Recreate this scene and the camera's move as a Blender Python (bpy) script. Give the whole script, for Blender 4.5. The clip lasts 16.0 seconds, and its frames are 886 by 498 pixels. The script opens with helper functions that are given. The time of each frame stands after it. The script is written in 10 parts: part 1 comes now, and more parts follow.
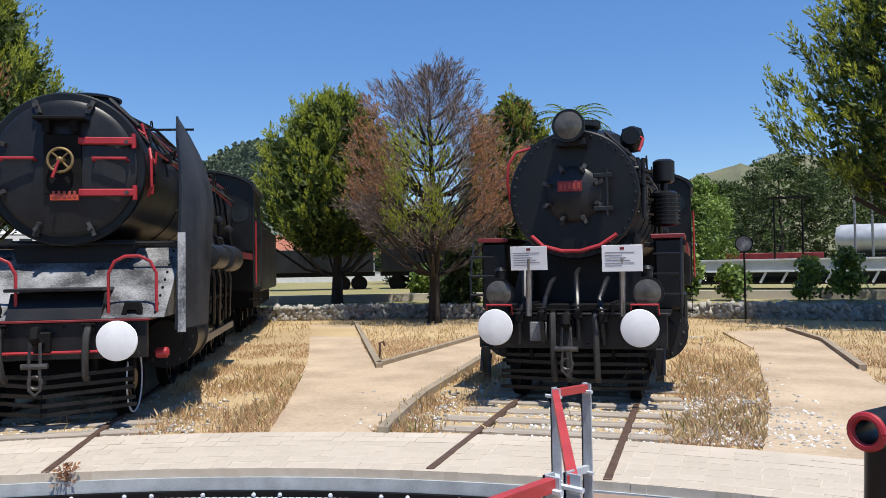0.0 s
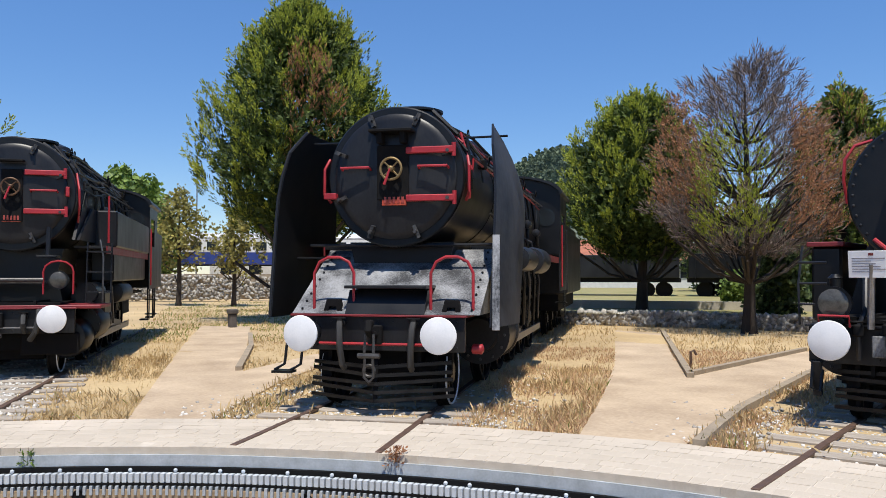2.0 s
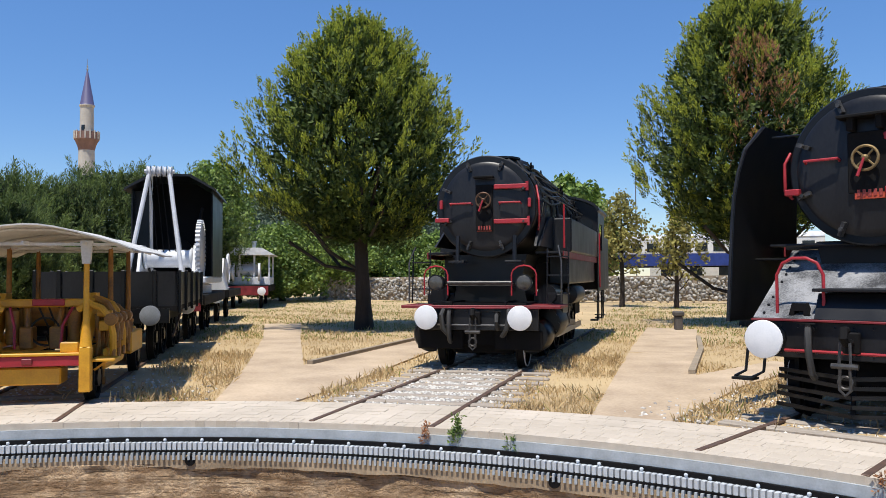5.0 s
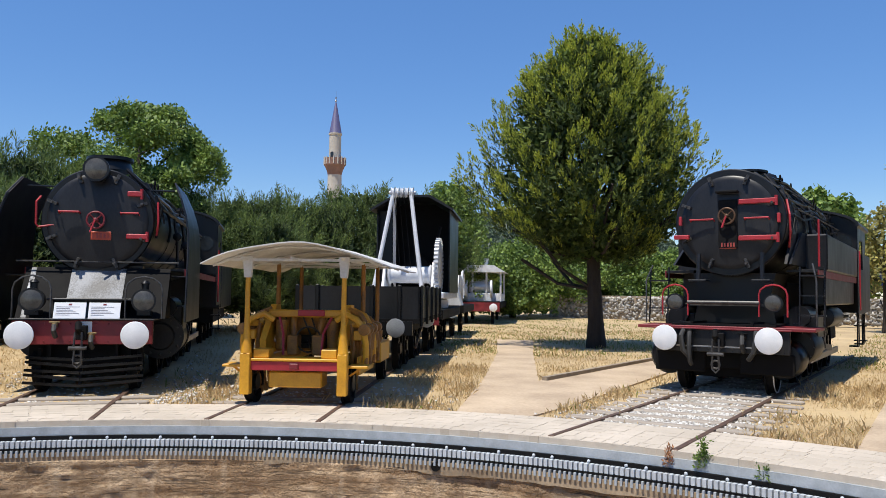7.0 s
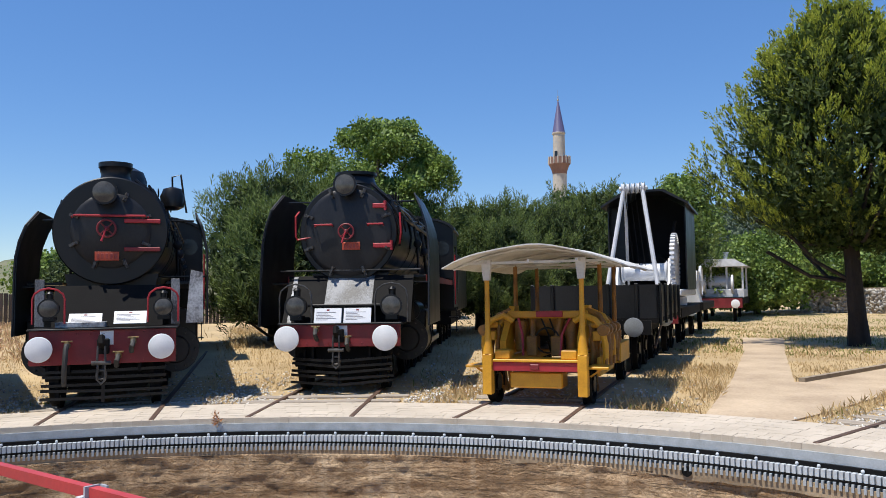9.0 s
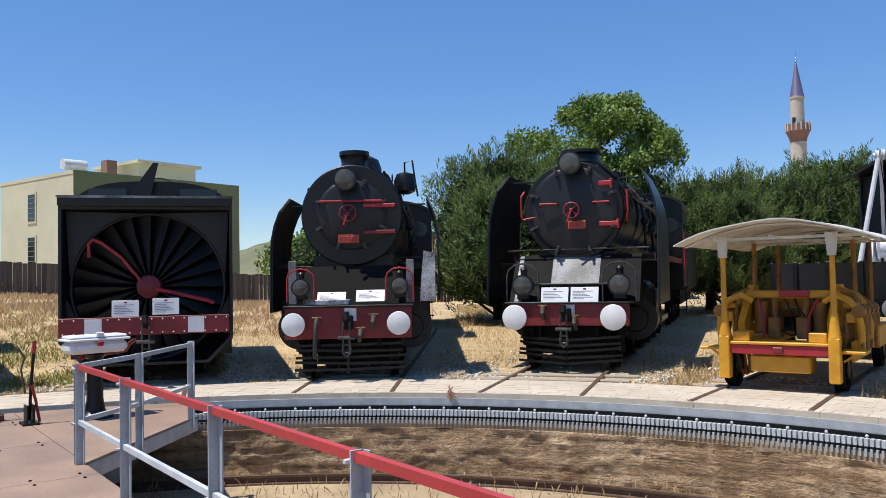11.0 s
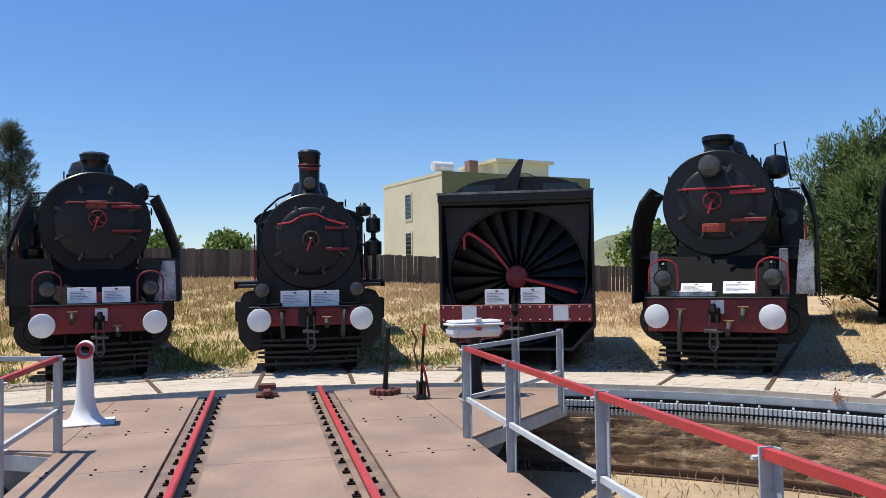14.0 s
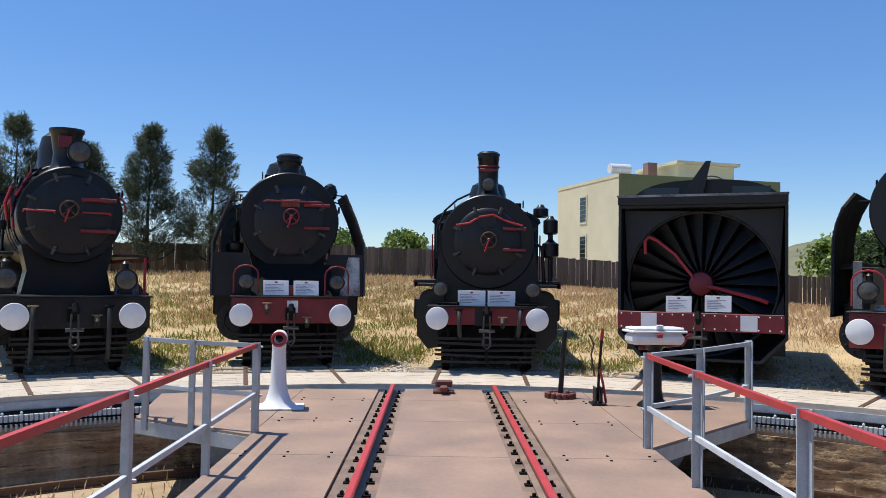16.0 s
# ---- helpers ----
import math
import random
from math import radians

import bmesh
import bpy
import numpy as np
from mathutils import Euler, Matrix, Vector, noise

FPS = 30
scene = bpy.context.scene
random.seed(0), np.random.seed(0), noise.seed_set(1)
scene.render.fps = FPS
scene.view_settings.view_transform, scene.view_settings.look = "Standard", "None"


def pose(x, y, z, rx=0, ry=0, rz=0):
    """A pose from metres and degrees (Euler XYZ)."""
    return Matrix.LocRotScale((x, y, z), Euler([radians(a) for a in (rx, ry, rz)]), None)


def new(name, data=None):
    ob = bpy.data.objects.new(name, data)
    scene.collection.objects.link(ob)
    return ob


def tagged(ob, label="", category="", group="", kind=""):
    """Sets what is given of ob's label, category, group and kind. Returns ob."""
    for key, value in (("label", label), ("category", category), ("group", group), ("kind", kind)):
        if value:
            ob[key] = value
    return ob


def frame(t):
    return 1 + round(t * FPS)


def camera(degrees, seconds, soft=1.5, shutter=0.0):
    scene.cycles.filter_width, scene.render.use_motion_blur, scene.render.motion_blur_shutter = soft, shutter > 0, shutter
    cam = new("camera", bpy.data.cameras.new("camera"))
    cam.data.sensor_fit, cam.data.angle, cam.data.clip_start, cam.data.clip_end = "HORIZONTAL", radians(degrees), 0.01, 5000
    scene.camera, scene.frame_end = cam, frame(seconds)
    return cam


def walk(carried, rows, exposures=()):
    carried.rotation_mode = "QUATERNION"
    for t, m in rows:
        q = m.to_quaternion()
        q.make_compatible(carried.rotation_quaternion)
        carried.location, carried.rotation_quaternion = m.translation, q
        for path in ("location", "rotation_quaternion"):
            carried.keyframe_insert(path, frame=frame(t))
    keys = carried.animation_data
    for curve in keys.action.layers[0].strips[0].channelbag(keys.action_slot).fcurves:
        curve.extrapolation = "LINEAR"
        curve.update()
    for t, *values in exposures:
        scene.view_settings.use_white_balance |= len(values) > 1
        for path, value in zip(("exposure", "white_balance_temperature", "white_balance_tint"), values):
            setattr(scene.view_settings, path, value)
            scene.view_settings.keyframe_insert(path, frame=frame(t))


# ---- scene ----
cam = camera(57.82, 16.0, soft=0.8)
PATH = [
    (0.0, pose(-0.288, 3.587, 1.733, 91.27, 0.96, 43.07)),
    (0.5, pose(-0.362, 3.529, 1.714, 91.35, 0.54, 47.86)),
    (1.0, pose(-0.384, 3.535, 1.705, 91.35, 0.05, 53.15)),
    (1.5, pose(-0.393, 3.557, 1.704, 91.81, -0.14, 58.50)),
    (2.0, pose(-0.417, 3.539, 1.704, 91.80, -0.08, 64.30)),
    (2.5, pose(-0.428, 3.494, 1.707, 91.44, 0.56, 71.72)),
    (3.0, pose(-0.445, 3.453, 1.723, 91.21, 1.28, 78.67)),
    (3.5, pose(-0.458, 3.428, 1.713, 91.30, 1.30, 83.16)),
    (4.0, pose(-0.451, 3.387, 1.714, 91.41, 0.72, 86.65)),
    (4.5, pose(-0.454, 3.363, 1.715, 91.63, 0.26, 90.26)),
    (5.0, pose(-0.438, 3.320, 1.721, 91.96, 0.27, 94.81)),
    (7.5, pose(-0.294, 3.165, 1.699, 93.25, -0.67, 114.56)),
    (8.0, pose(-0.298, 3.124, 1.721, 93.20, -0.39, 118.32)),
    (8.5, pose(-0.282, 3.103, 1.725, 93.22, 0.28, 122.66)),
    (9.0, pose(-0.230, 3.105, 1.724, 93.19, 0.87, 127.18)),
    (11.5, pose(-0.128, 3.001, 1.722, 91.81, 0.85, 146.53)),
    (12.0, pose(-0.086, 2.971, 1.712, 91.82, 0.69, 150.26)),
    (12.5, pose(-0.062, 2.966, 1.716, 91.90, 0.91, 153.83)),
    (13.0, pose(-0.034, 2.964, 1.714, 92.05, 0.94, 157.38)),
    (13.5, pose(-0.009, 2.938, 1.713, 91.96, 0.99, 162.15)),
    (14.0, pose(0.051, 2.939, 1.701, 91.85, 0.92, 167.33)),
    (14.5, pose(0.092, 2.930, 1.712, 91.88, 1.13, 171.60)),
    (15.0, pose(0.113, 2.933, 1.709, 92.02, 0.85, 174.92)),
    (15.5, pose(0.135, 2.928, 1.697, 91.97, 0.04, 177.51)),
    (16.0, pose(0.146, 2.903, 1.690, 92.02, -0.89, 179.49)),
]
walk(cam, PATH)

# ---- light ----
SUN_AZ, SUN_EL = radians(-18.0), radians(70.0)
sun_dir = Vector((math.cos(SUN_EL) * math.cos(SUN_AZ), math.cos(SUN_EL) * math.sin(SUN_AZ), math.sin(SUN_EL)))
sun_data = bpy.data.lights.new("sun", "SUN")
sun_data.energy, sun_data.angle, sun_data.color = 4.8, radians(0.53), (1.0, 0.95, 0.86)
sun = new("sun", sun_data)
sun.rotation_mode = "QUATERNION"
sun.rotation_quaternion = sun_dir.to_track_quat("Z", "Y")
sun.location = (0, 0, 40)
world = bpy.data.worlds.new("sky")
scene.world = world
world.use_nodes = True
wn = world.node_tree.nodes
sky = wn.new("ShaderNodeTexSky")
sky.sky_type, sky.sun_disc = "NISHITA", False
sky.sun_elevation, sky.sun_rotation = SUN_EL, radians(108.0)
sky.air_density, sky.dust_density, sky.ozone_density = 1.0, 0.0, 3.5
wn["Background"].inputs["Strength"].default_value = 0.117
hue = wn.new("ShaderNodeHueSaturation")
hue.inputs["Saturation"].default_value = 1.27
hue.inputs["Hue"].default_value = 0.509
world.node_tree.links.new(sky.outputs["Color"], hue.inputs["Color"])
even = wn.new("ShaderNodeMix")
even.data_type = "RGBA"
even.inputs["Factor"].default_value = 0.3
even.inputs[7].default_value = (1.36, 2.75, 5.7, 1.0)
world.node_tree.links.new(hue.outputs["Color"], even.inputs[6])
world.node_tree.links.new(even.outputs[2], wn["Background"].inputs["Color"])
scene.view_settings.exposure = 0.25


# ---- materials ----
def mat(name, a, b=None, rough=0.6, metal=0.0, scale=6.0, fine=60.0, bump=0.2, depth=0.01, mix=0.5, island=0.0, objrand=0.0, spread=0.25, stretch=(1, 1, 1), leaf=0.0, rough_var=0.15):
    """Two colours mixed by broad and fine noise, with fine relief."""
    m = bpy.data.materials.new(name)
    m.use_nodes = True
    nt = m.node_tree
    n, l = nt.nodes, nt.links
    bsdf = n["Principled BSDF"]
    b = b or tuple(c * 0.7 for c in a)
    tc = n.new("ShaderNodeTexCoord")
    mp = n.new("ShaderNodeMapping")
    mp.inputs["Scale"].default_value = stretch
    l.new(tc.outputs["Object"], mp.inputs["Vector"])
    n1 = n.new("ShaderNodeTexNoise")
    n1.inputs["Scale"].default_value, n1.inputs["Detail"].default_value = scale, 5
    n2 = n.new("ShaderNodeTexNoise")
    n2.inputs["Scale"].default_value, n2.inputs["Detail"].default_value = fine, 3
    for k in (n1, n2):
        l.new(mp.outputs["Vector"], k.inputs["Vector"])
    add = n.new("ShaderNodeMath")
    add.operation = "MULTIPLY_ADD"
    l.new(n2.outputs["Fac"], add.inputs[0])
    add.inputs[1].default_value = 0.45
    l.new(n1.outputs["Fac"], add.inputs[2])
    fac = add.outputs[0]
    extra = None
    if island:
        g = n.new("ShaderNodeNewGeometry")
        extra = (g.outputs["Random Per Island"], island)
    elif objrand:
        g = n.new("ShaderNodeObjectInfo")
        extra = (g.outputs["Random"], objrand)
    if extra:
        a2 = n.new("ShaderNodeMath")
        a2.operation = "MULTIPLY_ADD"
        l.new(extra[0], a2.inputs[0])
        a2.inputs[1].default_value = extra[1]
        l.new(fac, a2.inputs[2])
        a3 = n.new("ShaderNodeMath")
        a3.operation = "SUBTRACT"
        l.new(a2.outputs[0], a3.inputs[0])
        a3.inputs[1].default_value = extra[1] / 2
        fac = a3.outputs[0]
    ramp = n.new("ShaderNodeMapRange")
    c = 0.5 + 0.45 * 0.5 + (0.5 - mix) * 0.4
    ramp.inputs["From Min"].default_value, ramp.inputs["From Max"].default_value = c - spread, c + spread
    l.new(fac, ramp.inputs["Value"])
    mx = n.new("ShaderNodeMix")
    mx.data_type = "RGBA"
    l.new(ramp.outputs["Result"], mx.inputs["Factor"])
    mx.inputs[6].default_value, mx.inputs[7].default_value = (*b, 1), (*a, 1)
    l.new(mx.outputs[2], bsdf.inputs["Base Color"])
    rr = n.new("ShaderNodeMapRange")
    rr.inputs["To Min"].default_value, rr.inputs["To Max"].default_value = max(0.05, rough - rough_var), min(1.0, rough + rough_var)
    l.new(n1.outputs["Fac"], rr.inputs["Value"])
    l.new(rr.outputs["Result"], bsdf.inputs["Roughness"])
    bsdf.inputs["Metallic"].default_value = metal
    if bump:
        bp = n.new("ShaderNodeBump")
        bp.inputs["Strength"].default_value, bp.inputs["Distance"].default_value = bump, depth
        l.new(add.outputs[0], bp.inputs["Height"])
        l.new(bp.outputs["Normal"], bsdf.inputs["Normal"])
    if leaf:
        tr = n.new("ShaderNodeBsdfTranslucent")
        l.new(mx.outputs[2], tr.inputs["Color"])
        ms = n.new("ShaderNodeMixShader")
        ms.inputs["Fac"].default_value = leaf
        l.new(bsdf.outputs["BSDF"], ms.inputs[1])
        l.new(tr.outputs["BSDF"], ms.inputs[2])
        l.new(ms.outputs["Shader"], n["Material Output"].inputs["Surface"])
    return m


M = {}
M["black"] = mat("black_paint", (0.010, 0.0102, 0.0112), (0.004, 0.004, 0.0046), rough=0.36, scale=2.2, fine=40, bump=0.14, depth=0.008)
M["black_dusty"] = mat("dusty_black_paint", (0.024, 0.0245, 0.027), (0.005, 0.005, 0.006), rough=0.4, scale=1.8, fine=34, bump=0.16, depth=0.006, stretch=(1, 1, 0.5), spread=0.3, mix=0.45)
M["soot"] = mat("sooty_iron", (0.011, 0.010, 0.010), (0.005, 0.005, 0.005), rough=0.75, scale=5, fine=60, bump=0.3)
M["worn"] = mat("worn_grey_plate", (0.30, 0.305, 0.315), (0.045, 0.046, 0.05), rough=0.5, scale=2.5, fine=45, bump=0.15, stretch=(1, 1, 0.6), spread=0.16, mix=0.5)
M["flaked"] = mat("flaking_black_plate", (0.075, 0.076, 0.08), (0.012, 0.012, 0.014), rough=0.5, scale=1.6, fine=14, bump=0.15, stretch=(1, 1, 0.7), spread=0.3, mix=0.35)
M["worn_white"] = mat("flaking_pale_plate", (0.55, 0.56, 0.57), (0.09, 0.09, 0.10), rough=0.6, scale=3.5, fine=30, bump=0.25, spread=0.16)
M["red"] = mat("red_paint", (0.42, 0.026, 0.035), (0.28, 0.018, 0.024), rough=0.45, scale=5, fine=60, bump=0.12)
M["dark_red"] = mat("dull_red_paint", (0.23, 0.02, 0.025), (0.13, 0.013, 0.016), rough=0.5, scale=4, fine=60, bump=0.12)
M["plate_red"] = mat("orange_red_plate", (0.50, 0.075, 0.03), (0.38, 0.05, 0.02), rough=0.45, scale=9, bump=0.05)
M["white"] = mat("white_paint", (0.80, 0.80, 0.80), (0.68, 0.69, 0.70), rough=0.45, scale=5, fine=50, bump=0.08)
M["crane_white"] = mat("chalky_white_paint", (0.72, 0.73, 0.75), (0.5, 0.51, 0.53), rough=0.5, scale=3, fine=40, bump=0.1)
M["sign"] = mat("white_sign_board", (0.78, 0.79, 0.80), (0.70, 0.71, 0.73), rough=0.35, scale=2, bump=0.0)
M["ink"] = mat("grey_ink", (0.25, 0.25, 0.28), (0.18, 0.18, 0.2), rough=0.6, scale=20, bump=0.0)
M["brass"] = mat("dull_brass", (0.33, 0.23, 0.10), (0.16, 0.11, 0.05), rough=0.5, metal=0.5, scale=12)
M["bronze"] = mat("dark_bronze", (0.14, 0.075, 0.04), (0.06, 0.035, 0.02), rough=0.5, metal=0.4, scale=12)
M["glass"] = mat("lamp_glass", (0.10, 0.097, 0.085), (0.05, 0.047, 0.04), rough=0.12, scale=8, bump=0.03)
M["pane"] = mat("dark_window_glass", (0.02, 0.025, 0.03), (0.015, 0.018, 0.02), rough=0.08, scale=3, bump=0.0)
M["steel"] = mat("bare_steel", (0.35, 0.35, 0.36), (0.16, 0.15, 0.14), rough=0.4, metal=0.7, scale=9)
M["rail"] = mat("rusty_rail", (0.16, 0.095, 0.065), (0.08, 0.05, 0.038), rough=0.6, metal=0.3, scale=8, fine=60)
M["rubber"] = mat("rubber_hose", (0.035, 0.033, 0.03), (0.02, 0.02, 0.02), rough=0.65, scale=14)
M["grey_paint"] = mat("pale_grey_blue_paint", (0.46, 0.50, 0.53), (0.30, 0.33, 0.35), rough=0.45, scale=6, fine=50, bump=0.1)
for key, level in (("black", 0.36), ("black_dusty", 0.36), ("soot", 0.15), ("flaked", 0.3), ("worn", 0.3)):
    M[key].node_tree.nodes["Principled BSDF"].inputs["Specular IOR Level"].default_value = level
M["rail_red"] = mat("faded_red_handrail", (0.52, 0.055, 0.05), (0.36, 0.04, 0.04), rough=0.45, scale=4, fine=50, bump=0.1)
M["deck"] = mat("rusty_chequer_plate", (0.365, 0.245, 0.175), (0.20, 0.14, 0.108), rough=0.65, metal=0.0, scale=1.3, fine=26, bump=0.35, depth=0.004, spread=0.32)
M["yellow"] = mat("yellow_paint", (0.72, 0.36, 0.02), (0.50, 0.23, 0.015), rough=0.45, scale=3.5, fine=40, bump=0.12)
M["yellow_dark"] = mat("oily_yellow_iron", (0.40, 0.17, 0.02), (0.13, 0.06, 0.015), rough=0.5, scale=4, fine=40, bump=0.2)
M["canvas"] = mat("grey_white_canopy", (0.66, 0.65, 0.62), (0.42, 0.41, 0.39), rough=0.7, scale=1.6, fine=25, bump=0.15)
M["brick"] = mat("sandy_paver", (0.56, 0.485, 0.395), (0.42, 0.36, 0.285), rough=0.9, scale=1.0, fine=60, bump=0.3, island=0.15)
M["paver"] = mat("sandy_paver_single", (0.56, 0.485, 0.395), (0.42, 0.36, 0.285), rough=0.9, scale=1.0, fine=60, bump=0.3, objrand=0.15)
M["mortar"] = mat("dusty_mortar", (0.58, 0.51, 0.42), (0.47, 0.41, 0.335), rough=0.95, scale=9, fine=120, bump=0.4)


def pit_concrete():
    """Weathered board-marked concrete: pale and brown layers, black crusts, gritty relief, thin level cracks."""
    m = bpy.data.materials.new("eroded_concrete")
    m.use_nodes = True
    n, l = m.node_tree.nodes, m.node_tree.links
    bsdf = n["Principled BSDF"]
    tc = n.new("ShaderNodeTexCoord")

    def tex(scale, stretch, detail=6.0, rough=0.6):
        mp = n.new("ShaderNodeMapping")
        mp.inputs["Scale"].default_value = stretch
        l.new(tc.outputs["Object"], mp.inputs["Vector"])
        k = n.new("ShaderNodeTexNoise")
        k.inputs["Scale"].default_value, k.inputs["Detail"].default_value, k.inputs["Roughness"].default_value = scale, detail, rough
        l.new(mp.outputs["Vector"], k.inputs["Vector"])
        return k.outputs["Fac"]

    def rng(v, a, b, lo=0.0, hi=1.0):
        k = n.new("ShaderNodeMapRange")
        for nm, x in (("From Min", a), ("From Max", b), ("To Min", lo), ("To Max", hi)):
            k.inputs[nm].default_value = x
        l.new(v, k.inputs["Value"])
        return k.outputs["Result"]

    def blend(f, a, b):
        k = n.new("ShaderNodeMix")
        k.data_type = "RGBA"
        l.new(f, k.inputs["Factor"])
        for i, c in ((6, a), (7, b)):
            if isinstance(c, tuple):
                k.inputs[i].default_value = (*c, 1)
            else:
                l.new(c, k.inputs[i])
        return k.outputs[2]

    layers = tex(1.6, (0.5, 0.5, 4.5))
    crust = tex(0.9, (1, 1, 1.3), 8, 0.68)
    grit = tex(15, (1, 1, 1.4), 5, 0.7)
    lines = tex(2.2, (0.25, 0.25, 9.0), 3, 0.5)
    c = blend(rng(layers, 0.38, 0.60), (0.36, 0.225, 0.12), (0.66, 0.47, 0.29))
    c = blend(rng(grit, 0.42, 0.70, 0.0, 0.55), c, (0.19, 0.125, 0.07))
    c = blend(rng(crust, 0.54, 0.66, 0.0, 0.7), c, (0.11, 0.075, 0.045))
    runs = tex(1.1, (2.4, 2.4, 0.22), 4, 0.55)
    c = blend(rng(runs, 0.50, 0.66, 0.0, 0.6), c, (0.24, 0.15, 0.08))
    c = blend(rng(runs, 0.46, 0.34, 0.0, 0.45), c, (0.74, 0.58, 0.40))
    k = n.new("ShaderNodeMath")
    k.operation = "ABSOLUTE"
    s = n.new("ShaderNodeMath")
    s.operation = "SUBTRACT"
    l.new(lines, s.inputs[0])
    s.inputs[1].default_value = 0.5
    l.new(s.outputs[0], k.inputs[0])
    crack = rng(k.outputs[0], 0.0, 0.012, 1.0, 0.0)
    c = blend(rng(crack, 0, 1, 0, 0.7), c, (0.06, 0.045, 0.03))
    l.new(c, bsdf.inputs["Base Color"])
    bsdf.inputs["Roughness"].default_value = 0.95
    h = n.new("ShaderNodeMath")
    h.operation = "MULTIPLY_ADD"
    l.new(crust, h.inputs[0])
    h.inputs[1].default_value = 2.0
    l.new(grit, h.inputs[2])
    h2 = n.new("ShaderNodeMath")
    h2.operation = "SUBTRACT"
    l.new(h.outputs[0], h2.inputs[0])
    l.new(crack, h2.inputs[1])
    bp = n.new("ShaderNodeBump")
    bp.inputs["Strength"].default_value, bp.inputs["Distance"].default_value = 1.0, 0.06
    l.new(h2.outputs[0], bp.inputs["Height"])
    l.new(bp.outputs["Normal"], bsdf.inputs["Normal"])
    return m


M["pit"] = pit_concrete()
M["ledge"] = mat("stained_concrete_ledge", (0.46, 0.35, 0.23), (0.22, 0.16, 0.10), rough=0.95, scale=2.6, fine=22, bump=0.5, depth=0.02)
M["pit_floor"] = mat("pit_soil", (0.44, 0.33, 0.20), (0.25, 0.18, 0.11), rough=0.95, scale=2, fine=40, bump=0.6)
M["path"] = mat("worn_concrete_path", (0.55, 0.43, 0.30), (0.32, 0.235, 0.155), rough=0.92, scale=0.9, fine=22, bump=0.35, spread=0.26, mix=0.55)
M["kerb"] = mat("kerb_stone", (0.36, 0.29, 0.21), (0.22, 0.18, 0.13), rough=0.95, scale=4, fine=40, bump=0.4)
M["ground"] = mat("dry_grass_soil", (0.54, 0.40, 0.215), (0.34, 0.245, 0.13), rough=0.95, scale=0.35, fine=9, bump=0.6, depth=0.03)
M["straw"] = mat("dry_grass_blade", (0.65, 0.49, 0.26), (0.44, 0.31, 0.15), rough=0.8, scale=0.4, fine=3, bump=0.0, island=0.4, leaf=0.3)
M["seed"] = mat("reddish_dry_grass_blade", (0.66, 0.44, 0.27), (0.46, 0.28, 0.16), rough=0.8, scale=0.4, fine=3, bump=0.0, island=0.4, leaf=0.3)
M["lawn"] = mat("green_grass_blade", (0.26, 0.29, 0.06), (0.15, 0.18, 0.035), rough=0.8, scale=0.4, fine=3, bump=0.0, island=0.6, leaf=0.3)
M["gravel"] = mat("ballast_stone", (0.64, 0.61, 0.56), (0.31, 0.285, 0.25), rough=0.9, scale=5, fine=40, bump=0.3, island=0.9)
M["bed"] = mat("ballast_bed", (0.58, 0.55, 0.50), (0.26, 0.235, 0.20), rough=0.95, scale=5, fine=26, bump=1.0, depth=0.05)
M["sleeper"] = mat("weathered_sleeper", (0.44, 0.38, 0.31), (0.21, 0.175, 0.14), rough=0.9, scale=3, fine=30, bump=0.5, stretch=(0.3, 3, 3))
M["bark"] = mat("bark", (0.05, 0.038, 0.03), (0.02, 0.016, 0.013), rough=0.95, scale=5, fine=26, bump=0.9, depth=0.03, stretch=(1, 1, 0.3))
# bright tip and dark inner tones carry sun and shade besides leaf age
M["cypress"] = mat("lit_young_cypress_leaf", (0.45, 0.485, 0.058), (0.22, 0.27, 0.032), rough=0.75, scale=0.6, fine=3, bump=0.0, island=0.5, leaf=0.25)
M["cypress_dark"] = mat("shaded_old_cypress_leaf", (0.11, 0.155, 0.026), (0.03, 0.052, 0.011), rough=0.75, scale=0.6, fine=3, bump=0.0, island=0.5, leaf=0.25)
M["brown_leaf"] = mat("dead_cypress_leaf", (0.50, 0.25, 0.12), (0.27, 0.14, 0.08), rough=0.85, scale=0.7, fine=3, bump=0.0, island=0.5, leaf=0.3)
M["grey_twig"] = mat("bare_twig", (0.24, 0.18, 0.15), (0.13, 0.10, 0.085), rough=0.9, scale=0.9, fine=3, bump=0.0, island=0.5)
M["pine"] = mat("pine_needle", (0.105, 0.15, 0.042), (0.03, 0.052, 0.02), rough=0.75, scale=0.4, fine=2, bump=0.0, island=0.55, leaf=0.3)
M["pine_tip"] = mat("lit_young_pine_needle", (0.17, 0.23, 0.055), (0.07, 0.11, 0.03), rough=0.75, scale=0.4, fine=2, bump=0.0, island=0.55, leaf=0.3)
M["broad"] = mat("broad_leaf", (0.25, 0.35, 0.065), (0.07, 0.125, 0.026), rough=0.6, scale=0.45, fine=2, bump=0.0, island=0.55, leaf=0.3)
M["olive"] = mat("yellowish_leaf", (0.38, 0.34, 0.09), (0.15, 0.14, 0.045), rough=0.75, scale=0.5, fine=2, bump=0.0, island=0.55, leaf=0.3)
M["casuarina"] = mat("grey_green_leaf", (0.12, 0.145, 0.08), (0.035, 0.05, 0.03), rough=0.8, scale=0.4, fine=2, bump=0.0, island=0.55, leaf=0.3)
# greens lightened and greyed to hold the haze of distance
M["hill"] = mat("hazy_wooded_hill", (0.15, 0.17, 0.12), (0.06, 0.085, 0.065), rough=1.0, scale=0.035, fine=0.3, bump=0.8, depth=3.0)
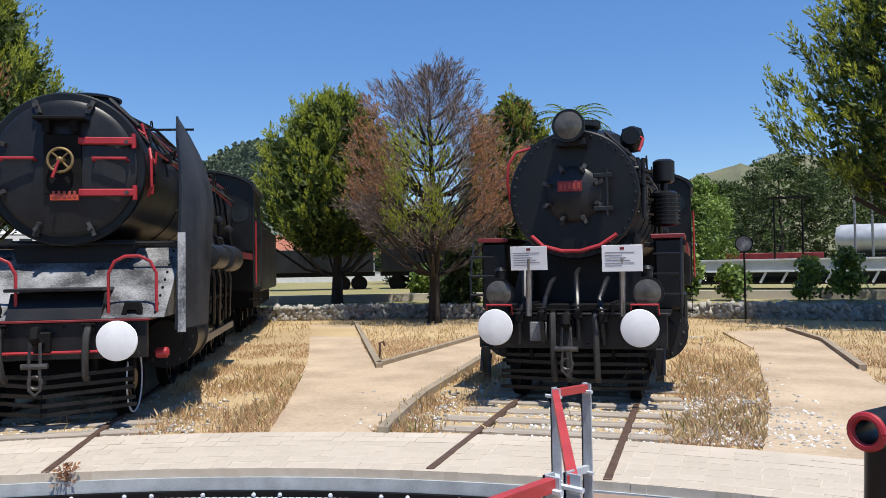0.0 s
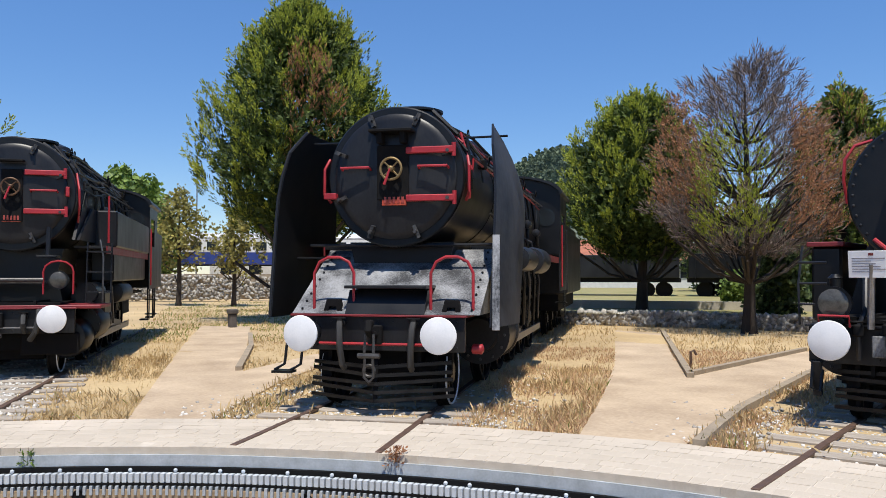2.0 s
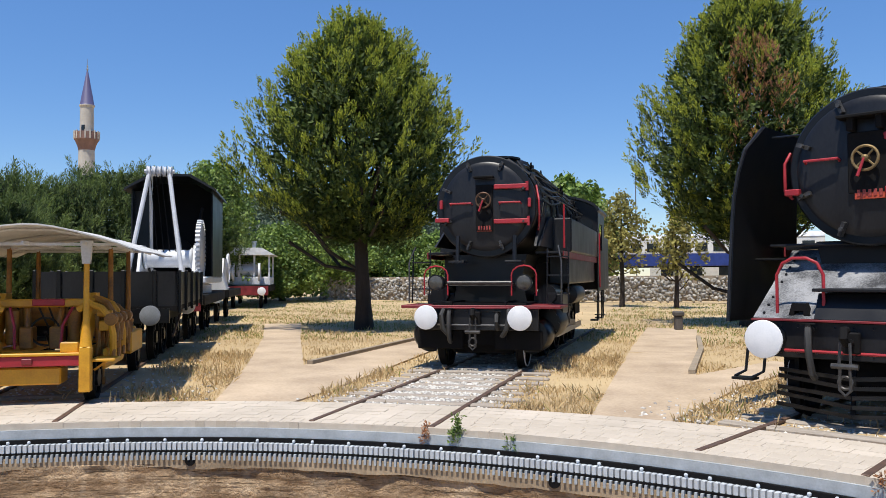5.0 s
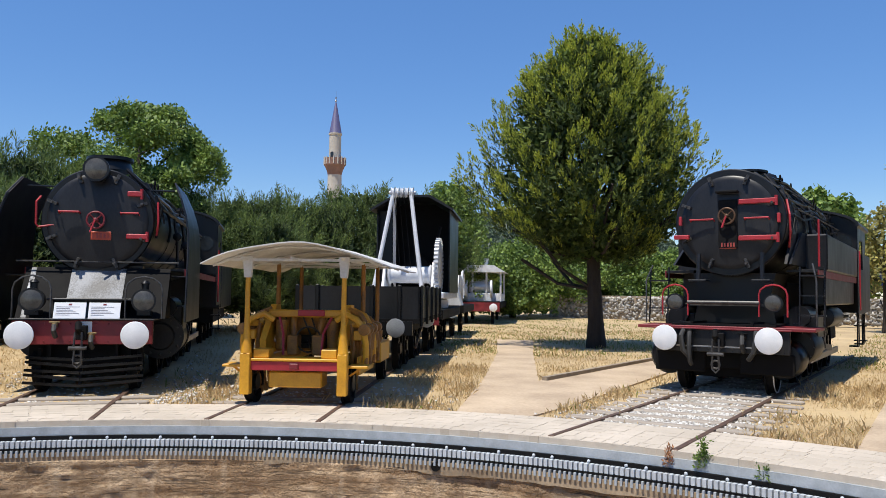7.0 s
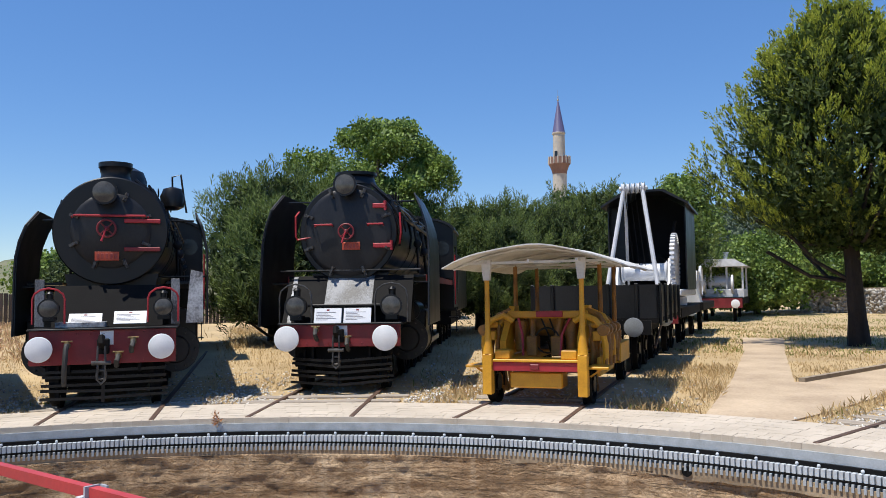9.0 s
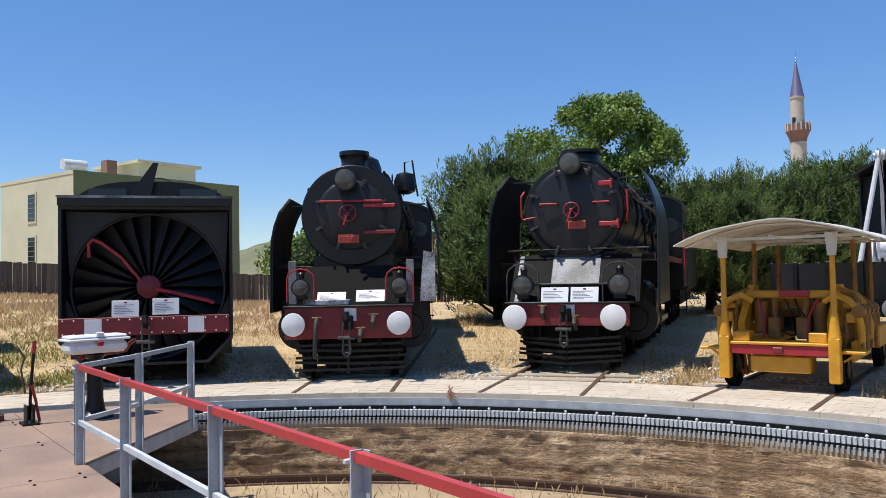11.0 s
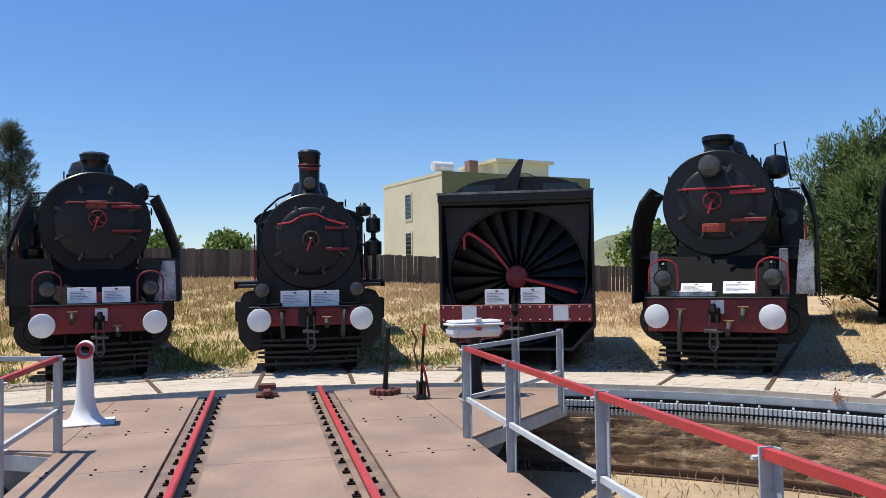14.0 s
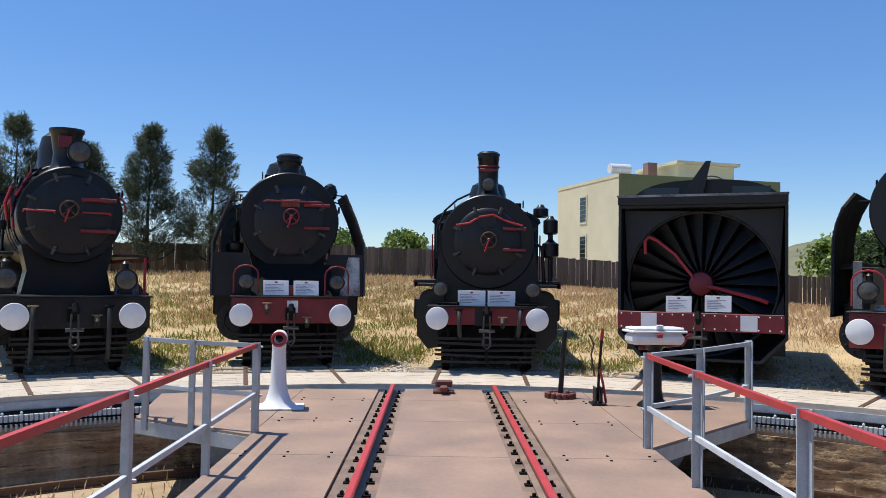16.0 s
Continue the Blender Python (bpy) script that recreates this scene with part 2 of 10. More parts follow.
M["hill_dry"] = mat("dry_scrub_hill", (0.18, 0.17, 0.095), (0.085, 0.10, 0.045), rough=1.0, scale=0.03, fine=0.25, bump=0.6, depth=2.0)
M["fence"] = mat("weathered_fence_board", (0.145, 0.115, 0.095), (0.065, 0.052, 0.044), rough=0.9, scale=2, fine=18, bump=0.4, stretch=(3, 3, 0.3), objrand=0.5)
M["fence_far"] = mat("weathered_fence_board_joined", (0.145, 0.115, 0.095), (0.065, 0.052, 0.044), rough=0.9, scale=2, fine=18, bump=0.4, stretch=(3, 3, 0.3), island=0.5)
M["cream"] = mat("cream_render", (0.62, 0.59, 0.43), (0.50, 0.48, 0.34), rough=0.9, scale=0.5, fine=9, bump=0.15)
M["green_wall"] = mat("olive_green_render", (0.20, 0.235, 0.11), (0.16, 0.19, 0.09), rough=0.9, scale=0.5, fine=9, bump=0.15)
M["stone_pale"] = mat("pale_rubble_stone", (0.46, 0.44, 0.40), (0.25, 0.235, 0.21), rough=0.95, scale=4, fine=30, bump=0.6, island=0.6)
M["mstone"] = mat("minaret_stone", (0.50, 0.465, 0.41), (0.37, 0.34, 0.30), rough=0.9, scale=0.8, fine=4, bump=0.3)
M["mbrick"] = mat("minaret_red_brick", (0.26, 0.15, 0.12), (0.17, 0.10, 0.08), rough=0.9, scale=1.2, fine=5)
M["slate"] = mat("blue_grey_lead", (0.085, 0.085, 0.19), (0.10, 0.085, 0.16), rough=0.5, scale=1.5, fine=6, stretch=(1, 1, 0.3))
M["tile_roof"] = mat("red_roof_tile", (0.42, 0.16, 0.09), (0.26, 0.09, 0.055), rough=0.85, scale=2, fine=8)
M["blue"] = mat("blue_coach_paint", (0.03, 0.055, 0.24), (0.022, 0.04, 0.17), rough=0.35, scale=3, bump=0.0)
M["cream_paint"] = mat("white_coach_paint", (0.72, 0.72, 0.70), (0.60, 0.60, 0.58), rough=0.4, scale=3, bump=0.0)
M["silver"] = mat("silver_tank_paint", (0.62, 0.63, 0.64), (0.46, 0.47, 0.48), rough=0.35, metal=0.2, scale=2, bump=0.05)


# ---- mesh helpers ----
def part(name, bm, material, parent=None, label="", smooth=False):
    me = bpy.data.meshes.new(name)
    bmesh.ops.recalc_face_normals(bm, faces=bm.faces)
    bm.to_mesh(me)
    bm.free()
    me.materials.append(material)
    if smooth:
        me.polygons.foreach_set("use_smooth", [True] * len(me.polygons))
        me.set_sharp_from_angle(angle=radians(35))
    ob = new(name, me)
    if parent:
        ob.parent = parent
    if label:
        ob["label"] = label
    return ob


def thing(name, m, label, category, group="", kind=""):
    e = new(name)
    e.empty_display_size = 0.3
    e.matrix_basis = m
    return tagged(e, label, category, group, kind)


def box(bm, x0, x1, y0, y1, z0, z1, bevel=0.0):
    r = bmesh.ops.create_cube(bm, size=1.0)
    bmesh.ops.scale(bm, vec=(abs(x1 - x0), abs(y1 - y0), abs(z1 - z0)), verts=r["verts"])
    bmesh.ops.translate(bm, vec=((x0 + x1) / 2, (y0 + y1) / 2, (z0 + z1) / 2), verts=r["verts"])
    if bevel:
        es = list({e for v in r["verts"] for e in v.link_edges})
        bmesh.ops.bevel(bm, geom=es, offset=bevel, segments=1, affect="EDGES")
    return bm


def rod(bm, p, q, r0, r1=None, n=10):
    """A closed tapered cylinder from p to q."""
    p, q = Vector(p), Vector(q)
    r1 = r0 if r1 is None else r1
    d = q - p
    mtx = Matrix.Translation((p + q) / 2) @ d.to_track_quat("Z", "Y").to_matrix().to_4x4()
    bmesh.ops.create_cone(bm, cap_ends=True, segments=n, radius1=r0, radius2=r1, depth=d.length, matrix=mtx)
    return bm


def bar(bm, p, q, w, h):
    """A square-sectioned bar from p to q."""
    p, q = Vector(p), Vector(q)
    d = q - p
    rot = d.to_track_quat("Y", "Z").to_matrix().to_4x4()
    r = bmesh.ops.create_cube(bm, size=1.0)
    bmesh.ops.scale(bm, vec=(w, d.length, h), verts=r["verts"])
    bmesh.ops.transform(bm, matrix=Matrix.Translation((p + q) / 2) @ rot, verts=r["verts"])
    return bm


def pipe(bm, pts, r, n=8):
    """A tube through points."""
    pts = [Vector(p) for p in pts]
    rings, prev = [], None
    for i, p in enumerate(pts):
        d = (pts[min(i + 1, len(pts) - 1)] - pts[max(i - 1, 0)]).normalized()
        side = d.orthogonal().normalized() if prev is None else (prev - d * prev.dot(d)).normalized()
        prev = side
        up = d.cross(side)
        rings.append([bm.verts.new(p + (side * math.cos(2 * math.pi * k / n) + up * math.sin(2 * math.pi * k / n)) * r) for k in range(n)])
    for a, b in zip(rings, rings[1:]):
        for k in range(n):
            bm.faces.new((a[k], a[(k + 1) % n], b[(k + 1) % n], b[k]))
    bm.faces.new(rings[0])
    bm.faces.new(rings[-1][::-1])
    return bm


def lathe(bm, profile, origin=(0, 0, 0), axis="Z", n=24):
    """A turned body: profile of (radius, along the axis)."""
    o = Vector(origin)
    rings = []
    for r, h in profile:
        ring = []
        for k in range(n):
            a = 2 * math.pi * k / n
            c, s = math.cos(a) * r, math.sin(a) * r
            v = {"Z": (c, s, h), "Y": (c, h, s), "X": (h, c, s)}[axis]
            ring.append(bm.verts.new(o + Vector(v)))
        rings.append(ring)
    for a, b in zip(rings, rings[1:]):
        for k in range(n):
            bm.faces.new((a[k], a[(k + 1) % n], b[(k + 1) % n], b[k]))
    bm.faces.new(rings[0])
    bm.faces.new(rings[-1][::-1])
    return bm


def hoop(bm, centre, R, r, axis="Y", n=24, k=6, a0=0.0, a1=360.0):
    """A ring or an arc of a ring of round bar."""
    c = Vector(centre)
    pts = []
    for i in range(n + 1):
        a = radians(a0 + (a1 - a0) * i / n)
        u, v = math.cos(a) * R, math.sin(a) * R
        pts.append(c + Vector({"Y": (u, 0, v), "Z": (u, v, 0), "X": (0, u, v)}[axis]))
    return pipe(bm, pts, r, k)


def prism(bm, poly, lo, hi, axis="Z"):
    """A polygon drawn out along an axis."""
    def at(u, v, w):
        return {"Z": (u, v, w), "Y": (u, w, v), "X": (w, u, v)}[axis]
    a = [bm.verts.new(at(u, v, lo)) for u, v in poly]
    b = [bm.verts.new(at(u, v, hi)) for u, v in poly]
    n = len(poly)
    for i in range(n):
        bm.faces.new((a[i], a[(i + 1) % n], b[(i + 1) % n], b[i]))
    bm.faces.new(a)
    bm.faces.new(b[::-1])
    return bm


def sheet(bm, pts, rows, thick):
    """A thick curved plate: pts gives rows of points, thickened along x."""
    def grid(dx):
        return [[bm.verts.new(Vector(p) + Vector((dx, 0, 0))) for p in row] for row in pts]
    A, B = grid(0), grid(thick)
    h, w = len(pts), len(pts[0])
    for i in range(h - 1):
        for j in range(w - 1):
            bm.faces.new((A[i][j], A[i][j + 1], A[i + 1][j + 1], A[i + 1][j]))
            bm.faces.new((B[i][j], B[i + 1][j], B[i + 1][j + 1], B[i][j + 1]))
    for j in range(w - 1):
        bm.faces.new((A[0][j], B[0][j], B[0][j + 1], A[0][j + 1]))
        bm.faces.new((A[-1][j], A[-1][j + 1], B[-1][j + 1], B[-1][j]))
    for i in range(h - 1):
        bm.faces.new((A[i][0], A[i + 1][0], B[i + 1][0], B[i][0]))
        bm.faces.new((A[i][-1], B[i][-1], B[i + 1][-1], A[i + 1][-1]))
    return bm


def B():
    return bmesh.new()


def polar(az, r, z=0.0):
    return Vector((r * math.cos(radians(az)), r * math.sin(radians(az)), z))


def spread_mesh(name, template, faces, places, turns, sizes, material, parent=None):
    """Many small copies of one leaf or stone, joined into one mesh."""
    t = np.array(template, dtype=np.float64)
    v = np.einsum("nij,mj->nmi", turns, t) * sizes[:, None, None] + places[:, None, :]
    n, k = len(places), len(t)
    f = np.array(faces, dtype=np.int64)
    idx = (f[None] + (np.arange(n) * k)[:, None, None]).reshape(-1)
    per = f.shape[1]
    me = bpy.data.meshes.new(name)
    me.vertices.add(n * k)
    me.vertices.foreach_set("co", v.reshape(-1))
    me.loops.add(len(idx))
    me.loops.foreach_set("vertex_index", idx)
    me.polygons.add(len(idx) // per)
    me.polygons.foreach_set("loop_start", np.arange(0, len(idx), per))
    me.update(calc_edges=True)
    me.materials.append(material)
    ob = new(name, me)
    if parent:
        ob.parent = parent
    return ob


def turns_to(dirs, rng):
    """Turning matrices that send z to the given directions, spun at random."""
    d = dirs / np.linalg.norm(dirs, axis=1)[:, None]
    h = rng.normal(size=d.shape)
    x = np.cross(h, d)
    x /= np.linalg.norm(x, axis=1)[:, None]
    y = np.cross(d, x)
    return np.stack([x, y, d], axis=2)


# ---- ground, pit, ring ----
RIM = 9.95
TRACKS = {"a": 116.6, "b": 144.6, "c": 170.3, "d": 196.9, "e": 214.2, "f": 230.6, "g": 248.6, "h": 266.6, "i": 283.4, "j": 300.3}


def smooth(e0, e1, v):
    t = min(1.0, max(0.0, (v - e0) / (e1 - e0)))
    return t * t * (3 - 2 * t)


def gh(x, y):
    """Height of the ground: flat round the pit, rising to the south, gently uneven."""
    r = math.hypot(x, y)
    h = -0.05 + 1.72 * smooth(15, 41, -y) * smooth(-34, 8, x) - 0.12 * smooth(120, 400, r)
    h += 0.5 * smooth(38, 60, r) * smooth(10, -20, y)  * smooth(-20, -40, x)
    if r > 13:
        h += 0.05 * noise.noise((x * 0.25, y * 0.25, 0)) * smooth(13, 20, r)
    return h


def build_ground():
    bm = B()
    radii = [11.48, 11.9, 12.5, 13.2, 14, 15, 16, 17.2, 18.5, 20, 22, 24, 26, 28, 30, 33, 36, 39, 42, 46, 52, 60, 75, 100, 150, 250, 500, 1000, 2500]
    n = 160
    rings = []
    for r in radii:
        ring = []
        for k in range(n):
            a = 2 * math.pi * k / n
            x, y = r * math.cos(a), r * math.sin(a)
            ring.append(bm.verts.new((x, y, gh(x, y))))
        rings.append(ring)
    for a, b in zip(rings, rings[1:]):
        for k in range(n):
            bm.faces.new((a[k], a[(k + 1) % n], b[(k + 1) % n], b[k]))
    ob = part("ground", bm, M["ground"], smooth=True)
    tagged(ob, "dry straw-coloured grass and bare sandy soil", "ground", kind="structure")


build_ground()


def ring_band(name, r0, r1, z0, z1, material, label, category, n=240, rough=0.0, steps=1, parent=None):
    """An upright or flat band right round the pit, with thickness."""
    bm = B()
    prof = [(r0, z1 + (z0 - z1) * i / steps) for i in range(steps + 1)] + [(r1, z0), (r1, z1)]
    rings = []
    for k in range(n):
        a = 2 * math.pi * k / n
        row = []
        for i, (r, z) in enumerate(prof):
            d = 0
            if rough and 0 < i < steps:
                p = Vector((math.cos(a) * 10, math.sin(a) * 10, z * 9.0))
                d = rough * (noise.noise(p * 0.8) + 0.8 * noise.noise(p * 2.3) + 0.5 * noise.noise(p * 6)) + rough * 0.5
            row.append(bm.verts.new(((r + d) * math.cos(a), (r + d) * math.sin(a), z)))
        rings.append(row)
    m = len(prof)
    for k in range(n):
        a, b = rings[k], rings[(k + 1) % n]
        for i in range(m):
            bm.faces.new((a[i], a[(i + 1) % m], b[(i + 1) % m], b[i]))
    ob = part(name, bm, material, parent, smooth=True)
    if not parent:
        tagged(ob, label, category, kind="structure")
    return ob


PIT_Z = -1.2


def pit_face(name, z1, z0, radius, lower, material, label, category, n, steps):
    """A worn concrete face right round the pit, its radius and lower edge wandering."""
    bm = B()
    rings = []
    for k in range(n):
        a = 2 * math.pi * k / n
        c, s = math.cos(a), math.sin(a)
        low = z0 + lower * (noise.noise(Vector((c * 14, s * 14, 3))) + 0.6 * noise.noise(Vector((c * 45, s * 45, 8))))
        row = []
        for i in range(steps + 1):
            z = z1 + (low - z1) * i / steps
            r = radius(math.degrees(a) % 360, c, s, z)
            row.append(bm.verts.new((r * c, r * s, z)))
        row.append(bm.verts.new(((RIM + 0.9) * c, (RIM + 0.9) * s, low)))
        row.append(bm.verts.new(((RIM + 0.9) * c, (RIM + 0.9) * s, z1)))
        rings.append(row)
    m = steps + 3
    for k in range(n):
        a, b = rings[k], rings[(k + 1) % n]
        for i in range(m):
            bm.faces.new((a[i], a[(i + 1) % m], b[(i + 1) % m], b[i]))
    tagged(part(name, bm, material, smooth=True), label, category, kind="structure")


def wall_radius(az, c, s, z):
    p = Vector((c * 10, s * 10, z * 1.6))
    d = 0.030 * noise.noise(p * 0.9) + 0.024 * noise.noise(p * 2.6) + 0.016 * noise.noise(p * 7) + 0.012 * noise.noise(Vector((c * 4, s * 4, z * 22)))
    bulge = 0.07 * min(1.0, max(0.0, (az - 178) / 22.0))
    return RIM - 0.115 - bulge + d


def ledge_radius(az, c, s, z):
    p = Vector((c * 10, s * 10, z * 2))
    return RIM - 0.150 + 0.012 * noise.noise(p * 1.7) + 0.006 * noise.noise(p * 6)


pit_face("pit_wall", -0.50, PIT_Z - 0.15, wall_radius, 0.0, M["pit"], "eroded brown concrete wall of the turntable pit", "wall", 1500, 26)
pit_face("pit_ledge", -0.40, -0.545, ledge_radius, 0.035, M["ledge"], "crumbling concrete ledge under the rack ring", "ledge", 900, 4)
coping = ring_band("coping", RIM + 0.005, 11.5, -0.40, -0.0155, M["mortar"], "sandy paver-topped coping round the turntable pit", "coping", n=240)
band = ring_band("ring_beam", RIM - 0.02, RIM + 0.004, -0.20, -0.09, M["grey_paint"], "pale grey painted steel band below the coping", "ring beam")
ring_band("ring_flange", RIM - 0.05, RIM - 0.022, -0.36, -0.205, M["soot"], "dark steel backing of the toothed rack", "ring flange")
bm = B()
lathe(bm, [(9.24, PIT_Z), (9.24, PIT_Z + 0.02), (9.29, PIT_Z + 0.03), (9.29, PIT_Z + 0.09), (9.27, PIT_Z + 0.1), (9.27, PIT_Z + 0.13), (9.34, PIT_Z + 0.13), (9.34, PIT_Z + 0.1), (9.32, PIT_Z + 0.09), (9.32, PIT_Z + 0.03), (9.37, PIT_Z + 0.02), (9.37, PIT_Z)], n=160)
bmesh.ops.delete(bm, geom=[f for f in bm.faces if len(f.verts) > 4], context="FACES_ONLY")
tagged(part("pit_rail", bm, M["rail"]), "rusty circular rail on the pit floor", "rail", kind="structure")
bm = B()
bmesh.ops.create_circle(bm, cap_ends=True, segments=96, radius=RIM + 0.5)
bmesh.ops.translate(bm, vec=(0, 0, PIT_Z), verts=bm.verts)
tagged(part("pit_floor", bm, M["pit_floor"]), "sandy pit floor with dry weeds", "floor", kind="structure")


def visible_az(a):
    return 84 <= a % 360 <= 312


# rack teeth, lower comb and bolts, joined
def rack():
    holder = thing("rack_ring", Matrix(), "pale grey toothed rack bolted round the pit wall", "rack", kind="structure")
    bm = B()
    n = 1000
    prof = []
    for k in range(n):
        a0 = 360.0 * k / n
        if not visible_az(a0):
            continue
        for (f0, f1, r0, r1, z0, z1) in ((0.0, 0.66, RIM - 0.135, RIM - 0.06, -0.335, -0.25),):
            q = [polar(a0 + 360.0 / n * f, r) for f, r in ((f0, r1), (f1, r1), (f1, r0), (f0, r0))]
            lo = [bm.verts.new((v.x, v.y, z0)) for v in q]
            hi = [bm.verts.new((v.x, v.y, z1)) for v in q]
            for i in range(4):
                bm.faces.new((lo[i], lo[(i + 1) % 4], hi[(i + 1) % 4], hi[i]))
            bm.faces.new(lo)
            bm.faces.new(hi)
    tagged(part("teeth", bm, M["grey_light"], holder), kind="stuff")
    bm = B()
    for k in range(n):
        a0 = 360.0 * k / n
        if not visible_az(a0):
            continue
        q = [polar(a0 + 360.0 / n * f, r) for f, r in ((0.1, RIM - 0.03), (0.55, RIM - 0.03), (0.55, RIM - 0.172), (0.1, RIM - 0.172))]
        lo = [bm.verts.new((v.x, v.y, -0.446)) for v in q]
        hi = [bm.verts.new((v.x, v.y, -0.362)) for v in q]
        for i in range(4):
            bm.faces.new((lo[i], lo[(i + 1) % 4], hi[(i + 1) % 4], hi[i]))
        bm.faces.new(lo)
        bm.faces.new(hi)
    tagged(part("comb", bm, M["grey_paint"], holder), kind="stuff")
    bm = B()
    k = 0
    a = 84.0
    while a < 312:
        k += 1
        for z in (-0.228, -0.352):
            c = polar(a, RIM - 0.075, z)
            bmesh.ops.create_uvsphere(bm, u_segments=7, v_segments=5, radius=0.021, matrix=Matrix.Translation(c))
        a += 2.6 if k % 3 else 1.35
    tagged(part("bolts", bm, M["grey_light"], holder), kind="stuff")
    # bar painted dimmer than the teeth, so the gaps between them look shaded
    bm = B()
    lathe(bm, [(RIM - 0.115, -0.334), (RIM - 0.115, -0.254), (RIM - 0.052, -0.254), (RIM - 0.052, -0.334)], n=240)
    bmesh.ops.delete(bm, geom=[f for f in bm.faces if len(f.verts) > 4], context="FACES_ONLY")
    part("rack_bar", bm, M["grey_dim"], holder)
    bm = B()
    lathe(bm, [(RIM - 0.14, -0.362), (RIM - 0.14, -0.34), (RIM - 0.03, -0.34), (RIM - 0.03, -0.362)], n=240)
    bmesh.ops.delete(bm, geom=[f for f in bm.faces if len(f.verts) > 4], context="FACES_ONLY")
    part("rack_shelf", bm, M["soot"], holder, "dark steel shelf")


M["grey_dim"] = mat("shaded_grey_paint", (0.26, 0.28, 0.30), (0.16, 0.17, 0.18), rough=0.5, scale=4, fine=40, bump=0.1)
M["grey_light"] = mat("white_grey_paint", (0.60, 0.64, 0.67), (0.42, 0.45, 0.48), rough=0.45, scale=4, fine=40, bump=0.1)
rack()

# drain holes: short dark pipes in the wall
for az in (144.3, 157.4, 182.9):
    bm = B()
    d = polar(az, 1.0)
    p = polar(az, RIM - 0.17, -0.455)
    pts = []
    rr = []
    side = Vector((-d.y, d.x, 0))
    for R, off in ((0.062, 0.0), (0.062, 0.3), (0.052, 0.3), (0.052, -0.0)):
        rr.append([bm.verts.new(p + d * off + (side * math.cos(k * math.pi / 8) + Vector((0, 0, 1)) * math.sin(k * math.pi / 8)) * R) for k in range(16)])
    for a, b in zip(rr, rr[1:] + rr[:1]):
        for k in range(16):
            bm.faces.new((a[k], a[(k + 1) % 16], b[(k + 1) % 16], b[k]))
    # black disc just inside the mouth draws the unlit depth of the pipe
    bm.faces.new([bm.verts.new(p + d * 0.006 + (side * math.cos(k * math.pi / 8) + Vector((0, 0, 1)) * math.sin(k * math.pi / 8)) * 0.055) for k in range(16)])
    tagged(part("drain_pipe", bm, M["soot"]), "dark round drain pipe in the pit wall", "drain", group="pit drains")

# ---- tracks ----
def track(az, r0, r1, sleepers, turn=0.0):
    m = Matrix.Translation(polar(az, 10.7)) @ pose(0, 0, 0, 0, 0, az - 90 + turn) @ Matrix.Translation((0, -10.7, 0))
    holder = thing("track", m, "rusty rails on weathered timber sleepers", "railway track", "radial tracks", kind="structure")
    for x in (-0.755, 0.755):
        bm = B()
        prism(bm, [(x - 0.065, -0.14), (x + 0.065, -0.14), (x + 0.065, -0.125), (x + 0.012, -0.11), (x + 0.012, -0.04), (x + 0.036, -0.03), (x + 0.036, 0.0), (x - 0.036, 0.0), (x - 0.036, -0.03), (x - 0.012, -0.04), (x - 0.012, -0.11), (x - 0.065, -0.125)], 11.45, r1, "Y")
        part("rail", bm, M["rail"], holder)
        bm = B()
        box(bm, x - 0.035, x + 0.035, RIM + 0.02, 11.46, -0.03, 0.0, 0.005)
        part("rail_strip", bm, M["rail"], holder)
    bm = B()
    box(bm, -1.32, 1.32, -0.11, 0.11, -0.15, 0.0, 0.02)
    for v in bm.verts:
        v.co += Vector((0, 0, 1)) * 0.012 * noise.noise(v.co * 3)
    first = None
    y = r0
    while y < sleepers:
        if first is None:
            first = part("sleeper", bm, M["sleeper"], holder)
            ob = first
        else:
            ob = new("sleeper", first.data)
            ob.parent = holder
        ob.location = (random.uniform(-0.06, 0.06), y, -0.010 + random.uniform(-0.008, 0.006))
        ob.rotation_euler = (0, 0, radians(random.uniform(-2, 2)))
        y += 0.6
    bm = B()
    w = 1.75
    prism(bm, [(-w - 0.5, -0.3), (w + 0.5, -0.3), (w - 0.2, -0.078), (-w + 0.2, -0.078)], 11.5, min(r1, 24), "Y")
    part("ballast_bed", bm, M["bed"], holder)


for key, az in TRACKS.items():
    track(az, 11.75, 40 if key == "d" else 28, {"a": 15.5, "c": 19, "b": 13.5}.get(key, 12.9), {"a": -0.8, "b": -2.4, "c": -2.0}.get(key, 0.0))


# ---- walkways ----
WALKS = []


def slab(name, poly, label, z=0.0):
    WALKS.append(poly)
    bm = B()
    prism(bm, poly, -0.25, -0.025 + z)
    ob = part(name, bm, M["path"])
    return tagged(ob, label, "path", kind="structure")


slab("walkway_1", [(-7.6, 8.62), (-9.7, 10.5), (-12.9, 13.2), (-20.6, 19.2), (-19.0, 19.6), (-13.5, 15.2), (-10.9, 13.2), (-13.3, 18.8), (-12.4, 19.4), (-10.1, 15.0), (-8.0, 11.3), (-6.75, 9.32)], "worn sandy concrete walkway between the locomotives")
slab("walkway_2", [(-10.66, 4.32), (-14.6, 5.1), (-21.6, 6.5), (-28, 7.9), (-27, 9.3), (-19.5, 7.6), (-14.9, 6.55), (-17.3, 8.6), (-16.6, 9.2), (-13.6, 7.0), (-10.25, 5.2)], "worn sandy concrete walkway beside dry grass")
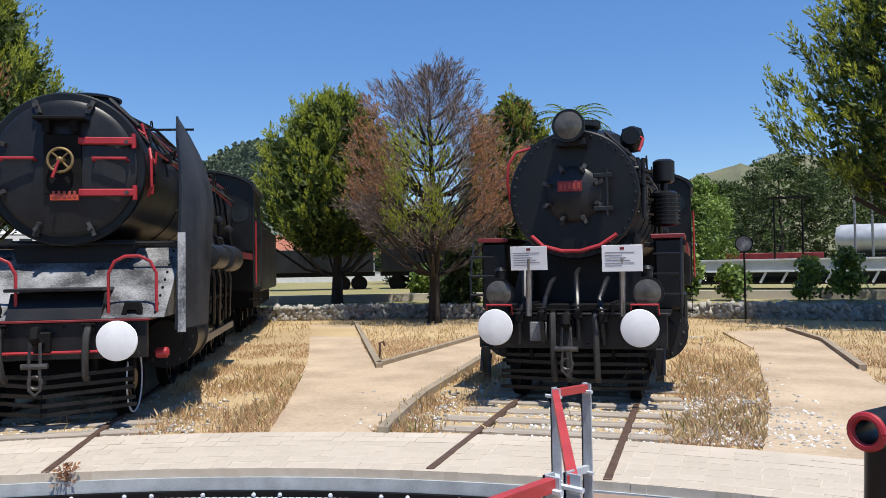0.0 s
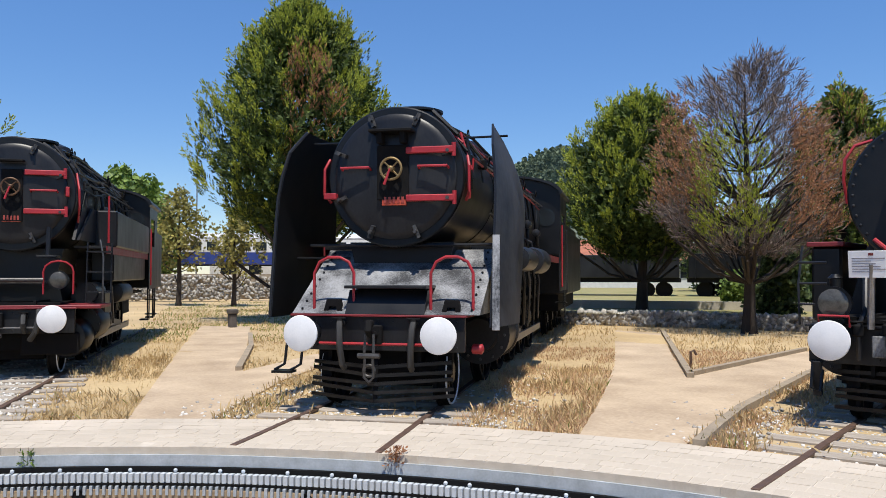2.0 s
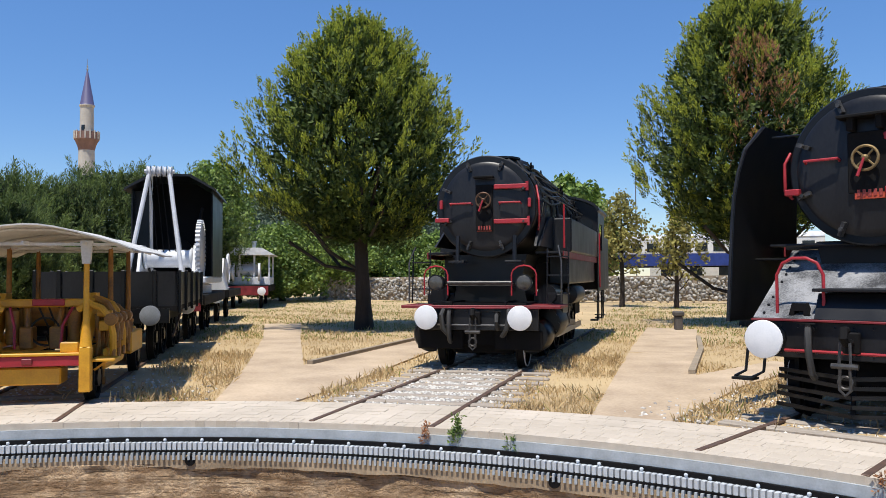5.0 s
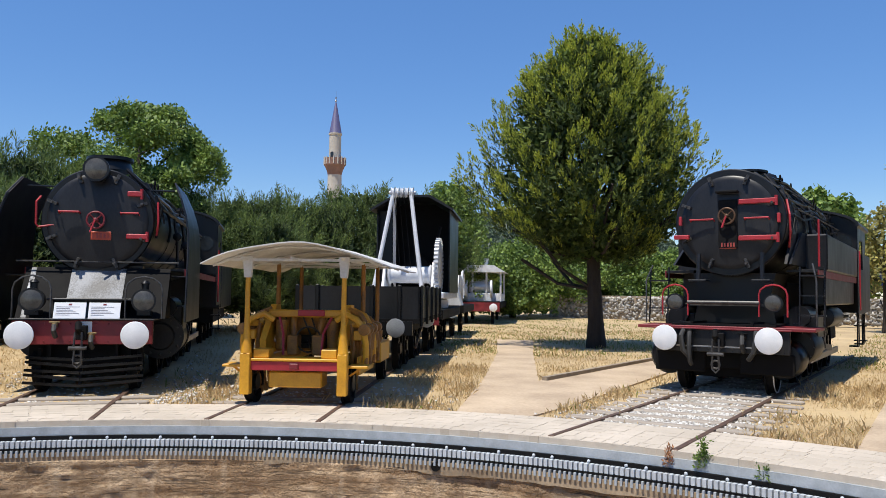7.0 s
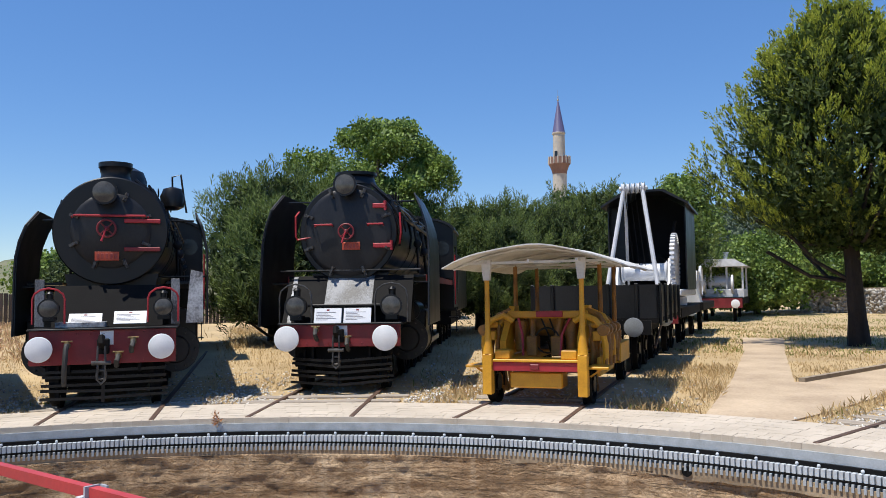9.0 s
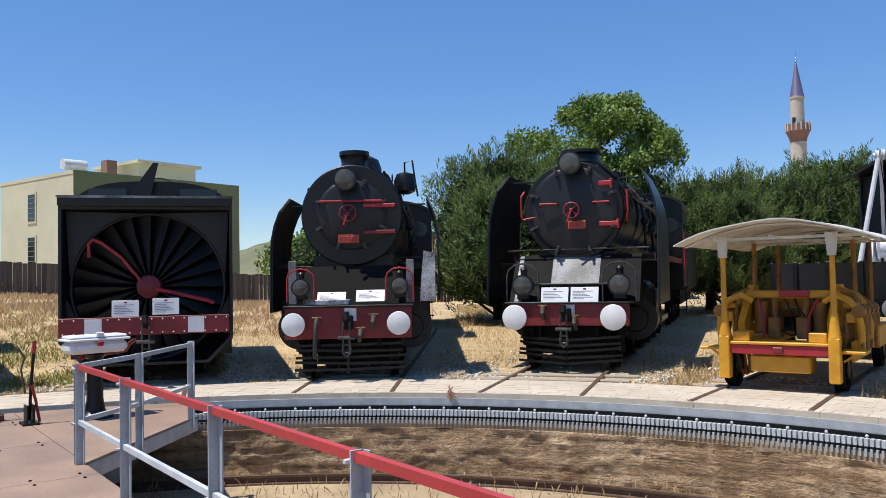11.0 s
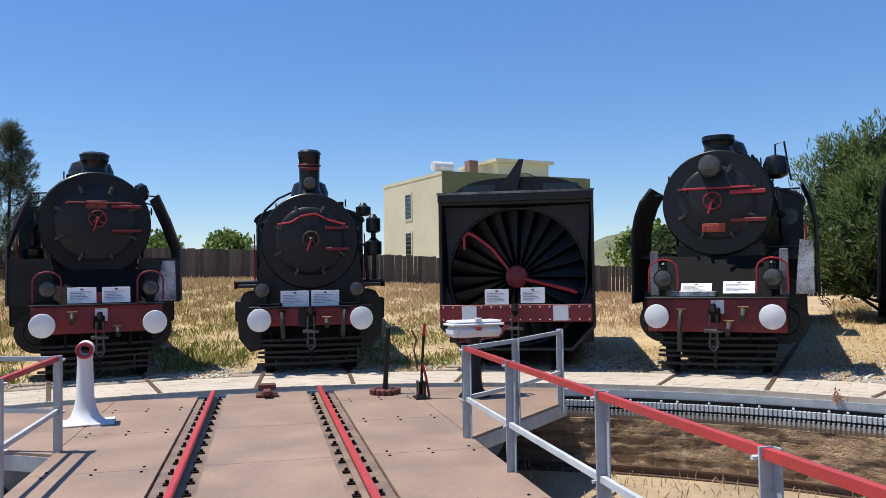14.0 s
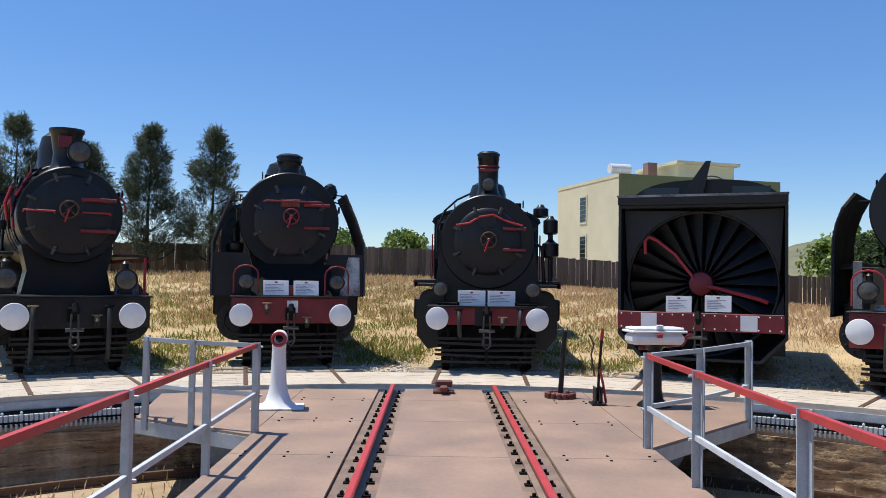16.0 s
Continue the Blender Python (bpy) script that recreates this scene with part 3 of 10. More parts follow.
slab("walkway_3", [(-11.48, -0.85), (-16.0, -1.9), (-23.1, -3.8), (-30, -5.9), (-30, -4.5), (-23.1, -2.7), (-16.2, -0.8), (-23.4, 0.8), (-23.4, 2.0), (-12.9, 0.55), (-11.48, 0.25)], "pale trodden concrete walkway under the tree")
slab("walkway_4", [(-3.25, 11.05), (-4.1, 13.5), (-6.8, 19.7), (-9.0, 23.2), (-8.0, 24.6), (-6.3, 22.1), (-4.3, 17.7), (-2.2, 13.5), (0.8, 11.6), (-1, 11.48)], "pale concrete walkway with dusty edges")


def kerb(pts, label):
    bm = B()
    for p, q in zip(pts, pts[1:]):
        bar(bm, (*p, -0.03), (*q, -0.03), 0.12, 0.16)
    tagged(part("kerb", bm, M["kerb"]), label, "kerb", group="low kerbs", kind="structure")


kerb([(-6.6, 9.36), (-7.2, 10.2), (-8.0, 11.4), (-10.1, 15.1), (-12.4, 19.5)], "low weathered stone kerb along the walkway")
kerb([(-10.8, 13.15), (-13.5, 15.3), (-19.0, 19.7)], "low weathered stone kerb along the walkway")
kerb([(-11.0, 13.3), (-13.35, 18.9)], "low weathered stone kerb along the walkway")
kerb([(-4.2, 17.6), (-6.2, 22.0), (-7.9, 24.6)], "low weathered stone kerb along the walkway")
kerb([(-15.0, 6.5), (-19.5, 7.7), (-23.3, 8.5)], "low weathered stone kerb along the walkway")
kerb([(-16.3, -0.7), (-23.2, 0.85)], "low weathered stone kerb along the walkway")


# ---- turntable bridge ----
DECK = -0.06


def deck_plate(name, poly, holder, label=""):
    bm = B()
    prism(bm, poly, DECK - 0.03, DECK)
    return part(name, bm, M["deck"], holder, label)


def turntable():
    t = thing("turntable_bridge", Matrix(), "turntable bridge decked in rusty chequer plate with red rails", "turntable")
    ys = [-9.7, -8.55, -6.9, -5.0, -3.1, -1.2, 0.7, 2.6, 4.5, 6.0, 7.6, 9.7]
    for y0, y1 in zip(ys, ys[1:]):
        g = 0.004
        for x0, x1 in ((-2.15, -1.0), (-0.60, 0.60), (1.0, 2.15)):
            yy0, yy1 = y0, y1
            lim = math.sqrt(9.82 ** 2 - max(abs(x0), abs(x1)) ** 2)
            yy0, yy1 = max(yy0, -lim), min(yy1, lim)
            deck_plate("deck_plate", [(x0 + g, yy0 + g), (x1 - g, yy0 + g), (x1 - g, yy1 - g), (x0 + g, yy1 - g)], t)
    # lower strips that carry the rails
    for s in (-1, 1):
        bm = B()
        box(bm, s * 0.60, s * 1.0, -9.6, 9.6, DECK - 0.07, DECK - 0.035)
        part("rail_channel", bm, M["deck_dark"], t, "dark greasy channel beside the rail")
        bm = B()
        x = s * 0.78
        prism(bm, [(x - 0.065, DECK - 0.035), (x + 0.065, DECK - 0.035), (x + 0.065, DECK - 0.015), (x + 0.014, DECK), (x + 0.014, DECK + 0.05), (x - 0.014, DECK + 0.05), (x - 0.014, DECK), (x - 0.065, DECK - 0.015)], -9.55, 9.55, "Y")
        web = part("rail", bm, M["deck_dark"], t)
        bm = B()
        box(bm, x - 0.034, x + 0.034, -9.55, 9.55, DECK + 0.05, DECK + 0.1, 0.012)
        part("rail_head", bm, M["rail_red"], web, "faded red painted rail head")
        for side in (-1, 1):
            for k in range(46):
                y = -9.4 + k * 0.41
                if not clip:
                    bm = B()
                    box(bm, -0.035, 0.035, -0.03, 0.03, 0, 0.018, 0.004)
                    lathe(bm, [(0.017, 0.016), (0.017, 0.045), (0.006, 0.05)], n=6)
                    clip.append(part("rail_clip", bm, M["soot"], t).data)
                    ob = t.children[-1]
                else:
                    ob = new("rail_clip", clip[0])
                    ob.parent = t
                ob.location = (x + side * 0.10, y, DECK - 0.034)
    # wings at both ends
    for sgn, wing in ((1, [(2.155, -5.95), (3.75, -6.9), (4.1, -8.85), (3.1, -9.3), (2.155, -9.55)]), (1, [(-2.155, -5.55), (-2.155, -9.55), (-3.1, -9.3), (-4.35, -8.75), (-4.0, -7.5)]), (-1, [(2.155, -5.75), (3.6, -7.6), (3.9, -8.95), (3.1, -9.3), (2.155, -9.55)]), (-1, [(-2.155, -5.75), (-2.155, -9.55), (-3.1, -9.3), (-4.1, -8.85), (-3.8, -7.2)])):
        poly = [(x * sgn, y * sgn) for x, y in wing]
        deck_plate("wing_plate", poly, t)
        bm = B()
        for p, q in zip(poly, poly[1:] + poly[:1]):
            bar(bm, (*p, DECK - 0.11), (*q, DECK - 0.11), 0.02, 0.16)
        part("wing_edge", bm, M["grey_paint"], t, "grey painted steel edge")
    # girders
    for s in (-1, 1):
        bm = B()
        for x in (1.95, 0.78):
            box(bm, s * x - 0.01, s * x + 0.01, -9.2, 9.2, -1.0, DECK - 0.08)
            box(bm, s * x - 0.1, s * x + 0.1, -9.2, 9.2, -1.03, -1.0)
        part("girder", bm, M["soot"], t, "dark riveted girder")
        bm = B()
        box(bm, s * 2.12, s * 2.16, -9.4, 9.4, DECK - 0.2, DECK - 0.032)
        part("edge_channel", bm, M["soot"], t)
    for y in (-9.0, 9.0):
        for x in (-3.1, 3.1):
            s = 1 if y > 0 else -1
            bm = B()
            prism(bm, [(x - 0.22, -0.25), (x + 0.22, -0.25), (x + 0.15, -0.75), (x - 0.15, -0.75)], y * 0.965 - 0.03, y * 0.965 + 0.03, "Y")
            br = part("wheel_bracket", bm, M["grey_paint"], t, "grey steel wheel bracket")
            bm = B()
            lathe(bm, [(0.08, -0.07), (0.25, -0.07), (0.34, -0.05), (0.36, 0.0), (0.34, 0.05), (0.25, 0.07), (0.08, 0.07)], (x, y * 0.965, PIT_Z + 0.45), "Y", 24)
            part("running_wheel", bm, M["grey_paint"], br, smooth=True)
    # fishplates near the ends between the rails
    for y in (-9.3, 9.3):
        bm = B()
        box(bm, -0.16, 0.16, y - 0.12, y + 0.12, DECK, DECK + 0.05, 0.01)
        box(bm, -0.06, 0.06, y - 0.3, y + 0.25, DECK + 0.05, DECK + 0.13, 0.02)
        box(bm, -0.13, 0.13, y - 0.03, y + 0.08, DECK + 0.1, DECK + 0.2, 0.02)
        part("locking_bolt", bm, M["rust_red"], t, "rust-red locking bolt")
    # rivets on the plates
    bm = B()
    for y0 in ys[1:-1]:
        for x in (-2.0, -1.58, -1.15, 1.15, 1.58, 2.0):
            for dy in (-0.1, 0.1):
                lathe(bm, [(0.016, DECK), (0.014, DECK + 0.009), (0.004, DECK + 0.012)], (x, y0 + dy, 0), n=6)
    tagged(part("rivets", bm, M["soot"], t), kind="stuff")
    return t


clip = []
M["deck_dark"] = mat("greasy_dark_plate", (0.30, 0.21, 0.155), (0.15, 0.105, 0.08), rough=0.6, metal=0.2, scale=4, fine=30, bump=0.3)
M["rust_red"] = mat("rust_red_iron", (0.20, 0.05, 0.035), (0.07, 0.035, 0.03), rough=0.7, scale=9)
turntable()


def handrail(name, posts, label, top=None):
    """Grey angle posts with a red top rail and a white middle rail."""
    h = thing(name, Matrix(), label, "handrail", "bridge handrails")
    for x, y in posts:
        bm = B()
        z0 = DECK - (0.12 if abs(x) > 2.05 else 0.0)
        box(bm, x - 0.038, x + 0.038, y - 0.006, y + 0.006, z0, 0.93)
        box(bm, x - 0.038, x - 0.028, y - 0.006, y + 0.06, z0, 0.93)
        part("post", bm, M["grey_paint"], h)
        bm = B()
        rod(bm, (x - 0.06, y - 0.02, 0.88), (x + 0.06, y - 0.02, 0.88), 0.012, n=6)
        part("bolt", bm, M["grey_light"], h)
        bm = B()
        rod(bm, (x - 0.06, y - 0.02, 0.34), (x + 0.06, y - 0.02, 0.34), 0.012, n=6)
        part("bolt", bm, M["grey_light"], h)
    for (p, q) in zip(posts, posts[1:]):
        bm = B()
        bar(bm, (p[0], p[1], 0.90), (q[0], q[1], 0.90), 0.042, 0.048)
        part("top_rail", bm, top or M["rail_red"], h, "grey top rail" if top else "faded red top rail")
        bm = B()
        bar(bm, (p[0], p[1], 0.36), (q[0], q[1], 0.36), 0.035, 0.045)
        part("middle_rail", bm, M["grey_light"], h, "white middle rail")
    return h


handrail("handrail", [(2.13, -6.12), (2.13, -4.17), (2.13, -2.35), (2.13, -0.45), (2.13, 1.4), (2.13, 3.3), (2.13, 5.8)], "grey steel posts with a faded red top rail")
handrail("handrail", [(2.13, -6.06), (2.92, -6.36), (3.58, -6.72), (3.66, -6.98)], "short grey end rail on the bridge wing", M["grey_paint"])
handrail("handrail", [(-2.09, -5.5), (-2.09, -3.95), (-2.09, -1.97), (-2.09, -0.2), (-2.09, 1.6), (-2.09, 3.5), (-2.09, 6.1)], "grey steel posts with a faded red top rail")
handrail("handrail", [(-2.09, -5.56), (-2.88, -6.25), (-3.86, -7.35), (-3.95, -7.6)], "short grey end rail on the bridge wing", M["grey_paint"])
handrail("handrail", [(-2.05, 6.18), (-3.34, 7.9), (-3.3, 8.2)], "short red-topped end rail on the bridge wing")


def standpipe(x, y, turn, paint, label):
    t = thing("standpipe", pose(x, y, DECK, 0, 0, turn), label, "standpipe", "turning bar sockets")
    bm = B()
    box(bm, -0.34, 0.34, -0.24, 0.24, 0, 0.025, 0.008)
    part("base_plate", bm, paint, t)
    bm = B()
    lathe(bm, [(0.25, 0.02), (0.23, 0.04), (0.17, 0.09), (0.13, 0.2), (0.105, 0.34), (0.09, 0.78), (0.095, 0.84)], n=24)
    part("column", bm, paint, t, smooth=True)
    bm = B()
    prof = [(0.095, -0.16), (0.105, -0.14), (0.105, 0.14), (0.095, 0.16), (0.06, 0.16), (0.06, -0.16)]
    lathe(bm, prof + prof[:1], (0, 0, 0.91), "Y", 24)
    bmesh.ops.delete(bm, geom=[f for f in bm.faces if len(f.verts) > 4], context="FACES_ONLY")
    part("socket", bm, paint, t, smooth=True)
    for y in (-0.162, 0.162):
        bm = B()
        hoop(bm, (0, y, 0.91), 0.082, 0.022, "Y", 24, 8)
        part("red_lip", bm, M["red"], t, "red painted lip", smooth=True)


standpipe(2.2, -7.75, 8, M["white"], "white cast standpipe with a red-lipped socket")
standpipe(-1.50, 8.24, -12, M["black"], "black cast standpipe with a red-lipped socket")


def bridge_fittings():
    # lever with a black column and red notched base
    t = thing("locking_column", pose(-1.72, -9.0, DECK), "black column on a notched red iron base", "lever")
    bm = B()
    lathe(bm, [(0.2, 0), (0.2, 0.05), (0.1, 0.07)], n=24)
    part("base", bm, M["rust_red"], t, "red notched iron base", smooth=True)
    for k in range(14):
        a = 2 * math.pi * k / 14
        bm = B()
        lathe(bm, [(0.035, 0.0), (0.035, 0.075), (0.02, 0.085)], (0.2 * math.cos(a), 0.2 * math.sin(a), 0), n=8)
        part("notch", bm, M["rust_red"], t)
    bm = B()
    rod(bm, (0, 0, 0.05), (-0.06, 0, 0.98), 0.04, 0.032)
    part("column", bm, M["black"], t, smooth=True)
    t = thing("lever", pose(-2.15, -8.4, DECK), "rusty hand lever with a red grip", "lever")
    bm = B()
    box(bm, -0.1, 0.1, -0.14, 0.14, 0, 0.03, 0.006)
    box(bm, -0.05, -0.03, -0.1, 0.1, 0.03, 0.25)
    box(bm, 0.03, 0.05, -0.1, 0.1, 0.03, 0.25)
    part("bracket", bm, M["black"], t)
    bm = B()
    pipe(bm, [(0, 0, 0.05), (-0.02, 0, 0.5), (-0.05, 0.02, 0.95)], 0.02)
    part("arm", bm, M["black"], t)
    bm = B()
    pipe(bm, [(-0.045, 0.02, 0.9), (-0.06, 0.02, 1.06)], 0.024)
    part("grip", bm, M["red"], t, "red grip")
    bm = B()
    pipe(bm, [(0.05, 0.02, 0.4), (0.1, 0.02, 0.7), (0.06, 0.02, 0.85), (0.13, 0.02, 0.98)], 0.013)
    part("latch", bm, M["rail"], t)
    bm = B()
    pipe(bm, [(-0.12, 0.0, 0.02), (-0.07, 0.02, 0.3), (-0.02, 0.02, 0.5)], 0.018)
    part("stay", bm, M["red"], t, "red stay")
    # white lamp box on a black pedestal
    t = thing("lamp_box", pose(-2.93, -8.35, DECK, 0, 0, 8), "white enamelled box on a black cast pedestal", "lamp box")
    bm = B()
    lathe(bm, [(0.24, 0.0), (0.22, 0.03), (0.13, 0.1), (0.105, 0.25), (0.1, 0.78), (0.15, 0.84)], n=20)
    part("pedestal", bm, M["black"], t, "black cast pedestal", smooth=True)
    bm = B()
    box(bm, -0.38, 0.38, -0.19, 0.19, 0.86, 1.02, 0.05)
    part("body", bm, M["white"], t)
    bm = B()
    box(bm, -0.40, 0.40, -0.21, 0.21, 1.025, 1.06, 0.012)
    box(bm, -0.37, 0.37, -0.18, 0.18, 1.06, 1.1, 0.02)
    box(bm, -0.05, 0.05, 0.16, 0.2, 1.08, 1.14, 0.01)
    part("lid", bm, M["white"], t)
    bm = B()
    box(bm, -0.03, 0.05, 0.195, 0.235, 0.96, 1.02, 0.01)
    part("catch", bm, M["red"], t, "red catch")
    bm = B()
    pipe(bm, [(0.2, -0.05, 0.8), (-0.45, -0.05, 0.86), (-0.5, -0.05, 0.95), (-0.5, 0.1, 1.0)], 0.03)
    part("crank", bm, M["dark_red"], t, "dull red crank")


bridge_fittings()


# ---- locomotives ----
def flank_clutter(t, c, R, y0, y1):
    """Bent copper and iron pipes, valves and a railing along the boiler's shoulders."""
    rng = random.Random(int(c * 100 + R * 1000 + y1 * 10))
    for s in (-1, 1):
        bm = B()
        pipe(bm, [(s * (R + 0.10), y0 - 1.0, c + 0.28), (s * (R + 0.12), y0 + 1.0, c + 0.30), (s * (R + 0.12), y1 - 0.3, c + 0.32)], 0.018, 6)
        rail = part("boiler_handrail", bm, M["steel_dark"], t, smooth=True)
        for k in range(7):
            y = y0 - 0.9 + (y1 - y0 + 0.5) * k / 6
            bm = B()
            rod(bm, (s * R * 0.93, y, c + 0.29), (s * (R + 0.13), y, c + 0.30), 0.016, n=6)
            part("stanchion", bm, M["black_dusty"], rail)
        for k in range(4):
            y = y0 + (y1 - y0) * (k + 0.3) / 4.4
            bm = B()
            pipe(bm, [(s * R * 0.5, y, c + R * 0.9), (s * (R + 0.05), y + 0.1, c + 0.35), (s * (R + 0.12), y + 0.16, c - 0.2), (s * (R + 0.14), y + 0.2 + 0.2 * (k % 2), c - 0.75)], 0.04 if k % 2 else 0.028, 8)
            lathe(bm, [(0.03, y - 0.02), (0.09, y), (0.09, y + 0.16), (0.03, y + 0.18)], (s * (R + 0.14), 0, c - 0.1 - 0.1 * k), "Y", 12)
            part("feed_pipe", bm, M["black_dusty"], t, smooth=True)
        for k in range(7):
            y = y0 - 1.2 + (y1 - y0 + 0.8) * k / 7 + rng.uniform(-0.1, 0.1)
            q = R + rng.uniform(0.04, 0.10)
            a0, a1 = rng.uniform(0.15, 0.5), rng.uniform(1.3, 1.9)
            pts = []
            for i in range(7):
                a = a0 + (a1 - a0) * i / 6
                pts.append((s * q * math.sin(a), y + 0.35 * i / 6 * rng.uniform(0.5, 1.0), c + q * math.cos(a)))
            bm = B()
            pipe(bm, pts, rng.uniform(0.014, 0.03), 6)
            part("flank_pipe", bm, M["black"] if k % 3 else M["steel_dark"], t, smooth=True)
            a = rng.uniform(0.4, 1.3)
            v = Vector((s * (R + 0.1) * math.sin(a), y + 0.3, c + (R + 0.1) * math.cos(a)))
            bm = B()
            box(bm, v.x - 0.06, v.x + 0.06, v.y - 0.08, v.y + 0.08, v.z - 0.07, v.z + 0.07, 0.015)
            hoop(bm, (v.x + s * 0.1, v.y, v.z + 0.05), 0.07, 0.012, "X", 12, 5)
            part("valve", bm, M["soot"], t)


def buffer_pair(t, z=0.97, half=0.875, r=0.225, y1=0.42, m=None):
    for s in (-1, 1):
        bm = B()
        lathe(bm, [(0.13, y1), (0.13, y1 - 0.05), (0.1, y1 - 0.06), (0.1, 0.2), (0.065, 0.19), (0.065, 0.06)], (s * half, 0, z), "Y", 18)
        shank = part("buffer", bm, M["black"], t, smooth=True)
        bm = B()
        lathe(bm, [(r * 0.96, 0.06), (r, 0.045), (r * 0.97, 0.03), (r * 0.6, 0.008), (0.02, 0.0)], (s * half, 0, z), "Y", 36)
        part("buffer_head", bm, m or M["white"], shank, "painted buffer head" if m else "white painted buffer head", smooth=True)


def coupling(t, z=0.95, y=0.32, brass=False):
    bm = B()
    box(bm, -0.09, 0.09, y - 0.03, y + 0.06, z - 0.12, z + 0.12, 0.015)
    pipe(bm, [(0, y, z), (0, y - 0.2, z + 0.02), (0, y - 0.28, z + 0.08), (0, y - 0.24, z + 0.16), (0, y - 0.17, z + 0.15)], 0.048, 8)
    hook = part("draw_hook", bm, M["soot"], t, smooth=True)
    bm = B()
    for x in (-0.05, 0.05):
        pipe(bm, [(x, y - 0.22, z + 0.02), (x * 1.2, y - 0.24, z - 0.22)], 0.018, 6)
    rod(bm, (-0.14, y - 0.24, z - 0.24), (0.14, y - 0.24, z - 0.24), 0.032, n=8)
    hoop(bm, (0, y - 0.23, z - 0.42), 0.07, 0.018, "Y", 14, 6)
    pipe(bm, [(-0.05, y - 0.24, z - 0.26), (-0.06, y - 0.24, z - 0.5), (0, y - 0.24, z - 0.56), (0.06, y - 0.24, z - 0.5), (0.05, y - 0.24, z - 0.26)], 0.018, 6)
    part("screw_coupling", bm, M["steel_dark"], hook, "greasy steel screw coupling", smooth=True)


def hose(t, x, z=1.0, y=0.30, drop=0.42, sway=0.06, knob=None):
    bm = B()
    pipe(bm, [(x, y + 0.1, z), (x, y - 0.04, z + 0.02), (x + sway * 0.3, y - 0.1, z - 0.06), (x + sway * 0.6, y - 0.13, z - drop * 0.55), (x + sway, y - 0.1, z - drop), (x + sway * 1.1, y - 0.03, z - drop - 0.05)], 0.04, 8)
    h = part("brake_hose", bm, M["rubber"], t, smooth=True)
    bm = B()
    lathe(bm, [(0.045, -0.05), (0.05, 0.0), (0.04, 0.05)], (x, y - 0.02, z + 0.02), "Z", 10)
    rod(bm, (x - 0.08, y - 0.04, z + 0.07), (x + 0.08, y - 0.04, z + 0.07), 0.012, n=6)
    part("cock", bm, knob or M["soot"], h, "brass cock" if knob else "")


def headlamp(t, x, z, y, r=0.14, hoop_mat=None, deep=0.2, cap=True):
    bm = B()
    lathe(bm, [(r * 0.5, y + deep), (r * 0.9, y + deep - 0.03), (r, y + 0.05), (r * 1.06, y), (r * 1.06, y - 0.025), (r * 0.9, y - 0.025)], (x, 0, z), "Y", 24)
    if cap:
        lathe(bm, [(r * 0.34, z + r * 0.9), (r * 0.34, z + r * 1.5), (r * 0.45, z + r * 1.55), (r * 0.2, z + r * 1.8)], (x, y + deep * 0.5, 0), "Z", 12)
        box(bm, x - r * 0.6, x + r * 0.6, y + 0.02, y + deep, z - r * 1.35, z - r * 0.9, 0.01)
    h = part("headlamp", bm, M["black"], t, smooth=True)
    bm = B()
    lathe(bm, [(r * 0.93, y - 0.02), (r * 0.8, y - 0.035), (0.02, y - 0.045)], (x, 0, z), "Y", 24)
    part("lens", bm, M["glass"], h, "dusty glass lens", smooth=True)
    if hoop_mat:
        bm = B()
        w, b = r * 1.55, z - r * 1.6
        top = z + r * 1.75
        pts = [(x - w, y, b), (x - w, y, top - w * 0.5)] + [(x - w * math.cos(a), y, top - w * 0.5 + w * 0.75 * math.sin(a)) for a in (0.5, 1.05, 1.57, 2.1, 2.65)] + [(x + w, y, top - w * 0.5), (x + w, y, b)]
        pipe(bm, pts, 0.016, 6)
        part("lamp_guard", bm, hoop_mat, h, "bent round-bar guard", smooth=True)


def notice(t, x, z, y, w=0.40, h=0.28, tilt=0, post=None):
    """A white information board with grey bars for its writing."""
    bm = B()
    box(bm, -w / 2, w / 2, 0, 0.012, -h / 2, h / 2, 0.003)
    m = pose(x, y, z, tilt, 0, 0)
    bmesh.ops.transform(bm, matrix=m, verts=bm.verts)
    b = part("notice_board", bm, M["sign"], t, "white printed information board")
    bm = B()
    for k in range(6):
        zz = h * 0.22 - k * h * 0.1
        ww = w * (0.36 - 0.05 * ((k * 7) % 4))
        box(bm, -w * 0.42, -w * 0.42 + ww * 2, -0.003, 0.001, zz - h * 0.016, zz + h * 0.016)
    bmesh.ops.transform(bm, matrix=m, verts=bm.verts)
    part("print", bm, M["ink"], b)
    bm = B()
    box(bm, -0.025, 0.025, -0.003, 0.001, h * 0.32, h * 0.42)
    bmesh.ops.transform(bm, matrix=m, verts=bm.verts)
    part("emblem", bm, M["dark_red"], b)
    if post:
        bm = B()
        rod(bm, (x + post[0], y + post[1], post[2]), (x, y + 0.03, z), 0.038, n=10)
        part("sign_post", bm, M["steel"], b, "bare steel post")


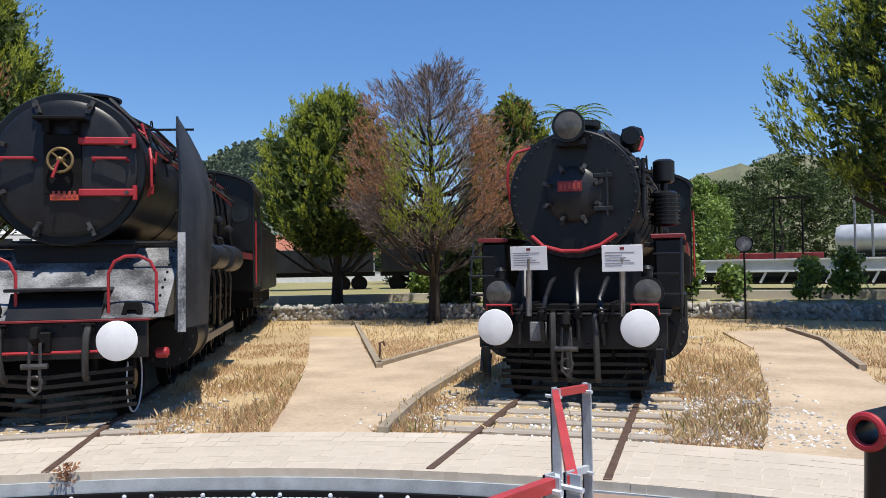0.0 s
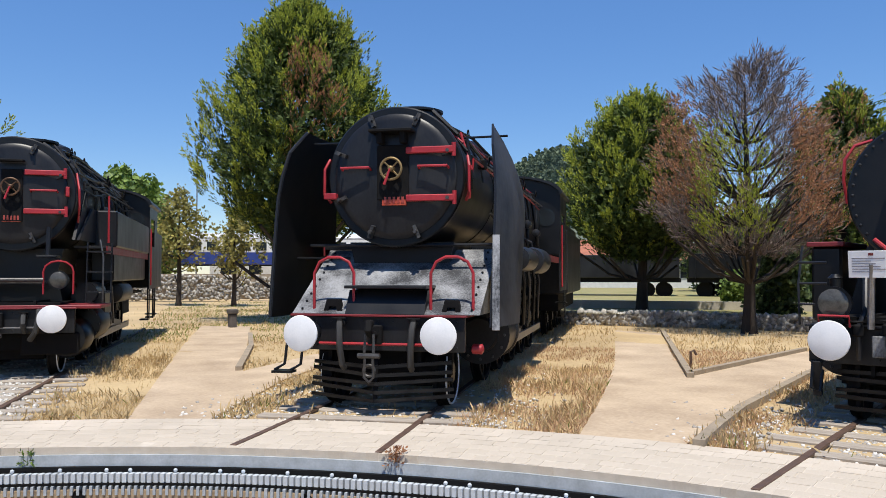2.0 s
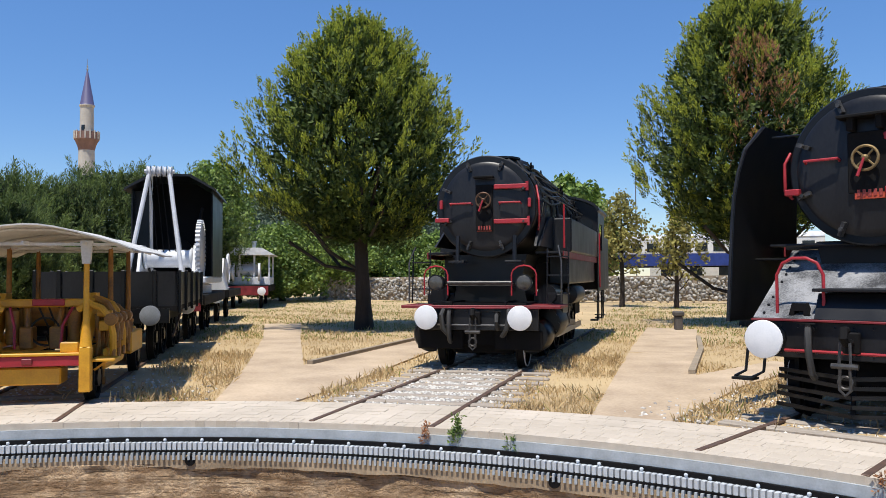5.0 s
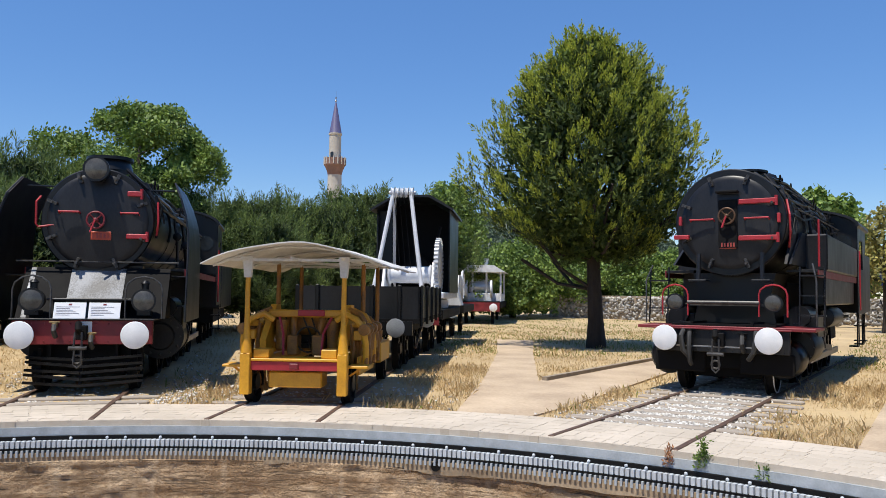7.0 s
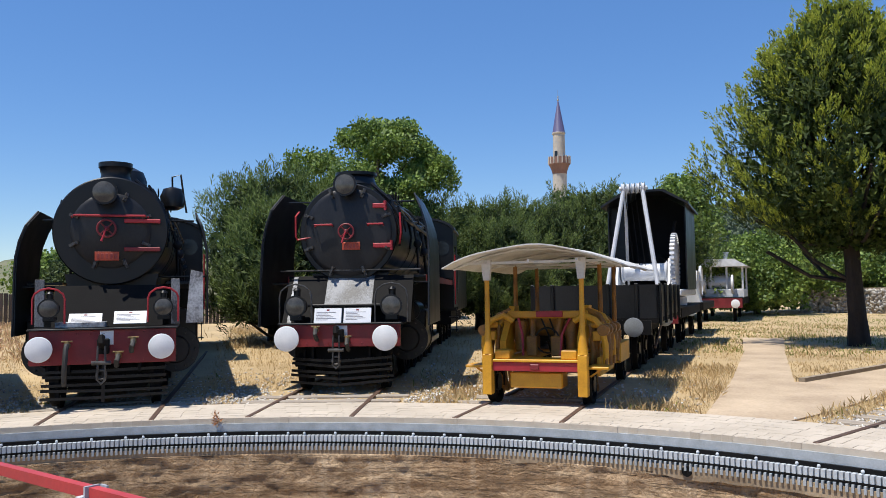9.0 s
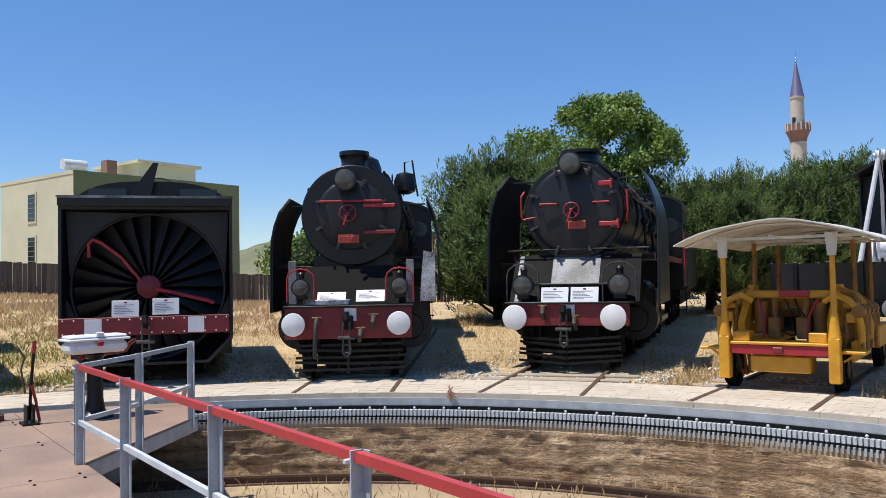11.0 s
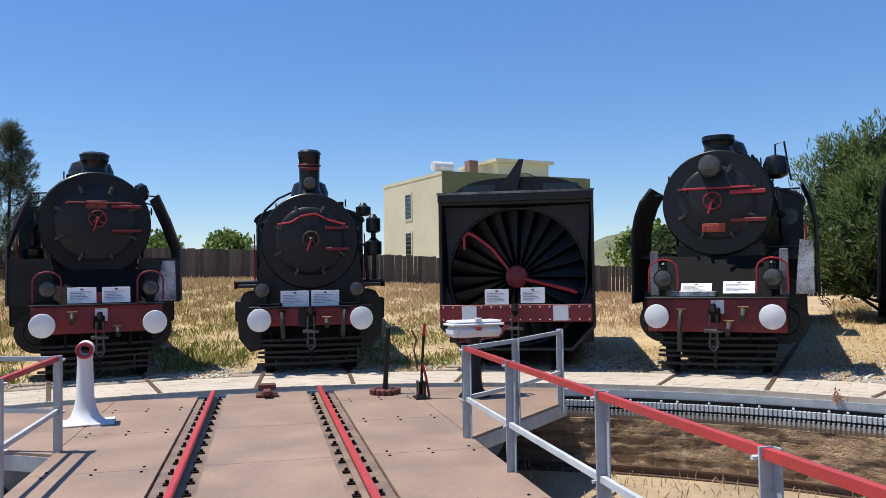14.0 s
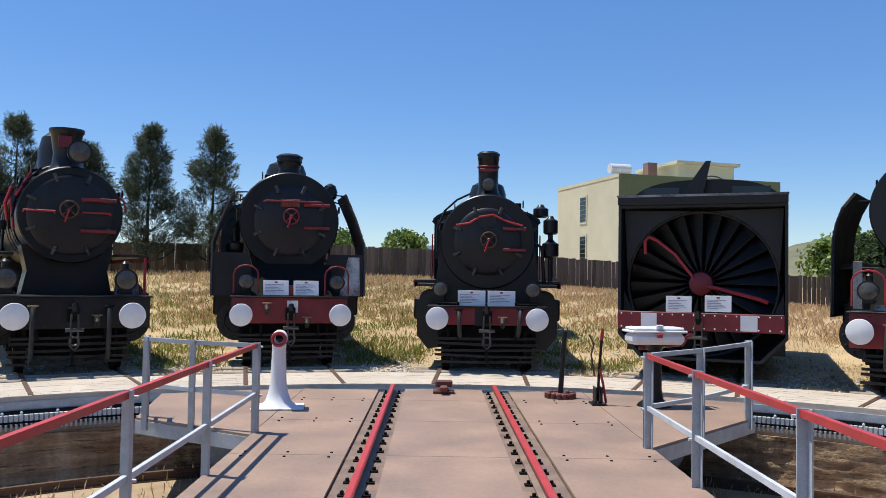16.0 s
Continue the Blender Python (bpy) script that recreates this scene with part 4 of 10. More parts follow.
def wheel(t, x, y, r, mat_tyre=None, spokes=12):
    s = 1 if x > 0 else -1
    if mat_tyre:
        bm = B()
        hoop(bm, (x + s * 0.068, y, r), r - 0.02, 0.014, "X", 32, 6)
        part("white_rim", bm, M["white"], t, "thin white painted tyre edge")
    bm = B()
    prof = [(r, -0.065), (r, 0.045), (r + 0.03, 0.05), (r + 0.03, 0.075), (r - 0.07, 0.075), (r - 0.07, -0.065)]
    lathe(bm, [(a, -s * b) for a, b in prof] + [(prof[0][0], -s * prof[0][1])], (x, y, r), "X", 28)
    bmesh.ops.delete(bm, geom=[f for f in bm.faces if len(f.verts) > 4], context="FACES_ONLY")
    w = part("wheel", bm, M["soot"], t, smooth=True)
    bm = B()
    lathe(bm, [(0.13, -0.08), (0.13, 0.08)], (x, y, r), "X", 14)
    for k in range(spokes):
        a = 2 * math.pi * k / spokes
        bar(bm, (x, y + 0.1 * math.cos(a), r + 0.1 * math.sin(a)), (x, y + (r - 0.05) * math.cos(a), r + (r - 0.05) * math.sin(a)), 0.04, 0.055)
    part("spokes", bm, M["black"], w)


def smokebox(t, c, R, y0, y1, door=0.9, hinge=None, clamps=True, wheel_mat=None, plate=None, hand=(0, 0), hinge_from=0.22, rivets=False):
    """Smokebox barrel with a flanged front, a domed door, dogs, hinges, hand wheel and number plate."""
    z = c
    bm = B()
    lathe(bm, [(R, y0 + 0.05), (R, y1)], (0, 0, z), "Y", 64)
    part("smokebox", bm, M["black_dusty"], t, smooth=True)
    bm = B()
    lathe(bm, [(R + 0.01, y0 + 0.13), (R + 0.02, y0 + 0.11), (R + 0.02, y0 + 0.02), (R, y0), (R * 0.9, y0), (0.1, y0 + 0.01)], (0, 0, z), "Y", 64)
    front = part("smokebox_front", bm, M["black"], t, smooth=True)
    bm = B()
    rd = R * door
    lathe(bm, [(rd, y0 + 0.01), (rd + 0.01, y0 - 0.02), (rd - 0.02, y0 - 0.045), (rd * 0.9, y0 - 0.055), (rd * 0.5, y0 - 0.10), (0.02, y0 - 0.115)], (0, 0, z), "Y", 56)
    d = part("smokebox_door", bm, M["black_dusty"], front, smooth=True)
    if clamps:
        for k in range(8):
            a = radians(22.5 + 45 * k)
            bm = B()
            u, w = math.cos(a), math.sin(a)
            bar(bm, (u * rd * 0.86, y0 - 0.09, z + w * rd * 0.86), (u * (rd + 0.06), y0 - 0.06, z + w * (rd + 0.06)), 0.055, 0.05)
            rod(bm, (u * rd * 0.97, y0 - 0.02, z + w * rd * 0.97), (u * rd * 0.97, y0 - 0.17, z + w * rd * 0.97), 0.025, n=8)
            part("door_dog", bm, M["steel_dark"], t)
    if hinge:
        for zz in hinge:
            bm = B()
            half = math.sqrt(max(0.04, rd * rd - (zz - z) ** 2))
            box(bm, rd * hinge_from, half + 0.08, y0 - 0.16, y0 - 0.105, zz - 0.045, zz + 0.045, 0.012)
            rod(bm, (half + 0.06, y0 - 0.13, zz - 0.09), (half + 0.06, y0 - 0.13, zz + 0.09), 0.03, n=10)
            part("hinge_strap", bm, M["red"], t, "red painted hinge strap")
    if wheel_mat:
        hx, hz = hand[0], z + hand[1]
        bm = B()
        hoop(bm, (hx, y0 - 0.22, hz), 0.145, 0.018, "Y", 24, 8)
        for k in range(4):
            a = radians(45 + 90 * k)
            rod(bm, (hx, y0 - 0.21, hz), (hx + 0.145 * math.cos(a), y0 - 0.22, hz + 0.145 * math.sin(a)), 0.013, n=6)
        lathe(bm, [(0.04, y0 - 0.09), (0.04, y0 - 0.25), (0.02, y0 - 0.27)], (hx, 0, hz), "Y", 12)
        w = part("hand_wheel", bm, wheel_mat, t, smooth=True)
        bm = B()
        rod(bm, (hx, y0 - 0.26, hz), (hx - 0.07, y0 - 0.29, hz - 0.22), 0.015, 0.02, 8)
        part("handle", bm, M["red"], w, "red handle")
    if plate:
        px, pz, pw, ph, pm = plate
        bm = B()
        box(bm, px - pw / 2, px + pw / 2, y0 - 0.135, y0 - 0.115, pz - ph / 2, pz + ph / 2, 0.005)
        p = part("number_plate", bm, pm, t, "red number plate with raised bars")
        bm = B()
        for k in range(5):
            xx = px - pw * 0.36 + pw * 0.18 * k
            box(bm, xx - pw * 0.055, xx + pw * 0.055, y0 - 0.142, y0 - 0.133, pz - ph * 0.28, pz + ph * 0.28, 0.003)
        tagged(part("raised_bars", bm, M["plate_bar"], p), kind="stuff")
    if rivets:
        bm = B()
        for k in range(40):
            a = 2 * math.pi * k / 40
            bmesh.ops.create_uvsphere(bm, u_segments=6, v_segments=4, radius=0.02, matrix=Matrix.Translation((R * 0.95 * math.cos(a), y0 - 0.003, z + R * 0.95 * math.sin(a))))
        tagged(part("rivets", bm, M["black_dusty"], front), kind="stuff")
    return front


def grab(t, pts, m=None, r=0.02, name="handrail_bar", label=""):
    bm = B()
    pipe(bm, pts, r, 8)
    return part(name, bm, m or M["red"], t, label or "red painted grab rail", smooth=True)


def boiler(t, c, R, y0, y1, domes=()):
    bm = B()
    lathe(bm, [(R, y0), (R, y1 - 2.5), (R * 1.06, y1 - 2.2), (R * 1.06, y1)], (0, 0, c), "Y", 56)
    b = part("boiler", bm, M["black_dusty"], t, smooth=True)
    y = y0 + 0.4
    while y < y1 - 2.6:
        bm = B()
        lathe(bm, [(R + 0.004, y), (R + 0.014, y), (R + 0.014, y + 0.06), (R + 0.004, y + 0.06)], (0, 0, c), "Y", 48)
        bmesh.ops.delete(bm, geom=[f for f in bm.faces if len(f.verts) > 4], context="FACES_ONLY")
        part("boiler_band", bm, M["black"], b)
        y += 1.15
    for yd, rd, hd in domes:
        bm = B()
        zb = c + R - 0.12
        lathe(bm, [(rd * 1.15, zb), (rd, zb + 0.12), (rd, zb + hd * 0.6), (rd * 0.85, zb + hd * 0.85), (rd * 0.45, zb + hd * 0.98), (0.03, zb + hd)], (0, yd, 0), "Z", 28)
        part("dome", bm, M["black_dusty"], b, smooth=True)
    return b


def chimney(t, y, zb, zt, r, cap=True, flare=1.12, red=False):
    bm = B()
    prof = [(r * 1.5, zb), (r * 1.15, zb + 0.1), (r, zb + 0.2), (r * flare, zt - 0.1), (r * flare * 1.06, zt - 0.08), (r * flare * 1.06, zt), (r * flare * 0.9, zt), (r * 0.85, zb + 0.25)]
    lathe(bm, prof, (0, y, 0), "Z", 30)
    ch = part("chimney", bm, M["black"], t, smooth=True)
    if cap:
        bm = B()
        lathe(bm, [(r * flare * 1.12, zt + 0.002), (r * flare * 1.12, zt + 0.03), (r * 0.9, zt + 0.075), (0.02, zt + 0.09)], (0, y, 0), "Z", 30)
        part("chimney_lid", bm, M["black_dusty"], ch, "weathered chimney lid", smooth=True)
    if red:
        bm = B()
        hoop(bm, (0, y, zt - 0.22), r * flare + 0.005, 0.018, "Z", 30, 6)
        box(bm, -r * 0.9, r * 0.9, y - r * 1.12, y - r * 0.9, zt - 0.33, zt - 0.27, 0.01)
        part("red_band", bm, M["dark_red"], ch, "dull red band")


def chassis(t, beam, axles, r=0.7, cyl_y=1.9, cyl_z=0.78, cyl_r=0.36, cyl_x=1.03, lead=0.42, length=10.5, tender=True, cab=(9.3, 11.2), cabtop=3.95, cabw=1.45, board=2.0, tank=None, white_lead=False, pilot=True, boxes=None):
    # frames
    bm = B()
    for x in (-0.52, 0.52):
        box(bm, x - 0.02, x + 0.02, 0.5, length, 0.55, 1.25)
    box(bm, -0.9, 0.9, 0.55, length, 1.15, 1.22)
    box(bm, -0.8, 0.8, 1.2, 1.3, 0.5, 1.2)
    part("frame", bm, M["soot"], t, "sooty plate frame")
    # boxes added so the space under the buffer beam looks dark
    bm = B()
    box(bm, -0.9, 0.9, 0.72, 0.76, 0.42, 0.8, 0.01)
    box(bm, -0.6, 0.6, 0.9, 1.3, 0.25, 0.75, 0.02)
    part("front_stretcher", bm, M["soot"], t)
    # saddle under the smokebox
    bm = B()
    prism(bm, [(-0.75, 1.2), (0.75, 1.2), (0.65, 1.7), (0.75, 2.15), (-0.75, 2.15), (-0.65, 1.7)], 1.5, 2.9, "Y")
    part("saddle", bm, M["black"], t)
    for s in (-1, 1):
        bm = B()
        lathe(bm, [(0.06, cyl_y - 0.1), (cyl_r * 0.55, cyl_y - 0.1), (cyl_r * 0.62, cyl_y - 0.03), (cyl_r, cyl_y - 0.03), (cyl_r, cyl_y + 0.04), (cyl_r * 0.93, cyl_y + 0.06), (cyl_r * 0.93, cyl_y + 0.9), (cyl_r, cyl_y + 0.92), (cyl_r, cyl_y + 1.0), (0.1, cyl_y + 1.0)], (s * cyl_x, 0, cyl_z), "Y", 30)
        c = part("cylinder", bm, M["black_dusty"], t, smooth=True)
        bm = B()
        lathe(bm, [(0.04, cyl_y), (0.19, cyl_y), (0.19, cyl_y + 1.0), (0.04, cyl_y + 1.0)], (s * 1.1, 0, cyl_z + cyl_r + 0.13), "Y", 20)
        box(bm, s * 1.1 - 0.3, s * 1.1 + 0.3, cyl_y + 0.12, cyl_y + 0.88, cyl_z + 0.1, cyl_z + cyl_r + 0.15, 0.03)
        part("valve_chest", bm, M["black"], c, smooth=True)
        bm = B()
        for k in range(12):
            a = 2 * math.pi * k / 12
            bmesh.ops.create_uvsphere(bm, u_segments=6, v_segments=4, radius=0.022, matrix=Matrix.Translation((s * cyl_x + cyl_r * 0.83 * math.cos(a), cyl_y - 0.035, cyl_z + cyl_r * 0.83 * math.sin(a))))
        tagged(part("cover_bolts", bm, M["steel_dark"], c), kind="stuff")
        wheel(t, s * 0.76, 1.05, lead, M["white_tyre"] if white_lead else None, 9)
        for y in axles:
            wheel(t, s * 0.76, y, r)
        bm = B()
        bar(bm, (s * 0.98, cyl_y + 1.1, cyl_z), (s * 0.98, axles[min(2, len(axles) - 1)], r - 0.15), 0.06, 0.12)
        bar(bm, (s * 1.03, axles[0], r - 0.2), (s * 1.03, axles[-1], r - 0.2), 0.05, 0.13)
        part("connecting_rod", bm, M["steel"], t, "bare steel rods")
        bm = B()
        box(bm, s * 0.85, s * 1.4, cyl_y + 0.2, cab[0], board - 0.03, board + 0.02, 0.005)
        part("running_board", bm, M["black_dusty"], t)
        bm = B()
        box(bm, s * 1.4, s * 1.425, cyl_y + 0.2, cab[0], board - 0.12, board + 0.02)
        part("board_edge", bm, M["dark_red"], t, "dull red board edge")
        if tank:
            bm = B()
            box(bm, s * 0.95, s * tank[0], tank[1], tank[2], board + 0.03, tank[3], 0.03)
            part("side_tank", bm, M["black_dusty"], t)
    # cab
    y0, y1 = cab
    for s in (-1, 1):
        bm = B()
        w = s * cabw
        for (a, b, lo, hi) in ((y0, y0 + 0.35, 1.3, cabtop - 0.45), (y0 + 1.25, y1, 1.3, cabtop - 0.45), (y0 + 0.35, y0 + 1.25, 1.3, 2.45), (y0 + 0.35, y0 + 1.25, 3.2, cabtop - 0.45)):
            box(bm, w - 0.015, w + 0.015, a, b, lo, hi)
        part("cab_side", bm, M["black_dusty"], t)
        grab(t, [(s * (cabw + 0.06), y0 - 0.05, 1.4), (s * (cabw + 0.06), y0 - 0.05, 2.9)])
        bm = B()
        for z in (0.55, 0.95):
            box(bm, s * (cabw - 0.25), s * (cabw + 0.05), y1 - 0.5, y1 - 0.15, z, z + 0.03)
        box(bm, s * (cabw - 0.02), s * cabw, y1 - 0.5, y1 - 0.45, 0.5, 1.3)
        box(bm, s * (cabw - 0.02), s * cabw, y1 - 0.2, y1 - 0.15, 0.5, 1.3)
        part("cab_steps", bm, M["black"], t)
    bm = B()
    arc = [(cabw * math.cos(radians(a)) * 1.05, cabtop - 0.45 + 0.45 * math.sin(radians(a))) for a in range(0, 181, 12)]
    prism(bm, arc + [(x * 0.96, z - 0.05) for x, z in arc[::-1]], y0 - 0.15, y1 + 0.5, "Y")
    part("cab_roof", bm, M["black_dusty"], t, smooth=True)
    bm = B()
    prism(bm, [(-cabw, 2.2), (-cabw, cabtop - 0.45)] + [(x * 0.95, z) for x, z in arc[::-1]] + [(cabw, cabtop - 0.45), (cabw, 2.2)], y0, y0 + 0.03, "Y")
    f = part("cab_front", bm, M["black"], t)
    for s in (-1, 1):
        bm = B()
        lathe(bm, [(0.03, y0 - 0.012), (0.22, y0 - 0.012), (0.22, y0)], (s * (cabw - 0.33), 0, 3.1), "Y", 20)
        part("spectacle", bm, M["pane"], f, "dark round cab window")
    if tender:
        bm = B()
        box(bm, -1.45, 1.45, y1 + 0.55, y1 + 6.8, 1.15, 2.95, 0.05)
        box(bm, -1.3, 1.3, y1 + 0.7, y1 + 6.6, 2.95, 3.2, 0.05)
        part("tender_body", bm, M["black_dusty"], t)
        bm = B()
        box(bm, -1.2, 1.2, y1 + 0.6, y1 + 6.7, 0.7, 1.15)
        part("tender_frame", bm, M["soot"], t)
        for s in (-1, 1):
            for k in range(4):
                wheel(t, s * 0.76, y1 + 1.3 + 1.5 * k, 0.46, None, 8)
    if pilot:
        for k in range(5):
            z = 0.17 + 0.105 * k
            nose = 0.1 if pilot == "v" else 0.02
            bm = B()
            w = 0.95 - 0.01 * k
            for s in (-1, 1):
                bar(bm, (s * w, 0.62, z + 0.015 * math.sin(k * 3 + s)), (0, 0.52 - nose * 2.2, z - (0.04 if pilot == "v" else 0)), 0.03, 0.045)
            part("pilot_bar", bm, M["black"], t, "bent iron pilot bar")
        for x in (-0.7, 0.0, 0.7):
            bm = B()
            bar(bm, (x, 0.62 - 0.3 * (x == 0), 0.12), (x, 0.62 - 0.2 * (x == 0), 0.72), 0.05, 0.03)
            part("pilot_stay", bm, M["soot"], t)


def beam(t, m, z0=0.72, z1=1.18, half=1.12, y=0.42, plate=True, trim=None):
    bm = B()
    box(bm, -half, half, y, y + 0.08, z0, z1, 0.01)
    b = part("buffer_beam", bm, m, t)
    bm = B()
    for k in range(11):
        for z in (z0 + 0.06, z1 - 0.06):
            bmesh.ops.create_uvsphere(bm, u_segments=6, v_segments=4, radius=0.015, matrix=Matrix.Translation((-half + 0.1 + k * (half - 0.1) / 5, y - 0.002, z)))
    tagged(part("rivets", bm, m, b), kind="stuff")
    bm = B()
    box(bm, -half - 0.03, half + 0.03, y - 0.06, y + 1.0, z1, z1 + 0.025, 0.004)
    part("front_platform", bm, trim or M["black_dusty"], t)
    if plate:
        bm = B()
        box(bm, -0.06, 0.14, y - 0.012, y, 1.0, 1.22 if z1 > 1.22 else z1 - 0.02)
        part("beam_plate", bm, M["sign"], b, "small white plate")


def deflector(t, s, x, y0, y1, z0, z1, lean=0.12, curl=0.22, m=None, toe=0.0, cut=0.0, droop=0.0):
    """A tall smoke-deflector plate, curved in at the top, thick, with stays."""
    rows = []
    for i in range(9):
        u = i / 8
        z = z0 + (z1 - z0) * u
        inn = curl * max(0.0, (u - 0.55) / 0.45) ** 2
        yy0 = y0 + lean * u + 0.28 * max(0, (u - 0.86) / 0.14) ** 2
        rows.append([(s * (x - inn - toe * (1 - k / 4) ** 2), yy0 + (y1 - cut * (1 - u) ** 0.7 - yy0) * k / 4, z - droop * u * u * k / 4) for k in range(5)])
    bm = B()
    sheet(bm, rows, 9, 0.02)
    d = part("smoke_deflector", bm, m or M["black"], t, smooth=True)
    bm = B()
    pipe(bm, [(s * (p[0][0] * s + 0.01), p[0][1] - 0.005, p[0][2]) for p in rows], 0.018, 6)
    part("edge_bead", bm, M["black_dusty"], d)
    bm = B()
    rod(bm, (s * (x - curl - 0.02), y0 + lean + 0.5, z1 - 0.12), (s * 0.75, y0 + lean + 0.55, z1 - 0.12), 0.016, n=6)
    part("stay", bm, M["black"], d)
    bm = B()
    rod(bm, (s * (x - 0.02), y0 + lean + 0.5, z0 + 0.8), (s * 0.75, y0 + lean + 0.55, z0 + 0.8), 0.016, n=6)
    part("stay", bm, M["black"], d)


def pipes_on_side(t, c, R, y0, y1, s=1, n=7, seed=1, m=None):
    """Bundled pipes, rods and valves along a boiler flank."""
    rng = random.Random(seed)
    for k in range(n):
        a = radians(12 + 62 * k / n)
        bm = B()
        rr = R + 0.06 + 0.05 * rng.random()
        ys = [y0 + (y1 - y0) * j / 5 for j in range(6)]
        pts = [(s * rr * math.cos(a + 0.06 * rng.uniform(-1, 1)), y, c + rr * math.sin(a + 0.08 * rng.uniform(-1, 1))) for y in ys]
        pts = [(s * (R + 0.05) * math.cos(a - 0.5), y0 - 0.02, c + (R + 0.05) * math.sin(a - 0.5))] + pts
        pipe(bm, pts, rng.choice((0.018, 0.025, 0.035)), 6)
        part("boiler_pipe", bm, m if (m and k % 3 == 0) else M["black"], t, smooth=True)


def steps(t, x, y, z0, z1, n=3, w=0.35, m=None):
    bm = B()
    for xx in (x - w / 2, x + w / 2):
        pipe(bm, [(xx, y, z0), (xx, y + 0.1, z1)], 0.016, 6)
    for k in range(n):
        z = z0 + (z1 - z0) * (k + 0.5) / n
        box(bm, x - w / 2, x + w / 2, y - 0.03, y + 0.22, z, z + 0.025)
    part("ladder", bm, m or M["black_dusty"], t)


M["steel_dark"] = mat("greasy_steel", (0.11, 0.105, 0.10), (0.04, 0.038, 0.036), rough=0.45, metal=0.5, scale=12)
M["white_tyre"] = mat("white_rimmed_tyre", (0.42, 0.40, 0.38), (0.06, 0.05, 0.05), rough=0.6, scale=9)
M["plate_bar"] = mat("plate_characters", (0.38, 0.06, 0.04), (0.26, 0.04, 0.03), rough=0.5, scale=9, bump=0.0)


def loco(label, az, r, turn):
    return thing("steam_locomotive", Matrix.Translation(polar(az, r)) @ pose(0, 0, 0, 0, 0, az - 90 + turn), label, "locomotive", "steam locomotives")


FIVE = [3.6, 5.1, 6.6, 8.1]


def loco_a():
    """Black locomotive with a rivet-edged smokebox front and red smile rail."""
    t = loco("black steam locomotive with a riveted smokebox and red curved rail", 116.6, 13.04, -0.9)
    beam(t, M["black_dusty"], 0.68, 1.1, 1.18, plate=False)
    buffer_pair(t)
    coupling(t)
    smokebox(t, 2.66, 0.84, 0.95, 2.7, door=0.43, clamps=True, rivets=True, plate=(-0.03, 2.76, 0.32, 0.14, M["dark_red"]))
    grab(t, [(-0.56, 0.9, 2.12), (-0.4, 0.86, 1.98), (-0.15, 0.85, 1.91), (0.1, 0.85, 1.91), (0.35, 0.86, 1.98), (0.56, 0.9, 2.12)], r=0.028)
    grab(t, [(-0.95, 1.4, 2.6), (-0.98, 1.35, 2.9), (-0.96, 1.35, 3.15), (-0.86, 1.4, 3.32), (-0.7, 1.6, 3.4)])
    grab(t, [(0.83, 1.4, 3.25), (0.88, 1.5, 3.42), (0.8, 1.6, 3.5)])
    boiler(t, 2.66, 0.82, 2.7, 9.4, domes=((4.5, 0.4, 0.7), (6.5, 0.4, 0.6)))
    flank_clutter(t, 2.66, 0.82, 2.7, 9.4)
    chimney(t, 1.8, 3.42, 3.75, 0.24, cap=False)
    headlamp(t, 0.0, 3.52, 0.62, 0.2, cap=False, deep=0.28)
    bm = B()
    box(bm, -0.2, 0.2, 0.72, 1.0, 3.28, 3.36, 0.01)
    part("lamp_shelf", bm, M["black"], t)
    for x in (-0.85, 0.93):
        headlamp(t, x * 1.03, 1.38, 0.28, 0.185)
        grab(t, [(x - 0.16, 0.2, 1.12), (x - 0.16, 0.16, 1.24), (x + 0.16, 0.16, 1.24), (x + 0.16, 0.2, 1.12)], r=0.015)
    notice(t, -0.46, 1.82, 0.16, 0.46, 0.3, 8, (-0.04, 0.15, 1.1))
    notice(t, 0.68, 1.80, 0.14, 0.48, 0.32, 4, (-0.02, 0.16, 1.1))
    for x in (-0.2, -0.02, 0.33):
        hose(t, x, 1.1, 0.36, 0.75, 0.02)
    for s in (-1, 1):
        bm = B()
        box(bm, s * 1.0, s * 1.36, 1.3, 2.6, 1.12, 2.06, 0.03)
        part("cylinder_lagging", bm, M["black"], t)
        bm = B()
        box(bm, s * 0.96, s * 1.4, 1.24, 2.66, 2.06, 2.12, 0.01)
        part("red_cap", bm, M["dark_red"], t, "dull red capping plate")
        bm = B()
        box(bm, s * 1.08 - 0.05, s * 1.08 + 0.05, 0.36, 0.42, 0.3, 0.7, 0.01)
        pipe(bm, [(s * 1.13, 0.4, 0.7), (s * 1.13, 0.3, 0.4), (s * 1.03, 0.3, 0.36), (s * 1.03, 0.4, 0.6)], 0.022, 6)
        part("step_iron", bm, M["black"], t)
    # pipes, brackets and stays over the beam
    for x0, x1, z0, z1 in ((-0.62, -0.62, 1.1, 1.75), (0.12, 0.05, 1.15, 1.62), (0.42, 0.42, 1.1, 1.5), (-0.32, -0.28, 1.12, 1.5)):
        bm = B()
        pipe(bm, [(x0, 0.3, z0 - 0.35), (x0, 0.24, z0), (x0 * 0.9, 0.34, z0 + 0.2), (x1, 0.7, z1), (x1, 1.0, z1 + 0.05)], 0.032, 8)
        part("steam_pipe", bm, M["black_dusty"], t, smooth=True)
        bm = B()
        lathe(bm, [(0.03, -0.07), (0.06, -0.05), (0.06, 0.05), (0.03, 0.07)], (x0, 0.25, z0 - 0.02), "Z", 12)
        hoop(bm, (x0, 0.2, z0 + 0.08), 0.06, 0.012, "Z", 14, 6)
        part("valve_wheel", bm, M["soot"], t, smooth=True)
